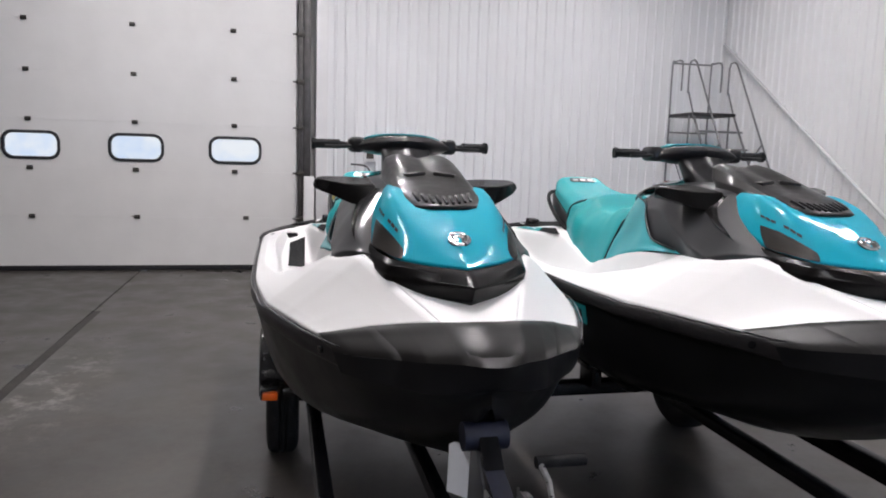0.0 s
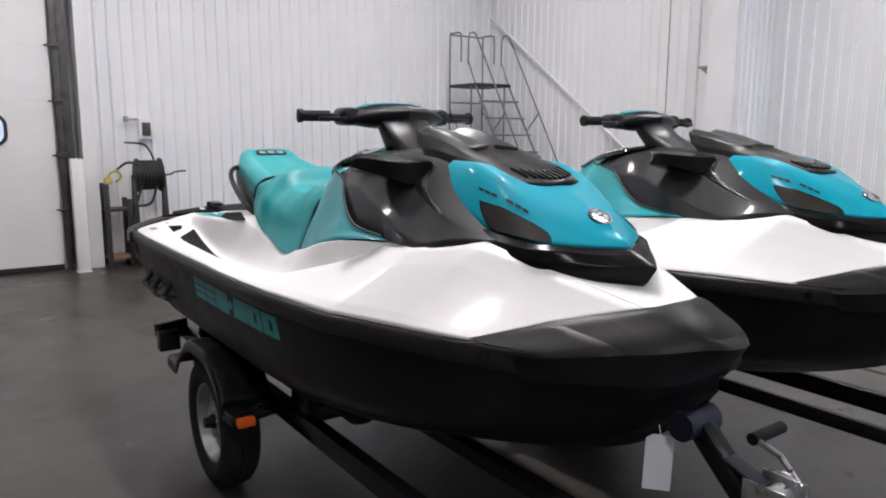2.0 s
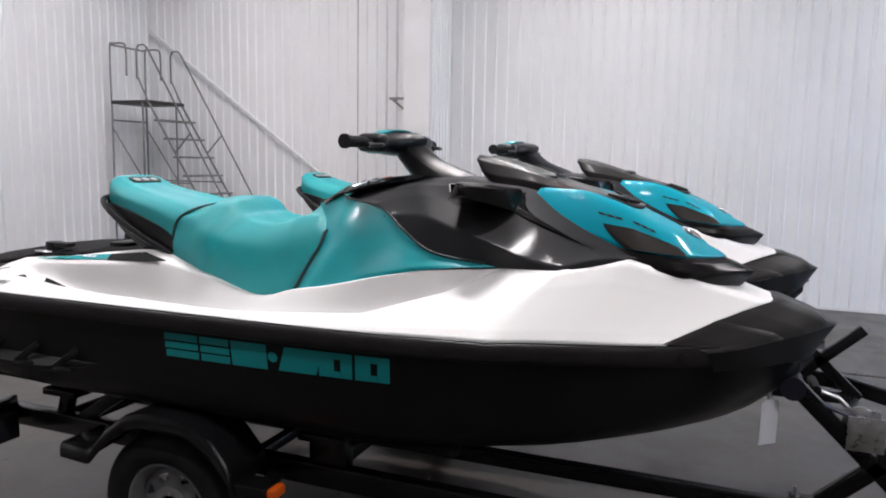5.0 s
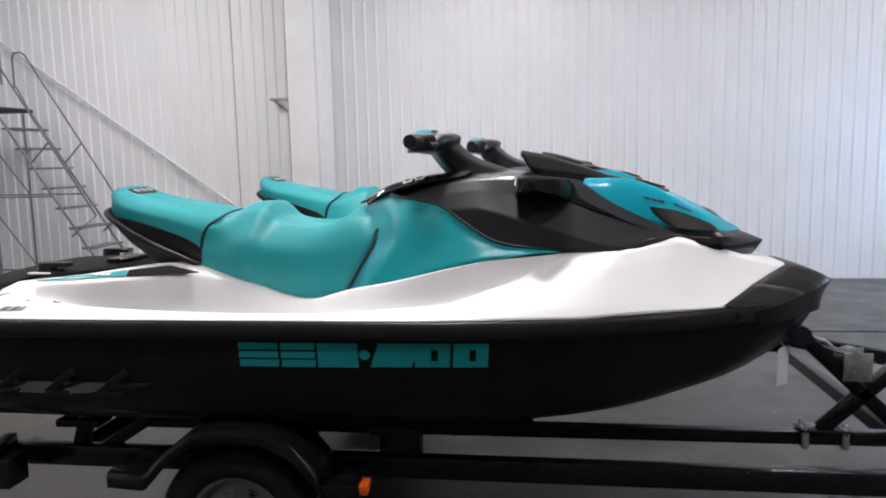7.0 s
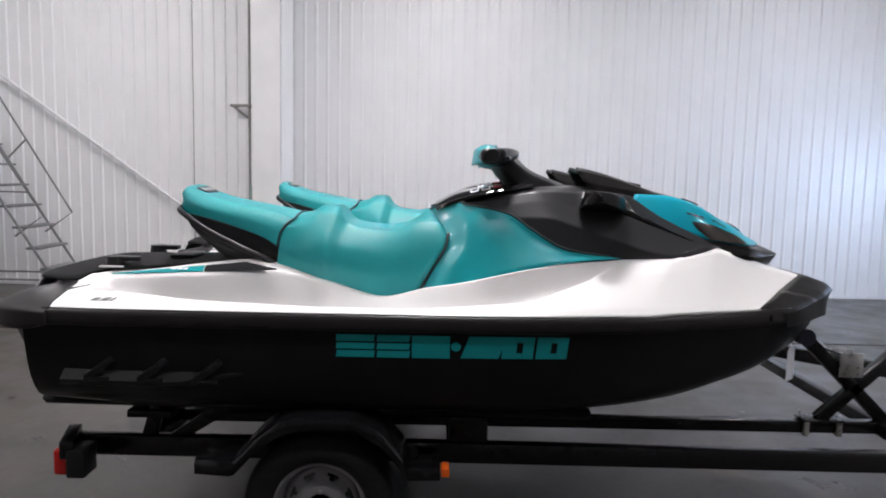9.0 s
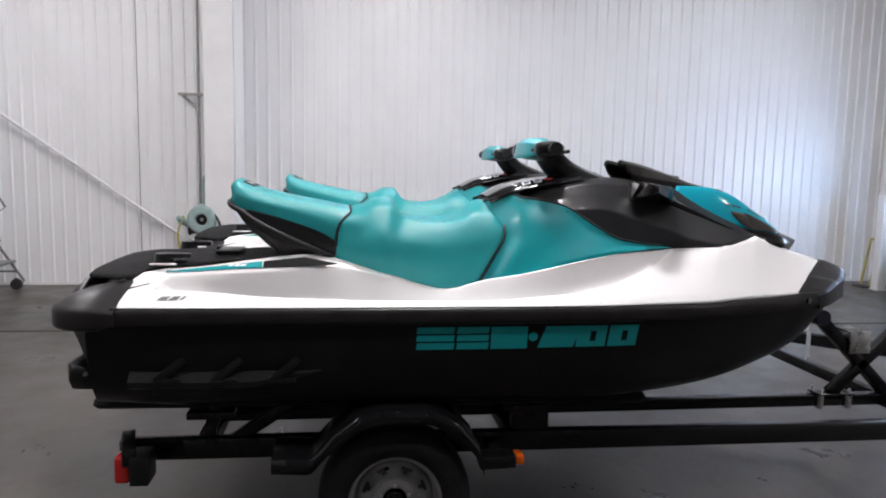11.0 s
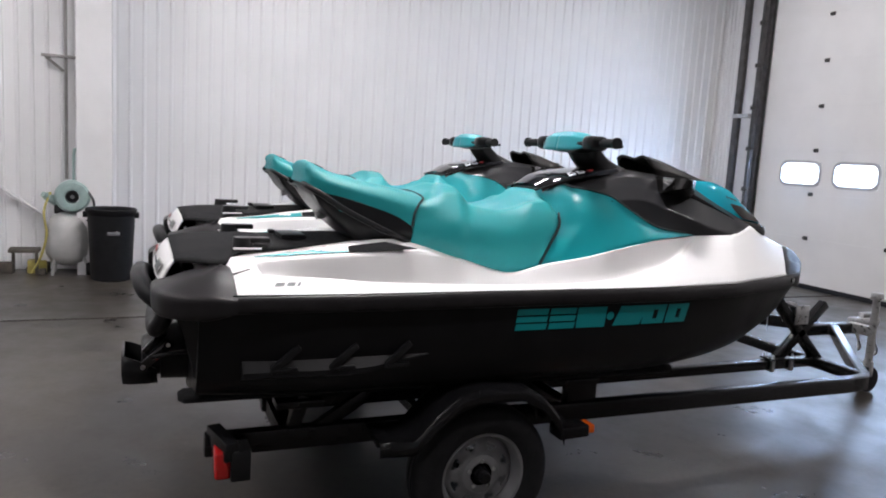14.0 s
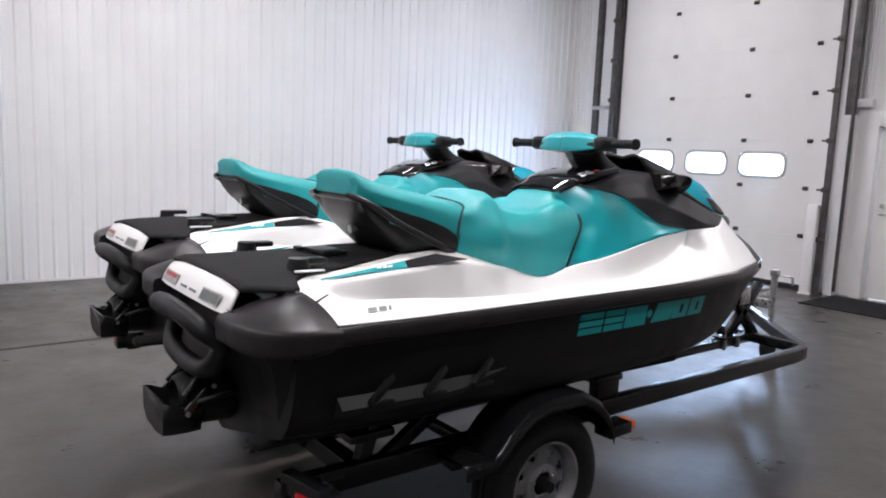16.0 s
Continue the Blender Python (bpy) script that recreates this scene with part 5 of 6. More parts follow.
    trim = P("bridge_trim", skin([g1, g2, g3], 20, 4), M_GLOSS, "gloss black bridge trim", angle=60)
    bridge_trees = [BVHTree.FromPolygons([v.co.copy() for v in o.data.vertices], [tuple(p.vertices) for p in o.data.polygons]) for o in (trim, console)]
    for s in (-1, 1):
        bm = bmesh.new()
        tube(bm, [(s * .148, 3.395, 1.384), (s * .163, 3.345, 1.412), (s * .168, 3.24, 1.446), (s * .168, 3.12, 1.470)], 0.008, 8)
        P("bridge_rib", bm, M_GLOSS)
    def on_bridge(u, y, lift=.002):
        best = None
        for tree in bridge_trees:
            hit = tree.ray_cast(Vector((u, y - SKI_OFF[1], 3)), Vector((0, 0, -1)))[0]
            if hit and (best is None or hit.z > best):
                best = hit.z
        return (u, y, best + SKI_OFF[2] + lift)

    for s in (-1, 1):
        for y0, w_, mt in ((3.238, .036, M_PAPER), (3.190, .036, M_PAPER)):
            bm = bmesh.new()
            grid(bm, [[on_bridge(s * u, y, .002) for u in np.linspace(.122, .152, 5)] for y in np.linspace(y0 + w_ / 2, y0 - w_ / 2, 5)])
            lab = P("warning_label", bm, mt, "pale square warning label with dark middle")
            bm = bmesh.new()
            grid(bm, [[on_bridge(s * u, y, .0035) for u in np.linspace(.132, .146, 5)] for y in np.linspace(y0 + w_ * .33, y0 - w_ * .33, 5)])
            part("label_face", bm, M_GASKET, lab, offset=SKI_OFF)
        bm = bmesh.new()
        grid(bm, [[on_bridge(s * (.138 + .011 * r_ * math.sin(a)), 3.140 + .020 * r_ * math.cos(a), .003) for a in np.linspace(0, 2 * math.pi, 17)] for r_ in (.05, .55, 1)])
        P("round_label", bm, M_DECAL_RED, "small round red warning label")

    # steering column, pod and bars
    c1 = [(.115, 3.02, 1.485), (.105, 3.07, 1.53), (.10, 3.12, 1.58)]
    c2 = [(.10, 2.90, 1.492), (.10, 3.02, 1.545), (.11, 3.09, 1.60)]
    c3 = [(0, 2.84, 1.50), (0, 2.99, 1.56), (0, 3.06, 1.62)]
    c0 = [(0, 3.08, 1.47), (0, 3.13, 1.52), (0, 3.17, 1.575)]
    P("steering_column", skin([c0, c1, c2, c3], 12, 4), M_PLASTIC, "black steering column", angle=60)
    e1 = [(0, 3.2235, 1.575), (0.1, 3.22, 1.578), (0.185, 3.199, 1.585), (0.215, 3.164, 1.595)]
    e2 = [(0, 3.2375, 1.605), (0.105, 3.2326, 1.606), (0.19, 3.2074, 1.605), (0.22, 3.1605, 1.605)]
    e3 = [(0, 3.1955, 1.652), (0.1, 3.1906, 1.648), (0.175, 3.1745, 1.632), (0.216, 3.15, 1.613)]
    e4 = [(0, 3.1, 1.655), (0.1, 3.11, 1.65), (0.175, 3.125, 1.632), (0.214, 3.13, 1.612)]
    e5 = [(0, 3.04, 1.632), (0.095, 3.06, 1.625), (0.17, 3.09, 1.612), (0.21, 3.115, 1.6)]
    e6 = [(0, 3.06, 1.585), (0.09, 3.08, 1.585), (0.165, 3.11, 1.588), (0.208, 3.125, 1.592)]
    e7 = [(0, 3.15, 1.565), (0.09, 3.157, 1.568), (0.165, 3.1605, 1.578), (0.21, 3.15, 1.59)]
    for s in (-1, 1):
        P("steering_pod", skin([e1, e2, e3, e4, e5, e6, e7, e1], 14, 4, side=s), M_PLASTIC, "black steering pod", angle=50)
        k2 = [(0, 3.246, 1.574), (.085, 3.242, 1.575), (.150, 3.226, 1.581), (.192, 3.200, 1.594)]
        k3 = [(0, 3.236, 1.640), (.08, 3.230, 1.640), (.145, 3.214, 1.634), (.182, 3.192, 1.628)]
        k4 = [(0, 3.190, 1.664), (.07, 3.190, 1.661), (.128, 3.178, 1.654), (.160, 3.166, 1.644)]
        k5 = [(0, 3.14, 1.662), (.06, 3.142, 1.660), (.105, 3.145, 1.655), (.130, 3.145, 1.648)]
        thick(P("pod_cover", facets([[k2, k3], [k3, k4, k5]], 14, 4, side=s, round_off=.003), M_TEAL_PANEL, "teal steering pod cover", angle=40), .006, 0)
        bm = bmesh.new()
        rod(bm, (s * .20, 3.155, 1.606), (s * .29, 3.168, 1.613), 0.013)
        rod(bm, (s * .275, 3.166, 1.612), (s * .385, 3.182, 1.612), 0.0205, 0.0195)
        rod(bm, (s * .378, 3.181, 1.612), (s * .392, 3.183, 1.612), 0.025)
        P("grip", bm, M_TYRE, "black rubber grip")
        bm = bmesh.new()
        tube(bm, [(s * .215, 3.135, 1.604), (s * .26, 3.105, 1.602), (s * .34, 3.12, 1.601)], 0.008, 8)
        P("lever", bm, M_PLASTIC)
        bm = bmesh.new()
        box(bm, (min(s * .165, s * .240), 3.112, 1.578), (max(s * .165, s * .240), 3.222, 1.645), 0.024, 3)
        P("switch_block", bm, M_PLASTIC)

    # visor and vented top plate
    v1 = [(.142, 2.775, 1.515), (.148, 2.72, 1.503), (.146, 2.60, 1.486), (.146, 2.48, 1.468), (.140, 2.36, 1.444), (.100, 2.255, 1.409)]
    v2 = [(.128, 2.800, 1.560), (.130, 2.72, 1.545), (.130, 2.60, 1.514), (.129, 2.48, 1.478), (.122, 2.36, 1.449), (.085, 2.246, 1.411)]
    v3 = [(.085, 2.800, 1.576), (.09, 2.72, 1.560), (.090, 2.60, 1.524), (.088, 2.48, 1.483), (.082, 2.36, 1.452), (.055, 2.236, 1.413)]
    v4 = [(0, 2.785, 1.562), (0, 2.72, 1.549), (0, 2.60, 1.516), (0, 2.48, 1.480), (0, 2.36, 1.450), (0, 2.230, 1.413)]
    v0 = [(p[0] + .006 - .03 * (k == 0), p[1] - .03 * (k == 0), p[2] - (.045, .045, .04, .025, .012, .006)[k]) for k, p in enumerate(v1)]
    top = thick(P("top_plate", facets([[v0, v1], [v1, v2], [v2, v3, v4]], 32, 4, round_off=.003), M_VENT, "warm grey vented top plate", angle=50), 0.012)
    plate_tree = BVHTree.FromPolygons([v.co.copy() for v in top.data.vertices], [tuple(p.vertices) for p in top.data.polygons])

    def on_plate(u, y, lift):
        hit = plate_tree.ray_cast(Vector((u, y - SKI_OFF[1], 3)), Vector((0, 0, -1)))[0]
        return Vector((u, y, (hit.z + SKI_OFF[2] if hit else 1.42) + lift))

    for k in range(-4, 5):
        bm = bmesh.new()
        y0 = 2.242 + k * k * .0020
        beam(bm, on_plate(k * .0235, y0 + .072, .001), on_plate(k * .0215, y0 + .006, .001), 0.011, 0.014, 0.003)
        P("vent_fin", bm, M_PLASTIC)
    for s in (-1, 1):
        bm = bmesh.new()
        beam(bm, (s * .02, 2.57, 1.510), (s * .095, 2.54, 1.500), 0.045, 0.016, 0.006)
        P("vent_brow", bm, M_VENT)

    # hood, lamps and bezel
    h1 = [(.165, 2.575, 1.443), (.220, 2.462, 1.352), (.235, 2.36, 1.312), (.239, 2.28, 1.290), (.215, 2.175, 1.275), (.190, 2.105, 1.266), (.176, 2.085, 1.264), (.09, 2.02, 1.257), (0, 1.962, 1.254)]
    h2 = [(.160, 2.57, 1.453), (.198, 2.448, 1.410), (.210, 2.35, 1.378), (.209, 2.27, 1.352), (.186, 2.18, 1.318), (.163, 2.112, 1.293), (.148, 2.094, 1.288), (.078, 2.035, 1.276), (0, 1.982, 1.270)]
    h3 = [(.145, 2.56, 1.468), (.160, 2.43, 1.464), (.156, 2.34, 1.442), (.145, 2.265, 1.410), (.125, 2.19, 1.368), (.103, 2.125, 1.335), (.090, 2.108, 1.328), (.05, 2.06, 1.305), (0, 2.02, 1.290)]
    h4 = [(0, 2.55, 1.470), (0, 2.42, 1.452), (0, 2.335, 1.432), (0, 2.26, 1.412), (0, 2.19, 1.386), (0, 2.14, 1.362), (0, 2.125, 1.354), (0, 2.075, 1.328), (0, 2.035, 1.304)]
    hood = thick(P("hood", skin([h1, h2, h3, h4], 40, 6), M_TEAL_GLOSS, "glossy teal front hood", angle=32), 0.008)
    hood_tree = BVHTree.FromPolygons([v.co.copy() for v in hood.data.vertices], [tuple(p.vertices) for p in hood.data.polygons])

    def on_hood(u, y, lift):
        hit = hood_tree.ray_cast(Vector((u, y - SKI_OFF[1], 3)), Vector((0, 0, -1)))[0]
        return (u, y, hit.z + SKI_OFF[2] + lift)

    z1 = [(.200, 2.63, 1.448), (.245, 2.49, 1.338), (.259, 2.365, 1.296), (.261, 2.28, 1.266), (.235, 2.17, 1.252), (.207, 2.085, 1.248), (.192, 2.065, 1.247), (.09, 1.992, 1.240), (0, 1.930, 1.238)]
    z0 = [(.170, 2.60, 1.450), (.226, 2.475, 1.348), (.239, 2.365, 1.308), (.244, 2.28, 1.286), (.222, 2.18, 1.268), (.195, 2.105, 1.261), (.18, 2.085, 1.260), (.09, 2.018, 1.252), (0, 1.962, 1.250)]
    z2 = [(.222, 2.67, 1.432), (.272, 2.51, 1.358), (.282, 2.36, 1.282), (.268, 2.28, 1.240), (.243, 2.16, 1.226), (.217, 2.080, 1.222), (.20, 2.060, 1.219), (.10, 1.960, 1.214), (0, 1.874, 1.212)]
    z3 = [(.238, 2.69, 1.412), (.282, 2.53, 1.352), (.290, 2.43, 1.316), (.282, 2.33, 1.276), (.268, 2.25, 1.246), (.240, 2.16, 1.205), (.212, 2.085, 1.180), (.197, 2.066, 1.172), (.098, 1.975, 1.168), (0, 1.905, 1.166)]
    z4 = [(.230, 2.69, 1.385), (.262, 2.53, 1.325), (.265, 2.43, 1.290), (.258, 2.33, 1.25), (.245, 2.25, 1.22), (.20, 2.16, 1.15), (.178, 2.12, 1.14), (.165, 2.10, 1.13), (.08, 2.02, 1.13), (0, 1.95, 1.13)]
    P("bezel", facets([[z0, z1], [z1, z2], [z2, z3], [z3, z4]], 40, 3, round_off=.003), M_SURROUND, "gloss black hood surround", angle=60)
    for s in (-1, 1):
        def on_skin(a, b, c, d, nu, nv, out, soft=0.0):
            """Rows of points between four corners, rounded by soft, laid on the hood."""
            a, b, c, d = (Vector(p) for p in (a, b, c, d))
            rows = []
            for i in range(nu + 1):
                row = []
                for k in range(nv + 1):
                    e1_, e2_ = 2 * i / nu - 1, 2 * k / nv - 1
                    f = .5 + .5 * e1_ * math.sqrt(1 - soft * e2_ * e2_)
                    g = .5 + .5 * e2_ * math.sqrt(1 - soft * e1_ * e1_)
                    p = a.lerp(b, f).lerp(d.lerp(c, f), g)
                    q, nn = hood_tree.find_nearest(Vector((s * p.x, p.y, p.z)) - Vector(SKI_OFF))[:2]
                    nn = nn if nn.x * s > 0 else -nn
                    row.append(q + Vector(SKI_OFF) + nn * out)
                rows.append(row)
            return rows
        bm = bmesh.new()
        grid(bm, on_skin((.208, 2.362, 1.368), (.158, 2.098, 1.286), (.188, 2.070, 1.250), (.246, 2.250, 1.268), 18, 14, .0025, .22))
        P("lens_frame", bm, M_PLASTIC, "black lens surround", angle=60)
        bm = bmesh.new()
        rows = on_skin((.213, 2.338, 1.356), (.164, 2.122, 1.285), (.186, 2.098, 1.258), (.240, 2.238, 1.276), 18, 14, .0045, .2)
        grid(bm, rows)
        P("lamp_lens", bm, M_LENS, "smoked side lens", angle=60)
        for k in range(7):
            if k == 3:
                continue
            a, b = Vector((.190, 2.365, 1.392)), Vector((.164, 2.185, 1.336))
            c = Vector((.005, -.007, -.008))
            p, q = a.lerp(b, k / 7 + .01), a.lerp(b, (k + 1) / 7 - .012)
            bm = bmesh.new()
            grid(bm, on_skin(p, q, q + c, p + c, 2, 2, .003))
            P("hood_mark", bm, M_GREY, "dark lettering bar")
        # side scoop
        w1 = [(.17, 2.80, 1.385), (.28, 2.82, 1.405), (.36, 2.82, 1.425), (.395, 2.785, 1.434), (.404, 2.765, 1.446), (.406, 2.760, 1.454)]
        w2 = [(.19, 2.80, 1.480), (.29, 2.805, 1.484), (.36, 2.79, 1.484), (.397, 2.775, 1.477), (.404, 2.763, 1.462), (.406, 2.760, 1.454)]
        w3 = [(.19, 2.62, 1.462), (.28, 2.64, 1.462), (.34, 2.68, 1.468), (.390, 2.745, 1.473), (.402, 2.755, 1.460), (.406, 2.760, 1.454)]
        w4 = [(.17, 2.58, 1.375), (.27, 2.63, 1.390), (.335, 2.68, 1.415), (.385, 2.735, 1.434), (.402, 2.757, 1.448), (.406, 2.760, 1.454)]
        P("side_scoop", facets([[w1, w2], [w2, w3], [w3, w4], [w4, w1]], 14, 4, side=s, round_off=.003), M_SURROUND, "gloss black side scoop", angle=60)
        # triangular mirror glass on the rear face
        bm = bmesh.new()
        plate(bm, [(-s * (u - .30), z) for u, z in (((.262, .036), (.352, .034), (.336, .008), (.286, -.028)) if s < 0 else ((.262, .036), (.286, -.028), (.336, .008), (.352, .034)))], (s * .30, 2.8165, 1.443), (-1, -.08 * s, 0), (0, -.19, .98), .004)
        P("mirror_glass", bm, M_MIRROR, "triangular rear-view mirror glass", smooth=False)
    # round emblem on the hood
    bm = bmesh.new()
    spot, nrm = hood_tree.find_nearest(Vector((0.001, 2.075, 1.33)) - Vector(SKI_OFF))[:2]
    nrm = Vector((0, -.48, .877)).normalized()
    ctr = spot + Vector(SKI_OFF) - nrm * .0075
    rod(bm, ctr - nrm * .004, ctr + nrm * .006, .036, .034, seg=28)
    em = P("emblem", bm, M_PLASTIC, "round black emblem with silver ring")
    ax, ay = Vector((1, 0, 0)), nrm.cross(Vector((1, 0, 0)))
    for a0, a1, r in ((40, 150, .030), (165, 285, .030), (300, 385, .030), (0, 250, .013)):
        bm = bmesh.new()
        tube(bm, [ctr + nrm * .006 + (ax * math.cos(radians(a)) + ay * math.sin(radians(a))) * r for a in np.linspace(a0, a1, 8)], .006, 6, steps=2)
        part("ring", bm, M_CHROME, em, offset=SKI_OFF)

    # plain teal blocks along the hull where the maker's mark is
    widths = [.148, .128, .148, .0, .148, .126, .125]
    for s in (-1, 1):
        y = 3.75
        for k, wd in enumerate(widths):
            bm = bmesh.new()
            if wd == 0:
                cy, cz = y - .012, .912
                rows = [[(s * (hull_side(cy, cz) + .003), cy, cz)] * 16]
                rows.append([(s * (hull_side(cy + .018 * math.cos(a), cz + .018 * math.sin(a)) + .003), cy + .018 * math.cos(a), cz + .018 * math.sin(a)) for a in np.linspace(0, 2 * math.pi, 16)])
                grid(bm, rows)
                bmesh.ops.remove_doubles(bm, verts=bm.verts, dist=1e-4)
                y -= .03
            else:
                z0, z1 = .866 + .002 * (k > 3), .952
                if k in (0, 1):
                    for a, b_ in ((0, .30), (.37, .64), (.71, 1.0)):
                        hull_block(bm, y - .02 * 0, y - wd + .01, z0 + (z1 - z0) * a, z0 + (z1 - z0) * b_, -.012 * (b_ - a), s, hull_side)
                elif k in (2, 4):
                    hull_block(bm, y, y - wd + .01, z0, z1, -.03 if k == 4 else .0, s, hull_side)
                else:
                    hull_block(bm, y, y - wd * .42, z0, z1, -.006, s, hull_side)
                    hull_block(bm, y - wd * .60, y - wd + .01, z0, z1, -.006, s, hull_side)
                    hull_block(bm, y - wd * .42, y - wd * .60, z0, z0 + .022, 0, s, hull_side)
                    hull_block(bm, y - wd * .42 - .006, y - wd * .60 - .006, z1 - .022, z1, 0, s, hull_side)
                y -= wd
            P("hull_mark", bm, M_TEAL_DECAL, "plain teal marking block")
        # rear sponson with three fins
        bm = bmesh.new()
        rows = []
        for yy in np.linspace(4.76, 4.09, 10):
            f = min(1, (yy - 4.09) / .25)
            rows.append([(s * (hull_u(yy, .80) - .004), yy, .794), (s * (hull_u(yy, .79) + .002 + .036 * f), yy, .792 - .032 * f), (s * (hull_u(yy, .79) + .002 + .036 * f), yy, .786 - .045 * f), (s * (hull_u(yy, .79) - .03), yy, .776 - .06 * f)])
        vs = grid(bm, rows)
        bm.faces.new(vs[0])
        P("sponson", bm, M_SPONSON, "dark grey rear sponson", angle=25)
        for y0 in (4.62, 4.42, 4.22):
            bm = bmesh.new()
            ub = hull_u(y0, .79) + .036
            beam(bm, (s * (ub - .004), y0 + .05, .762), (s * (ub - .004), y0 - .040, .764), 0.018, 0.014, 0.003)
            beam(bm, (s * (ub - .002), y0 + .046, .764), (s * (hull_u(y0, .84) + .004), y0 - .050, .838), 0.016, 0.026, 0.004)
            P("sponson_fin", bm, M_PLASTIC)
        # trim stripe on the rear deck: teal, then black
        low_edge = ((.331, 4.690, 1.103), (.312, 4.332, 1.118), (.300, 4.17, 1.1235), (.294, 4.040, 1.129))
        top_edge = ((.329, 4.690, 1.1035), (.287, 4.332, 1.1385), (.262, 4.17, 1.153), (.290, 4.040, 1.130))
        for nm, i0, i1, mt in (("trim_stripe", 0, 1, M_TEAL_DECAL), ("trim_pad", 1, 3, M_MAT)):
            bm = bmesh.new()
            rows = []
            for i in range(i0, i1 + 1):
                a, b = Vector(low_edge[i]), Vector(top_edge[i])
                rows.append([(s * q.x, q.y - (.004 if i == i0 and i else 0), q.z + .006) for q in (a, a.lerp(b, .5), b)])
            grid(bm, rows)
            thick(P(nm, bm, mt, smooth=False), .003, 0)
        for ya, yb in ((4.47, 4.452), (4.446, 4.428), (4.424, 4.406)):
            bm = bmesh.new()
            grid(bm, [[(s * u, y - (.32 - u), np.interp(u, (.29, .325), (1.138, 1.112)) + .0085) for u in (.304, .308, .313)] for y in (ya, yb)])
            P("stripe_mark", bm, M_PAPER, "tiny white lettering bar")
        for ya, yb, ua, ub2 in ((4.660, 4.628, .562, .588), (4.620, 4.592, .562, .588), (4.584, 4.574, .562, .588)):
            bm = bmesh.new()
            grid(bm, [[on_top(s * u, y - (.585 - u) * .5, .003) for u in (ua, (ua + ub2) / 2, ub2)] for y in (ya, (ya + yb) / 2, yb)])
            P("deck_mark", bm, M_DECAL_GREY, "small grey lettering bar")
        # grip pads: a long one on the well's rising floor, a small one on its rear wall
        bm = bmesh.new()
        rows = []
        for f in np.linspace(0, 1, 15):
            y0, y1 = 4.600 + (3.95 - 4.600) * f, 4.520 + (3.95 - 4.520) * f
            rows.append([on_top(s * (.374 + .022 * f + (.096 - .006 * f) * k), y0 + (y1 - y0) * k, .006) for k in np.linspace(0, 1, 6)])
        grid(bm, rows)
        P("foot_pad", bm, M_MAT, "black grip pad in the foot well")
        bm = bmesh.new()
        outline = [(-.034, .0), (.034, .0), (.038, -.012), (.022, -.046), (.0, -.048), (-.018, -.034)]
        plate(bm, outline if s > 0 else [(-a, b_) for a, b_ in outline][::-1], (s * .455, 4.664, 1.054), (-1, 0, 0), (0, .42, .91), .006, .002)
        P("foot_pad", bm, M_MAT, "small black grip pad behind the foot well")

    # stern: mat, white panel, corner bumpers, transom, nozzle
    m1 = [(.335, 4.968, 1.101), (.395, 4.90, 1.106), (.418, 4.83, 1.100), (.395, 4.795, 1.100), (.325, 4.775, 1.113), (.268, 4.70, 1.128), (.240, 4.6, 1.130), (.210, 4.4, 1.143), (.19, 4.15, 1.154)]
    m2 = [(.24, 4.969, 1.112), (.23, 4.90, 1.124), (.22, 4.85, 1.130), (.20, 4.80, 1.134), (.19, 4.75, 1.137), (.18, 4.68, 1.140), (.17, 4.6, 1.136), (.16, 4.4, 1.147), (.15, 4.15, 1.156)]
    m3 = [(0, 4.97, 1.115), (0, 4.90, 1.131), (0, 4.85, 1.137), (0, 4.80, 1.141), (0, 4.75, 1.143), (0, 4.68, 1.145), (0, 4.6, 1.140), (0, 4.4, 1.150), (0, 4.15, 1.158)]
    thick(P("stern_mat", skin([m1, m2, m3], 24, 4), M_MAT, "black textured boarding mat", angle=50), 0.012)
    for lx, ly, w_, h_ in ((0, 4.50, .17, .10), (.10, 4.56, .05, .03)):
        bm = bmesh.new()
        box(bm, (lx - w_ / 2, ly - h_ / 2, 1.145), (lx + w_ / 2, ly + h_ / 2, 1.162), 0.006)
        P("mat_plate", bm, M_PLASTIC, "raised black plate on the mat")
    for s, lx, ly in ((1, .225, 4.72), (-1, -.225, 4.72)):
        bm = bmesh.new()
        rod(bm, (lx, ly, 1.125), (lx, ly, 1.168), .04, .034, seg=18)
        beam(bm, (lx, ly, 1.158), (lx, ly - .10, 1.158), .05, .02, .006)
        P("cargo_anchor", bm, M_PLASTIC, "black cargo anchor")
        bm = bmesh.new()
        tube(bm, [(s * .490, 4.80, 1.067), (s * .465, 4.760, 1.0725), (s * .440, 4.722, 1.0785)], .0055, 6)
        P("deck_groove", bm, M_PLASTIC)
        bm = bmesh.new()
        beam(bm, (lx + s * .055, ly + .04, 1.132), (lx + s * .075, ly - .06, 1.134), .02, .006, .002)
        P("anchor_trim", bm, M_WHITE_GEL)
    wp1 = [(0, 4.972, 1.112), (.20, 4.967, 1.109), (.31, 4.955, 1.104)]
    wp2 = [(0, 4.998, 1.085), (.21, 4.993, 1.083), (.33, 4.98, 1.080)]
    wp3 = [(0, 5.03, 1.028), (.22, 5.025, 1.026), (.34, 5.01, 1.024)]
    thick(P("stern_panel", skin([wp1, wp2, wp3], 12, 4), M_WHITE_GEL, "white stern panel with labels"), 0.008)
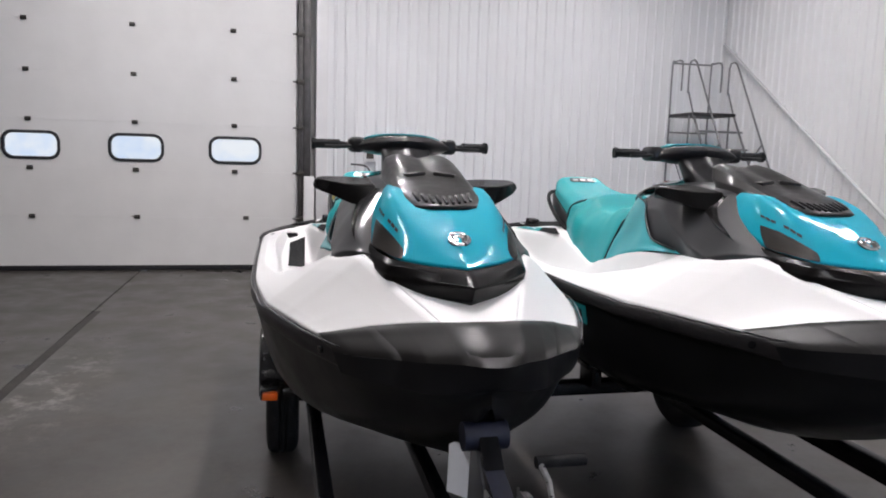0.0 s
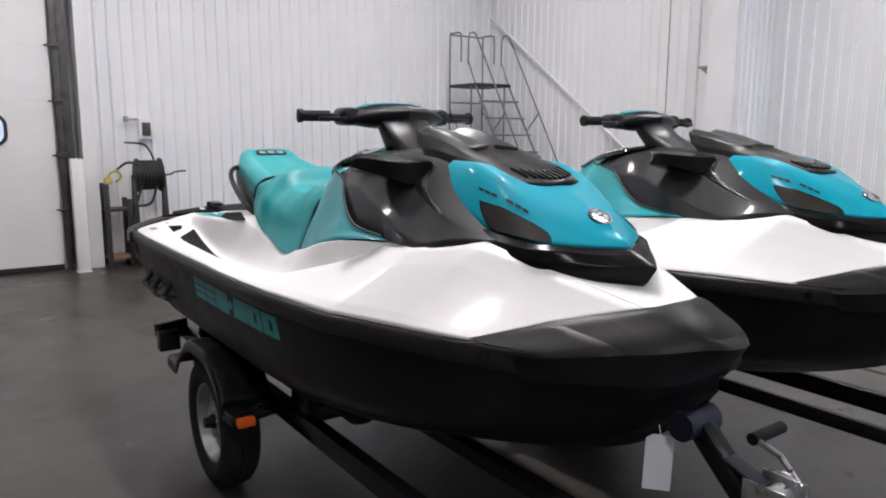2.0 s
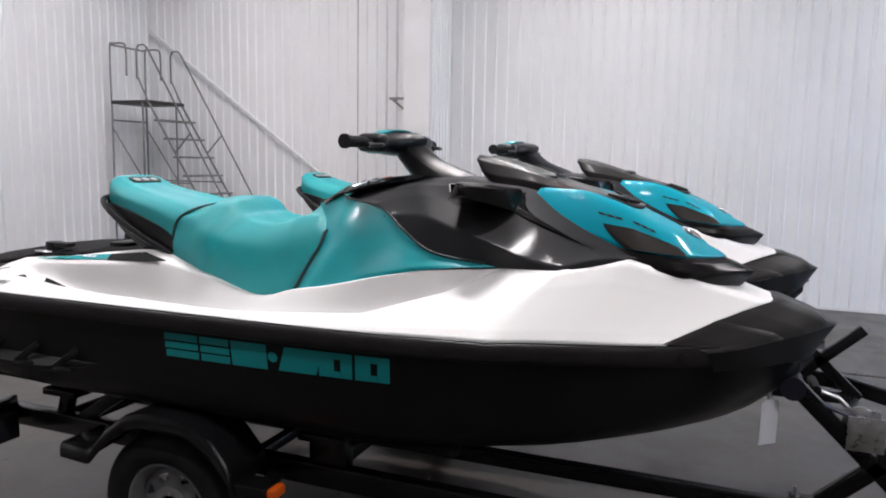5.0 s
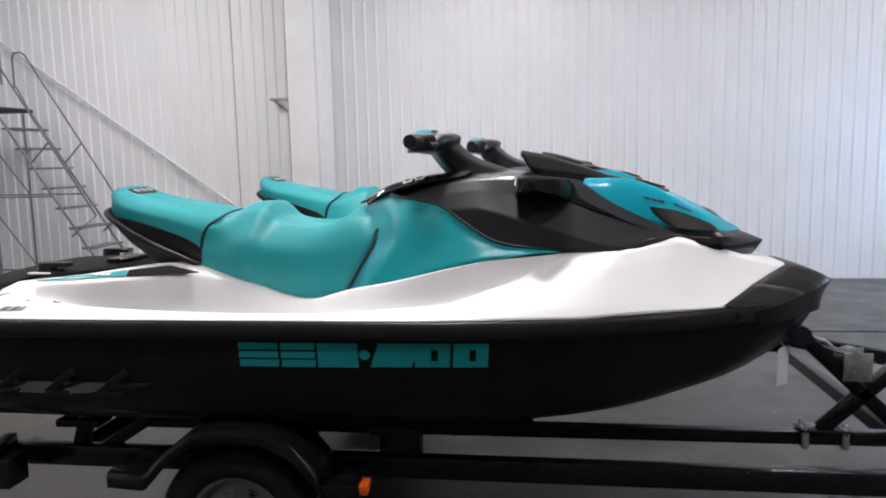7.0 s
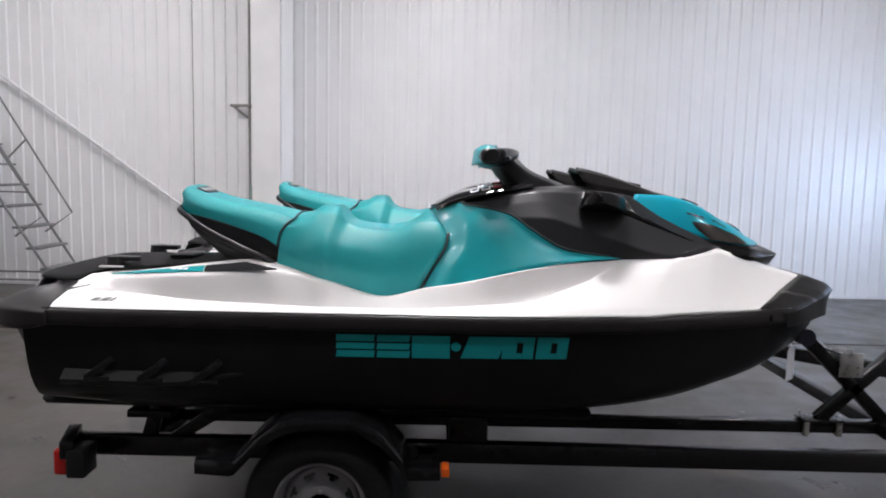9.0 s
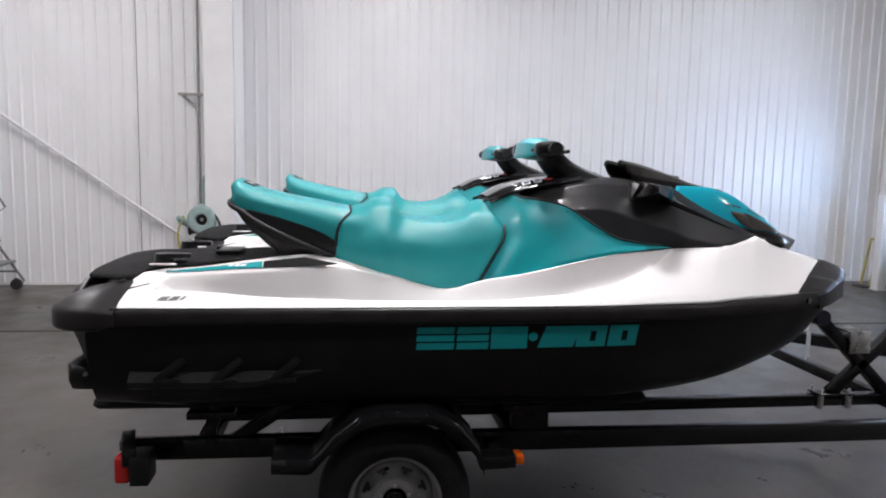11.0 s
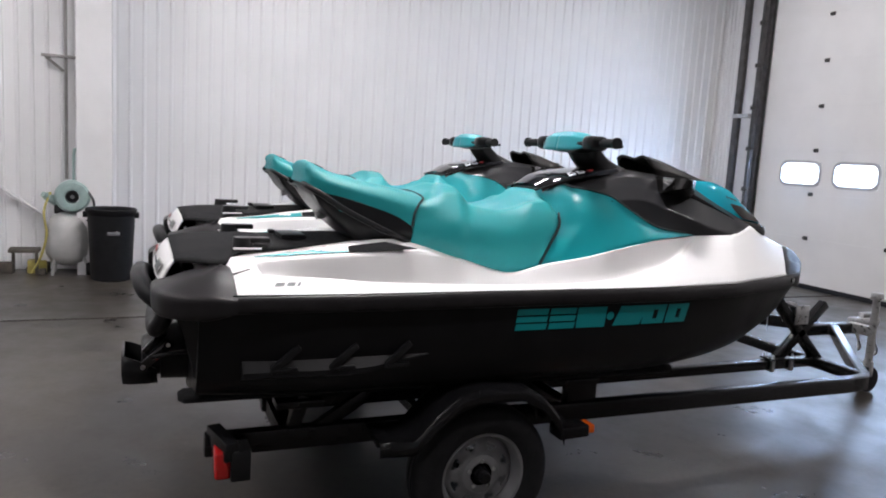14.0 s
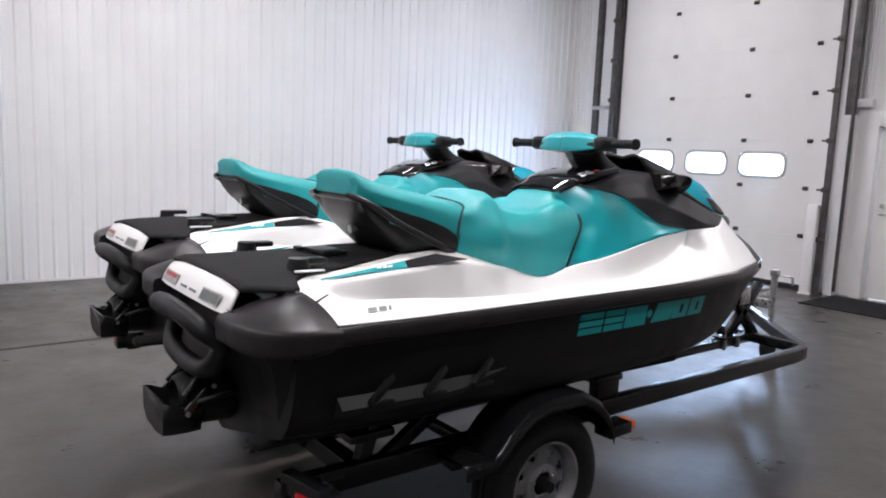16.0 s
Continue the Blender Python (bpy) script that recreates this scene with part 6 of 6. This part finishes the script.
    for s in (-1, 1):
        bm = bmesh.new()
        plate(bm, [(-.075, -.021), (.075, -.021), (.075, .021), (-.075, .021)], (s * .20, 5.0135, 1.057), (-1, 0.03 * s, 0), (0, -.48, .87), .0025)
        lab = P("stern_label", bm, M_LABEL, "grey warning label")
        bm = bmesh.new()
        plate(bm, [(-.062, .002), (.062, .002), (.062, .016), (-.062, .016)] if s > 0 else [(-.066, -.016), (.066, -.016), (.066, .016), (-.066, .016)], (s * .20, 5.0155, 1.0575), (-1, 0.03 * s, 0), (0, -.48, .87), .0025)
        part("label_face", bm, M_DECAL_RED if s > 0 else M_DECAL_GREY, lab, offset=SKI_OFF)
        bm = bmesh.new()
        plate(bm, [(-.03, -.004), (.03, -.004), (.03, .004), (-.03, .004)], (s * .045, 5.0165, 1.050), (-1, 0, 0), (0, -.5, .86), .004)
        P("stern_mark", bm, M_DECAL_GREY)
        # corner bumper: path round the corner and its profile
        path = [(.648, 4.785), (.640, 4.88), (.612, 4.955), (.55, 5.01), (.45, 5.03), (.33, 5.03)]
        lns = []
        for du, z in ((-.03, .945), (.006, .950), (.013, .968), (.013, 1.012), (.004, 1.028), (-.05, 1.052), (-.11, 1.073), (-.17, 1.086), (-.27, 1.097)):
            l = []
            for i, (u, y) in enumerate(path):
                a = Vector((path[min(i + 1, 5)][0] - path[max(i - 1, 0)][0], path[min(i + 1, 5)][1] - path[max(i - 1, 0)][1])).normalized()
                nx, ny = (1, 0) if i == 0 else (a.y, -a.x)
                d_ = max(du, (-.27, -.27, -.25, -.22, -.18, -.17)[i])
                l.append((u + nx * d_, y + ny * d_, z - (.010 if i == 0 and z > 1.02 else 0) - (.012 if i == 5 and z > 1.05 else 0) + (.02 if i == 0 and z < .96 else 0)))
            lns.append(l)
        P("corner_bumper", facets([lns[:5], lns[4:]], 24, 3, side=s, cap=True, round_off=.006), M_RAIL, "black rubber stern bumper", angle=50)
    bm = bmesh.new()
    rows = []
    for z, yy, u in ((.66, 4.89, .50), (.79, 4.92, .565), (.90, 4.95, .585), (.95, 4.975, .58), (1.04, 5.005, .40)):
        rows.append([(-u, yy - .06, z), (-u * .9, yy, z), (-u * .4, yy + .005, z), (u * .4, yy + .005, z), (u * .9, yy, z), (u, yy - .06, z)])
    grid(bm, rows)
    P("transom", bm, M_HULL, "black transom", angle=40)
    bm = bmesh.new()
    tube(bm, [(-.24, 4.99, .90), (-.22, 5.05, .96), (-.10, 5.075, .99), (.10, 5.075, .99), (.22, 5.05, .96), (.24, 4.99, .90), (.16, 5.02, .81), (-.16, 5.02, .81)], .033, 12, closed=True)
    P("boarding_step", bm, M_HULL, "black folded boarding step")
    bm = bmesh.new()
    rod(bm, (0, 4.86, .68), (0, 5.00, .68), .115, .108, seg=24)
    P("pump_housing", bm, M_HULL, "black jet pump housing")
    bm = bmesh.new()
    rows = []
    for yy, r in ((4.98, .090), (5.02, .088), (5.065, .072), (5.07, .060), (5.00, .052)):
        rows.append([(r * math.cos(a), yy, .675 + r * math.sin(a)) for a in np.linspace(0, 2 * math.pi, 25)[:-1]])
    grid(bm, rows, closed=True)
    P("jet_nozzle", bm, M_PLASTIC, "black steering nozzle")
    # reverse bucket: a scoop open above, on two swinging arms
    bm = bmesh.new()
    rows = []
    for yy, w_, zt in ((5.015, .118, .640), (5.06, .124, .668), (5.115, .120, .690), (5.135, .112, .695)):
        rows.append([(-w_, yy, zt), (-w_, yy, .625), (-w_ * .82, yy - .004, .585), (0, yy - .006, .572), (w_ * .82, yy - .004, .585), (w_, yy, .625), (w_, yy, zt)])
    vs = grid(bm, rows)
    bm.faces.new(vs[-1])
    thick(P("reverse_bucket", bm, M_PLASTIC, "black reverse bucket", angle=40), .012, 0)
    for s in (-1, 1):
        bm = bmesh.new()
        beam(bm, (s * .128, 5.07, .650), (s * .118, 4.965, .745), .014, .036, .004)
        beam(bm, (s * .095, 5.06, .70), (s * .080, 4.99, .775), .016, .030, .004)
        P("bucket_arm", bm, M_GLOSS, "gloss black bucket arm")
        for p in ((s * .122, 4.975, .735), (s * .132, 5.065, .655)):
            bm = bmesh.new()
            rod(bm, p, (p[0] + s * .012, p[1], p[2]), .008, seg=12)
            P("pivot_bolt", bm, M_GALV, "bright pivot bolt")
    for s in (-1, 1):
        P("steering_link", tube(bmesh.new(), [(s * .13, 5.03, .69), (s * .16, 4.98, .71), (s * .17, 4.90, .72)], .008, 8), M_PLASTIC)
    return craft


first = watercraft("jet_ski", (SKI_X[0], 3.3, 0.47), "teal, white and black jet ski on the trailer bunks")
copy_thing(first, pose(SKI_X[1], 3.3 - 0.10, 0.47))

# ---- things along the walls ----
def rolling_ladder():
    t = thing("rolling_ladder", (6.0, 9.0, FLOOR), "grey steel rolling warehouse ladder by the corner", "ladder")
    def P(n, bm, mat=M_LADDER, lab=""):
        return part(n, bm, mat, t, lab, offset=(6.0, 9.0, 0))
    xa, xb = 5.66, 6.30
    zp, yp0, yp1, zf = 2.29, 9.18, 9.84, 0.10
    for x in (xa, xb):
        bm = bmesh.new()
        tube(bm, [(x, yp1, zf), (x, yp1, zp)], .014, 8)
        tube(bm, [(x, yp0 + .12, zf), (x, yp0 + .12, zp)], .014, 8)
        P("upright", bm)
        bm = bmesh.new()
        tube(bm, [(x, yp0 + .02, zp), (x, 7.81, zf)], .016, 8)
        P("stringer", bm)
        bm = bmesh.new()
        tube(bm, [(x, yp1, zp), (x, yp1, 3.02), (x, yp1 - .07, 3.07), (x, yp1 - .22, 3.07), (x, yp1 - .28, 3.0), (x, yp1 - .28, zp + .35)], .013, 8, steps=3)
        P("platform_rail", bm)
        bm = bmesh.new()
        tube(bm, [(x, yp0 + .20, zp + .3), (x, yp0 + .20, 2.96), (x, yp0 + .17, 3.03), (x, yp0 + .08, 3.04), (x, yp0 + .02, 3.0), (x, 7.98, .98), (x, 8.32, .73), (x, 8.24, .78)], .013, 8, smooth=False)
        P("hand_rail", bm)
        P("rail_strut", tube(bmesh.new(), [(x, 8.77, 1.62), (x, 8.52, 1.87)], .012, 8))
        P("rail_strut", tube(bmesh.new(), [(x, yp0 + .02, zp), (x, yp0 + .18, zp + .32)], .012, 8))
        bm = bmesh.new()
        tube(bm, [(x, yp1, 1.95), (x, yp0 + .12, 1.22)], .010, 8)
        tube(bm, [(x, yp1, 1.02), (x, yp0 + .12, .28)], .010, 8)
        tube(bm, [(x, yp1, .22), (x, 7.90, .22)], .012, 8)
        tube(bm, [(x, yp1, 1.22), (x, 8.52, 1.22)], .010, 8)
        P("side_brace", bm)
    for z in (.22, 1.22, 2.05):
        bm = bmesh.new()
        tube(bm, [(xa, yp1, z), (xb, yp1, z)], .012, 8)
        P("back_bar", bm)
    bm = bmesh.new()
    tube(bm, [(xa, yp1, 3.06), (xb, yp1, 3.06)], .013, 8)
    P("back_bar", bm)
    bm = new_box((xa - .01, yp0 - .02, zp - .02), (xb + .01, yp1 + .01, zp + .025), .006)
    P("platform", bm, M_STEEL, "dark grating platform")
    n = 8
    for k in range(n):
        f = (k + 1) / (n + 1)
        y, z = yp0 - f * (yp0 - 7.81), zp - f * (zp - zf)
        P("step", new_box((xa, y - .07, z - .015), (xb, y + .09, z + .012), .004))
    for x in (xa, xb):
        for y in (yp1, 7.90):
            bm = bmesh.new()
            rod(bm, (x - .02, y, .065), (x + .02, y, .065), .065, seg=20)
            beam(bm, (x, y, .14), (x, y, .05), .045, .03, .003)
            P("caster", bm, M_STEEL, "black caster wheel")


rolling_ladder()


def wall_pipe():
    t = thing("sloping_wall_pipe", (EAST1 - .06, 8.0, 2.0), "white sloping pipe on wall brackets", "pipe")
    off = (EAST1 - .06, 8.0, 2.0)
    x = EAST1 - .07
    bm = bmesh.new()
    tube(bm, [(x, 10.0, 3.38), (x, 6.08, .60)], .021, 12)
    part("pipe", bm, M_PIPE, t, offset=off)
    for f in (.05, .35, .65, .93):
        y, z = 10.0 + (6.08 - 10.0) * f, 3.38 + (.60 - 3.38) * f
        bm = bmesh.new()
        box(bm, (x - .01, y - .03, z - .045), (EAST1 + .02, y + .03, z - .02), .003)
        part("pipe_bracket", bm, M_PIPE, t, offset=off)


wall_pipe()


def air_line():
    t = thing("air_line", (EAST1 - .05, 5.85, 2.3), "thin metal air line with a wall bracket", "air line")
    off = (EAST1 - .05, 5.85, 2.3)
    x = EAST1 - .06
    for y, z0, z1, r in ((5.835, 1.0, ROOM_H, .016), (5.68, 1.3, ROOM_H, .007)):
        bm = bmesh.new()
        tube(bm, [(x, y, z0), (x, y, z1)], r, 10)
        part("pipe", bm, M_COPPER, t, offset=off)
    for y in (6.56,):
        bm = bmesh.new()
        rod(bm, (x + .03, y, .0 + .06), (x + .03, y, ROOM_H), .006, seg=8)
        part("cable", bm, M_COPPER, t, offset=off)
    bm = bmesh.new()
    beam(bm, (x - .02, 6.07, 2.335), (x - .02, 5.64, 2.335), .04, .032, .003)
    beam(bm, (x - .01, 6.03, 2.32), (x + .04, 5.86, 2.18), .02, .03, .003)
    beam(bm, (x - .05, 6.0, 2.325), (x + .05, 6.0, 2.325), .03, .03, .003)
    beam(bm, (x - .05, 5.835, 2.325), (x + .05, 5.835, 2.325), .03, .03, .003)
    part("bracket", bm, M_COPPER, t, offset=off)
    bm = bmesh.new()
    tube(bm, [(x - .02, 5.68, 2.32), (x - .03, 5.66, 2.2), (x - .02, 5.69, 2.05), (x - .02, 5.68, 1.4)], .006, 8)
    part("drop_hose", bm, M_HOSE, t, offset=off)


air_line()


def compressor():
    cx, cy = 6.34, 5.80
    t = thing("air_compressor", (cx, cy, FLOOR), "upright grey air compressor with pale green motor cover", "compressor")
    off = (cx, cy, 0)
    bm = bmesh.new()
    prof = [(0.0, .10), (.10, .11), (.18, .15), (.225, .23), (.238, .36), (.225, .52), (.17, .63), (.08, .68), (0, .69)]
    rows = []
    for k in range(33):
        a = 2 * math.pi * k / 32
        rows.append([(cx + r * math.cos(a), cy + r * math.sin(a), z) for r, z in prof])
    grid(bm, rows)
    bmesh.ops.remove_doubles(bm, verts=bm.verts, dist=.0005)
    part("tank", bm, M_TANK, t, offset=off)
    # round shroud that looks into the room, with a dark fan opening
    bm = bmesh.new()
    prof = [(.13, .02), (.13, .12), (.10, .165), (-.06, .182), (-.12, .175), (-.150, .150), (-.158, .100), (-.150, .072), (-.10, .068), (-.10, .0)]
    sy, sz = cy - .05, .86
    rows = []
    for k in range(33):
        a = 2 * math.pi * k / 32
        rows.append([(cx + px, sy + pr * math.cos(a), sz + pr * math.sin(a)) for px, pr in prof])
    grid(bm, rows)
    bmesh.ops.remove_doubles(bm, verts=bm.verts, dist=.0005)
    part("motor_cover", bm, M_PUMP, t, "pale green round motor cover", offset=off)
    bm = bmesh.new()
    rod(bm, (cx - .095, sy, sz), (cx - .135, sy, sz), .066, .060, seg=24)
    fan = part("fan_guard", bm, M_PLASTIC, t, "dark round fan grille", offset=off)
    bm = bmesh.new()
    rod(bm, (cx - .130, sy, sz), (cx - .150, sy, sz), .022, .018, seg=14)
    part("fan_hub", bm, M_GALV, fan, offset=off)
    bm = bmesh.new()
    rod(bm, (cx - .02, cy + .12, .80), (cx - .10, cy + .20, .86), .05, .045, seg=18)
    rod(bm, (cx - .10, cy + .20, .86), (cx - .13, cy + .23, .88), .035, .03, seg=18)
    part("air_filter", bm, M_PUMP, t, "pale green air filter pot", offset=off)
    part("pump_block", new_box((cx - .02, cy - .14, .66), (cx + .14, cy + .14, .78), .02), M_STEEL, t, offset=off)
    bm = bmesh.new()
    tube(bm, [(cx - .12, cy - .20, .92), (cx - .14, cy - .26, .80), (cx - .12, cy - .22, .62), (cx - .10, cy - .16, .66), (cx - .10, cy - .20, 1.05), (cx - .08, cy - .16, 1.10)], .014, 8)
    part("power_cable", bm, M_HOSE, t, "black looped cable", offset=off)
    bm = bmesh.new()
    tube(bm, [(cx - .05, cy - .06, .95), (cx - .05, cy - .06, 1.33), (cx - .05, cy - .10, 1.37), (cx - .05, cy - .19, 1.37), (cx - .05, cy - .23, 1.33), (cx - .05, cy - .23, .95)], .016, 8, steps=3)
    part("handle", bm, M_PUMP, t, "pale green tube handle", offset=off)
    for dx in (-.12, .12):
        bm = bmesh.new()
        rod(bm, (cx + dx, cy - .18, .07), (cx + dx, cy - .23, .07), .07, seg=20)
        part("wheel", bm, M_TYRE, t, offset=off)
        for ya, yb, zb in ((.12, .15, .0), (-.14, -.20, .08)):
            part("foot", beam(bmesh.new(), (cx + dx, cy + ya, .24), (cx + dx, cy + yb, zb), .04, .03, .003), M_TANK, t, offset=off)
    bm = bmesh.new()
    tube(bm, [(cx - .10, cy + .16, .90), (cx - .16, cy + .22, .70), (cx - .14, cy + .20, .45), (cx - .12, cy + .26, .2), (cx - .15, cy + .35, .03)], .012, 8)
    part("air_hose", bm, M_YELLOW, t, "faded yellow air hose", offset=off)


compressor()


def trash_can():
    cx, cy = 5.98, 5.36
    t = thing("trash_can", (cx, cy, FLOOR), "black round plastic trash can by the wall pillar", "trash can")
    prof = [(0, .03), (.19, .03), (.195, .0), (.205, .01), (.215, .25), (.235, .70), (.25, .72), (.255, .76), (.245, .77), (.228, .75), (.20, .06), (0, .06)]
    bm = bmesh.new()
    rows = []
    for k in range(37):
        a = 2 * math.pi * k / 36
        rows.append([(r * math.cos(a), r * math.sin(a), z) for r, z in prof])
    grid(bm, rows)
    bmesh.ops.remove_doubles(bm, verts=bm.verts, dist=.0005)
    part("bin_body", bm, M_BIN, t, angle=30)
    for s in (-1, 1):
        bm = bmesh.new()
        beam(bm, (-.06 , s * .25, .70), (.06, s * .25, .70), .05, .06, .012)
        part("handle", bm, M_BIN, t)
    bm = bmesh.new()
    rows = []
    for k in range(7):
        a = radians(180 + 22 - k * 5)
        rows.append([(-.232 * -math.cos(a) , .232 * math.sin(a), z) for z in (.50, .535)])
    grid(bm, rows)
    thick(part("label_bar", bm, M_RIM, t, "pale lettering bar"), .006, 0)


trash_can()


def scrap_pile():
    t = thing("small_clutter", (6.35, 6.25, FLOOR), "low pile of small tools and yellow parts on the floor", "clutter")
    random.seed(5)
    for k in range(9):
        bm = bmesh.new()
        x, y = random.uniform(-.12, .12), random.uniform(-.20, .28)
        w_, d_, h_ = random.uniform(.05, .12), random.uniform(.05, .14), random.uniform(.04, .15)
        box(bm, (x - w_ / 2, y - d_ / 2, 0), (x + w_ / 2, y + d_ / 2, h_), .012)
        part("tool_block", bm, (M_CLUTTER, M_CLUTTER, M_STEEL, M_YELLOW)[k % 4], t)
    bm = new_box((-.10, -.17, .24), (.10, .12, .28), .004)
    box(bm, (-.09, -.16, 0), (-.06, -.13, .24))
    box(bm, (.06, .08, 0), (.09, .11, .24))
    part("stand", bm, M_CLUTTER, t)


scrap_pile()


def hose_reel():
    t = thing("hose_reel", (1.15, 9.75, FLOOR), "black hose reel on a dark steel stand", "hose reel")
    off = (1.15, 9.75, 0)
    for x in (1.02, 1.28):
        bm = bmesh.new()
        rod(bm, (x - .008, 9.75, 1.07), (x + .008, 9.75, 1.07), .20, seg=28)
        part("flange", bm, M_HOSE, t, offset=off)
    bm = bmesh.new()
    pts = []
    for i in range(7 * 12):
        a = 2 * math.pi * i / 12
        pts.append((1.04 + .034 * i / 12, 9.75 + .16 * math.cos(a), 1.07 + .16 * math.sin(a)))
    tube(bm, pts, .018, 7, steps=2)
    part("hose", bm, M_HOSE, t, "black hose wound on the drum", offset=off)
    part("drum", rod(bmesh.new(), (1.03, 9.75, 1.07), (1.27, 9.75, 1.07), .145, seg=24), M_HOSE, t, offset=off)
    for x in (.98, 1.32):
        bm = bmesh.new()
        beam(bm, (x, 9.75, 1.07), (x, 9.85, .0), .05, .04, .004)
        beam(bm, (x, 9.75, 1.07), (x, 9.62, .0), .05, .04, .004)
        part("stand_leg", bm, M_STEEL, t, offset=off)
    bm = bmesh.new()
    tube(bm, [(1.30, 9.75, 1.07), (1.40, 9.75, 1.07), (1.45, 9.73, 1.10), (1.58, 9.73, 1.11)], .011, 8)
    part("crank", bm, M_STEEL, t, offset=off)
    bm = bmesh.new()
    tube(bm, [(1.05, 9.60, 1.0), (.95, 9.58, .7), (.88, 9.56, .35), (.93, 9.55, .10), (1.05, 9.52, .03)], .015, 8)
    tube(bm, [(1.2, 9.6, .95), (1.12, 9.58, .75), (.95, 9.58, .72)], .015, 8)
    tube(bm, [(1.02, 9.62, 1.2), (.90, 9.70, 1.22), (.78, 9.75, 1.12)], .014, 8)
    tube(bm, [(1.22, 9.75, 1.25), (1.15, 9.85, 1.42), (.95, 9.98, 1.45)], .012, 8)
    part("loose_hose", bm, M_HOSE, t, offset=off)


hose_reel()


def bench():
    t = thing("tool_stand", (.78, 9.80, FLOOR), "narrow dark steel stand with yellow fittings", "stand")
    off = (.78, 9.80, 0)
    for x in (.66, .90):
        for y in (9.68, 9.94):
            part("leg", new_box((x - .025, y - .025, 0), (x + .025, y + .025, .98 if x < .7 else .80), .004), M_STEEL, t, offset=off)
    part("shelf", new_box((.64, 9.66, .66), (.92, 9.96, .69), .004), M_STEEL, t, offset=off)
    part("shelf", new_box((.64, 9.66, .10), (1.6, 9.96, .13), .004), M_WOOD, t, "worn timber floor shelf", offset=off)
    bm = bmesh.new()
    tube(bm, [(.66, 9.68, .99), (.70, 9.66, 1.10), (.78, 9.68, 1.13), (.83, 9.70, 1.06), (.76, 9.66, 1.0)], .016, 8)
    box(bm, (.64, 9.62, .98), (.72, 9.70, 1.06), .012)
    part("fitting", bm, M_YELLOW, t, "yellow hose fitting", offset=off)


bench()

t = thing("control_box", (1.21, ROOM_N, 1.58), "small grey wall control box with dark face", "control box")
part("case", new_box((-.08, -.09, -.12), (.08, .03, .12), .008), M_TRIM, t)
part("face", new_box((-.05, -.10, -.08), (.05, -.088, .08), .004), M_CLUTTER, t, "dark red control face")
bm = bmesh.new()
tube(bm, [(-.08, -.03, .12), (-.22, -.03, .12)], .012, 8)
rod(bm, (-.22, -.05, .09), (-.22, -.05, .15), .03, seg=12)
part("pipe_arm", bm, M_COPPER, t)

t = thing("light_switch", (.56, ROOM_N, 2.43), "small white switch box on the door jamb", "switch box")
part("case", new_box((-.06, -.10, -.055), (.06, .0, .055), .006), M_TRIM, t)
bm = bmesh.new()
rod(bm, (0, -.04, -.055), (0, -.04, -1.15), .008, seg=8)
part("conduit", bm, M_TRIM, t)
bm = bmesh.new()
box(bm, (-.035, -.07, -1.27), (.035, -.01, -1.15), .01)
part("pull_grip", bm, M_PLASTIC, t, "black pull switch")
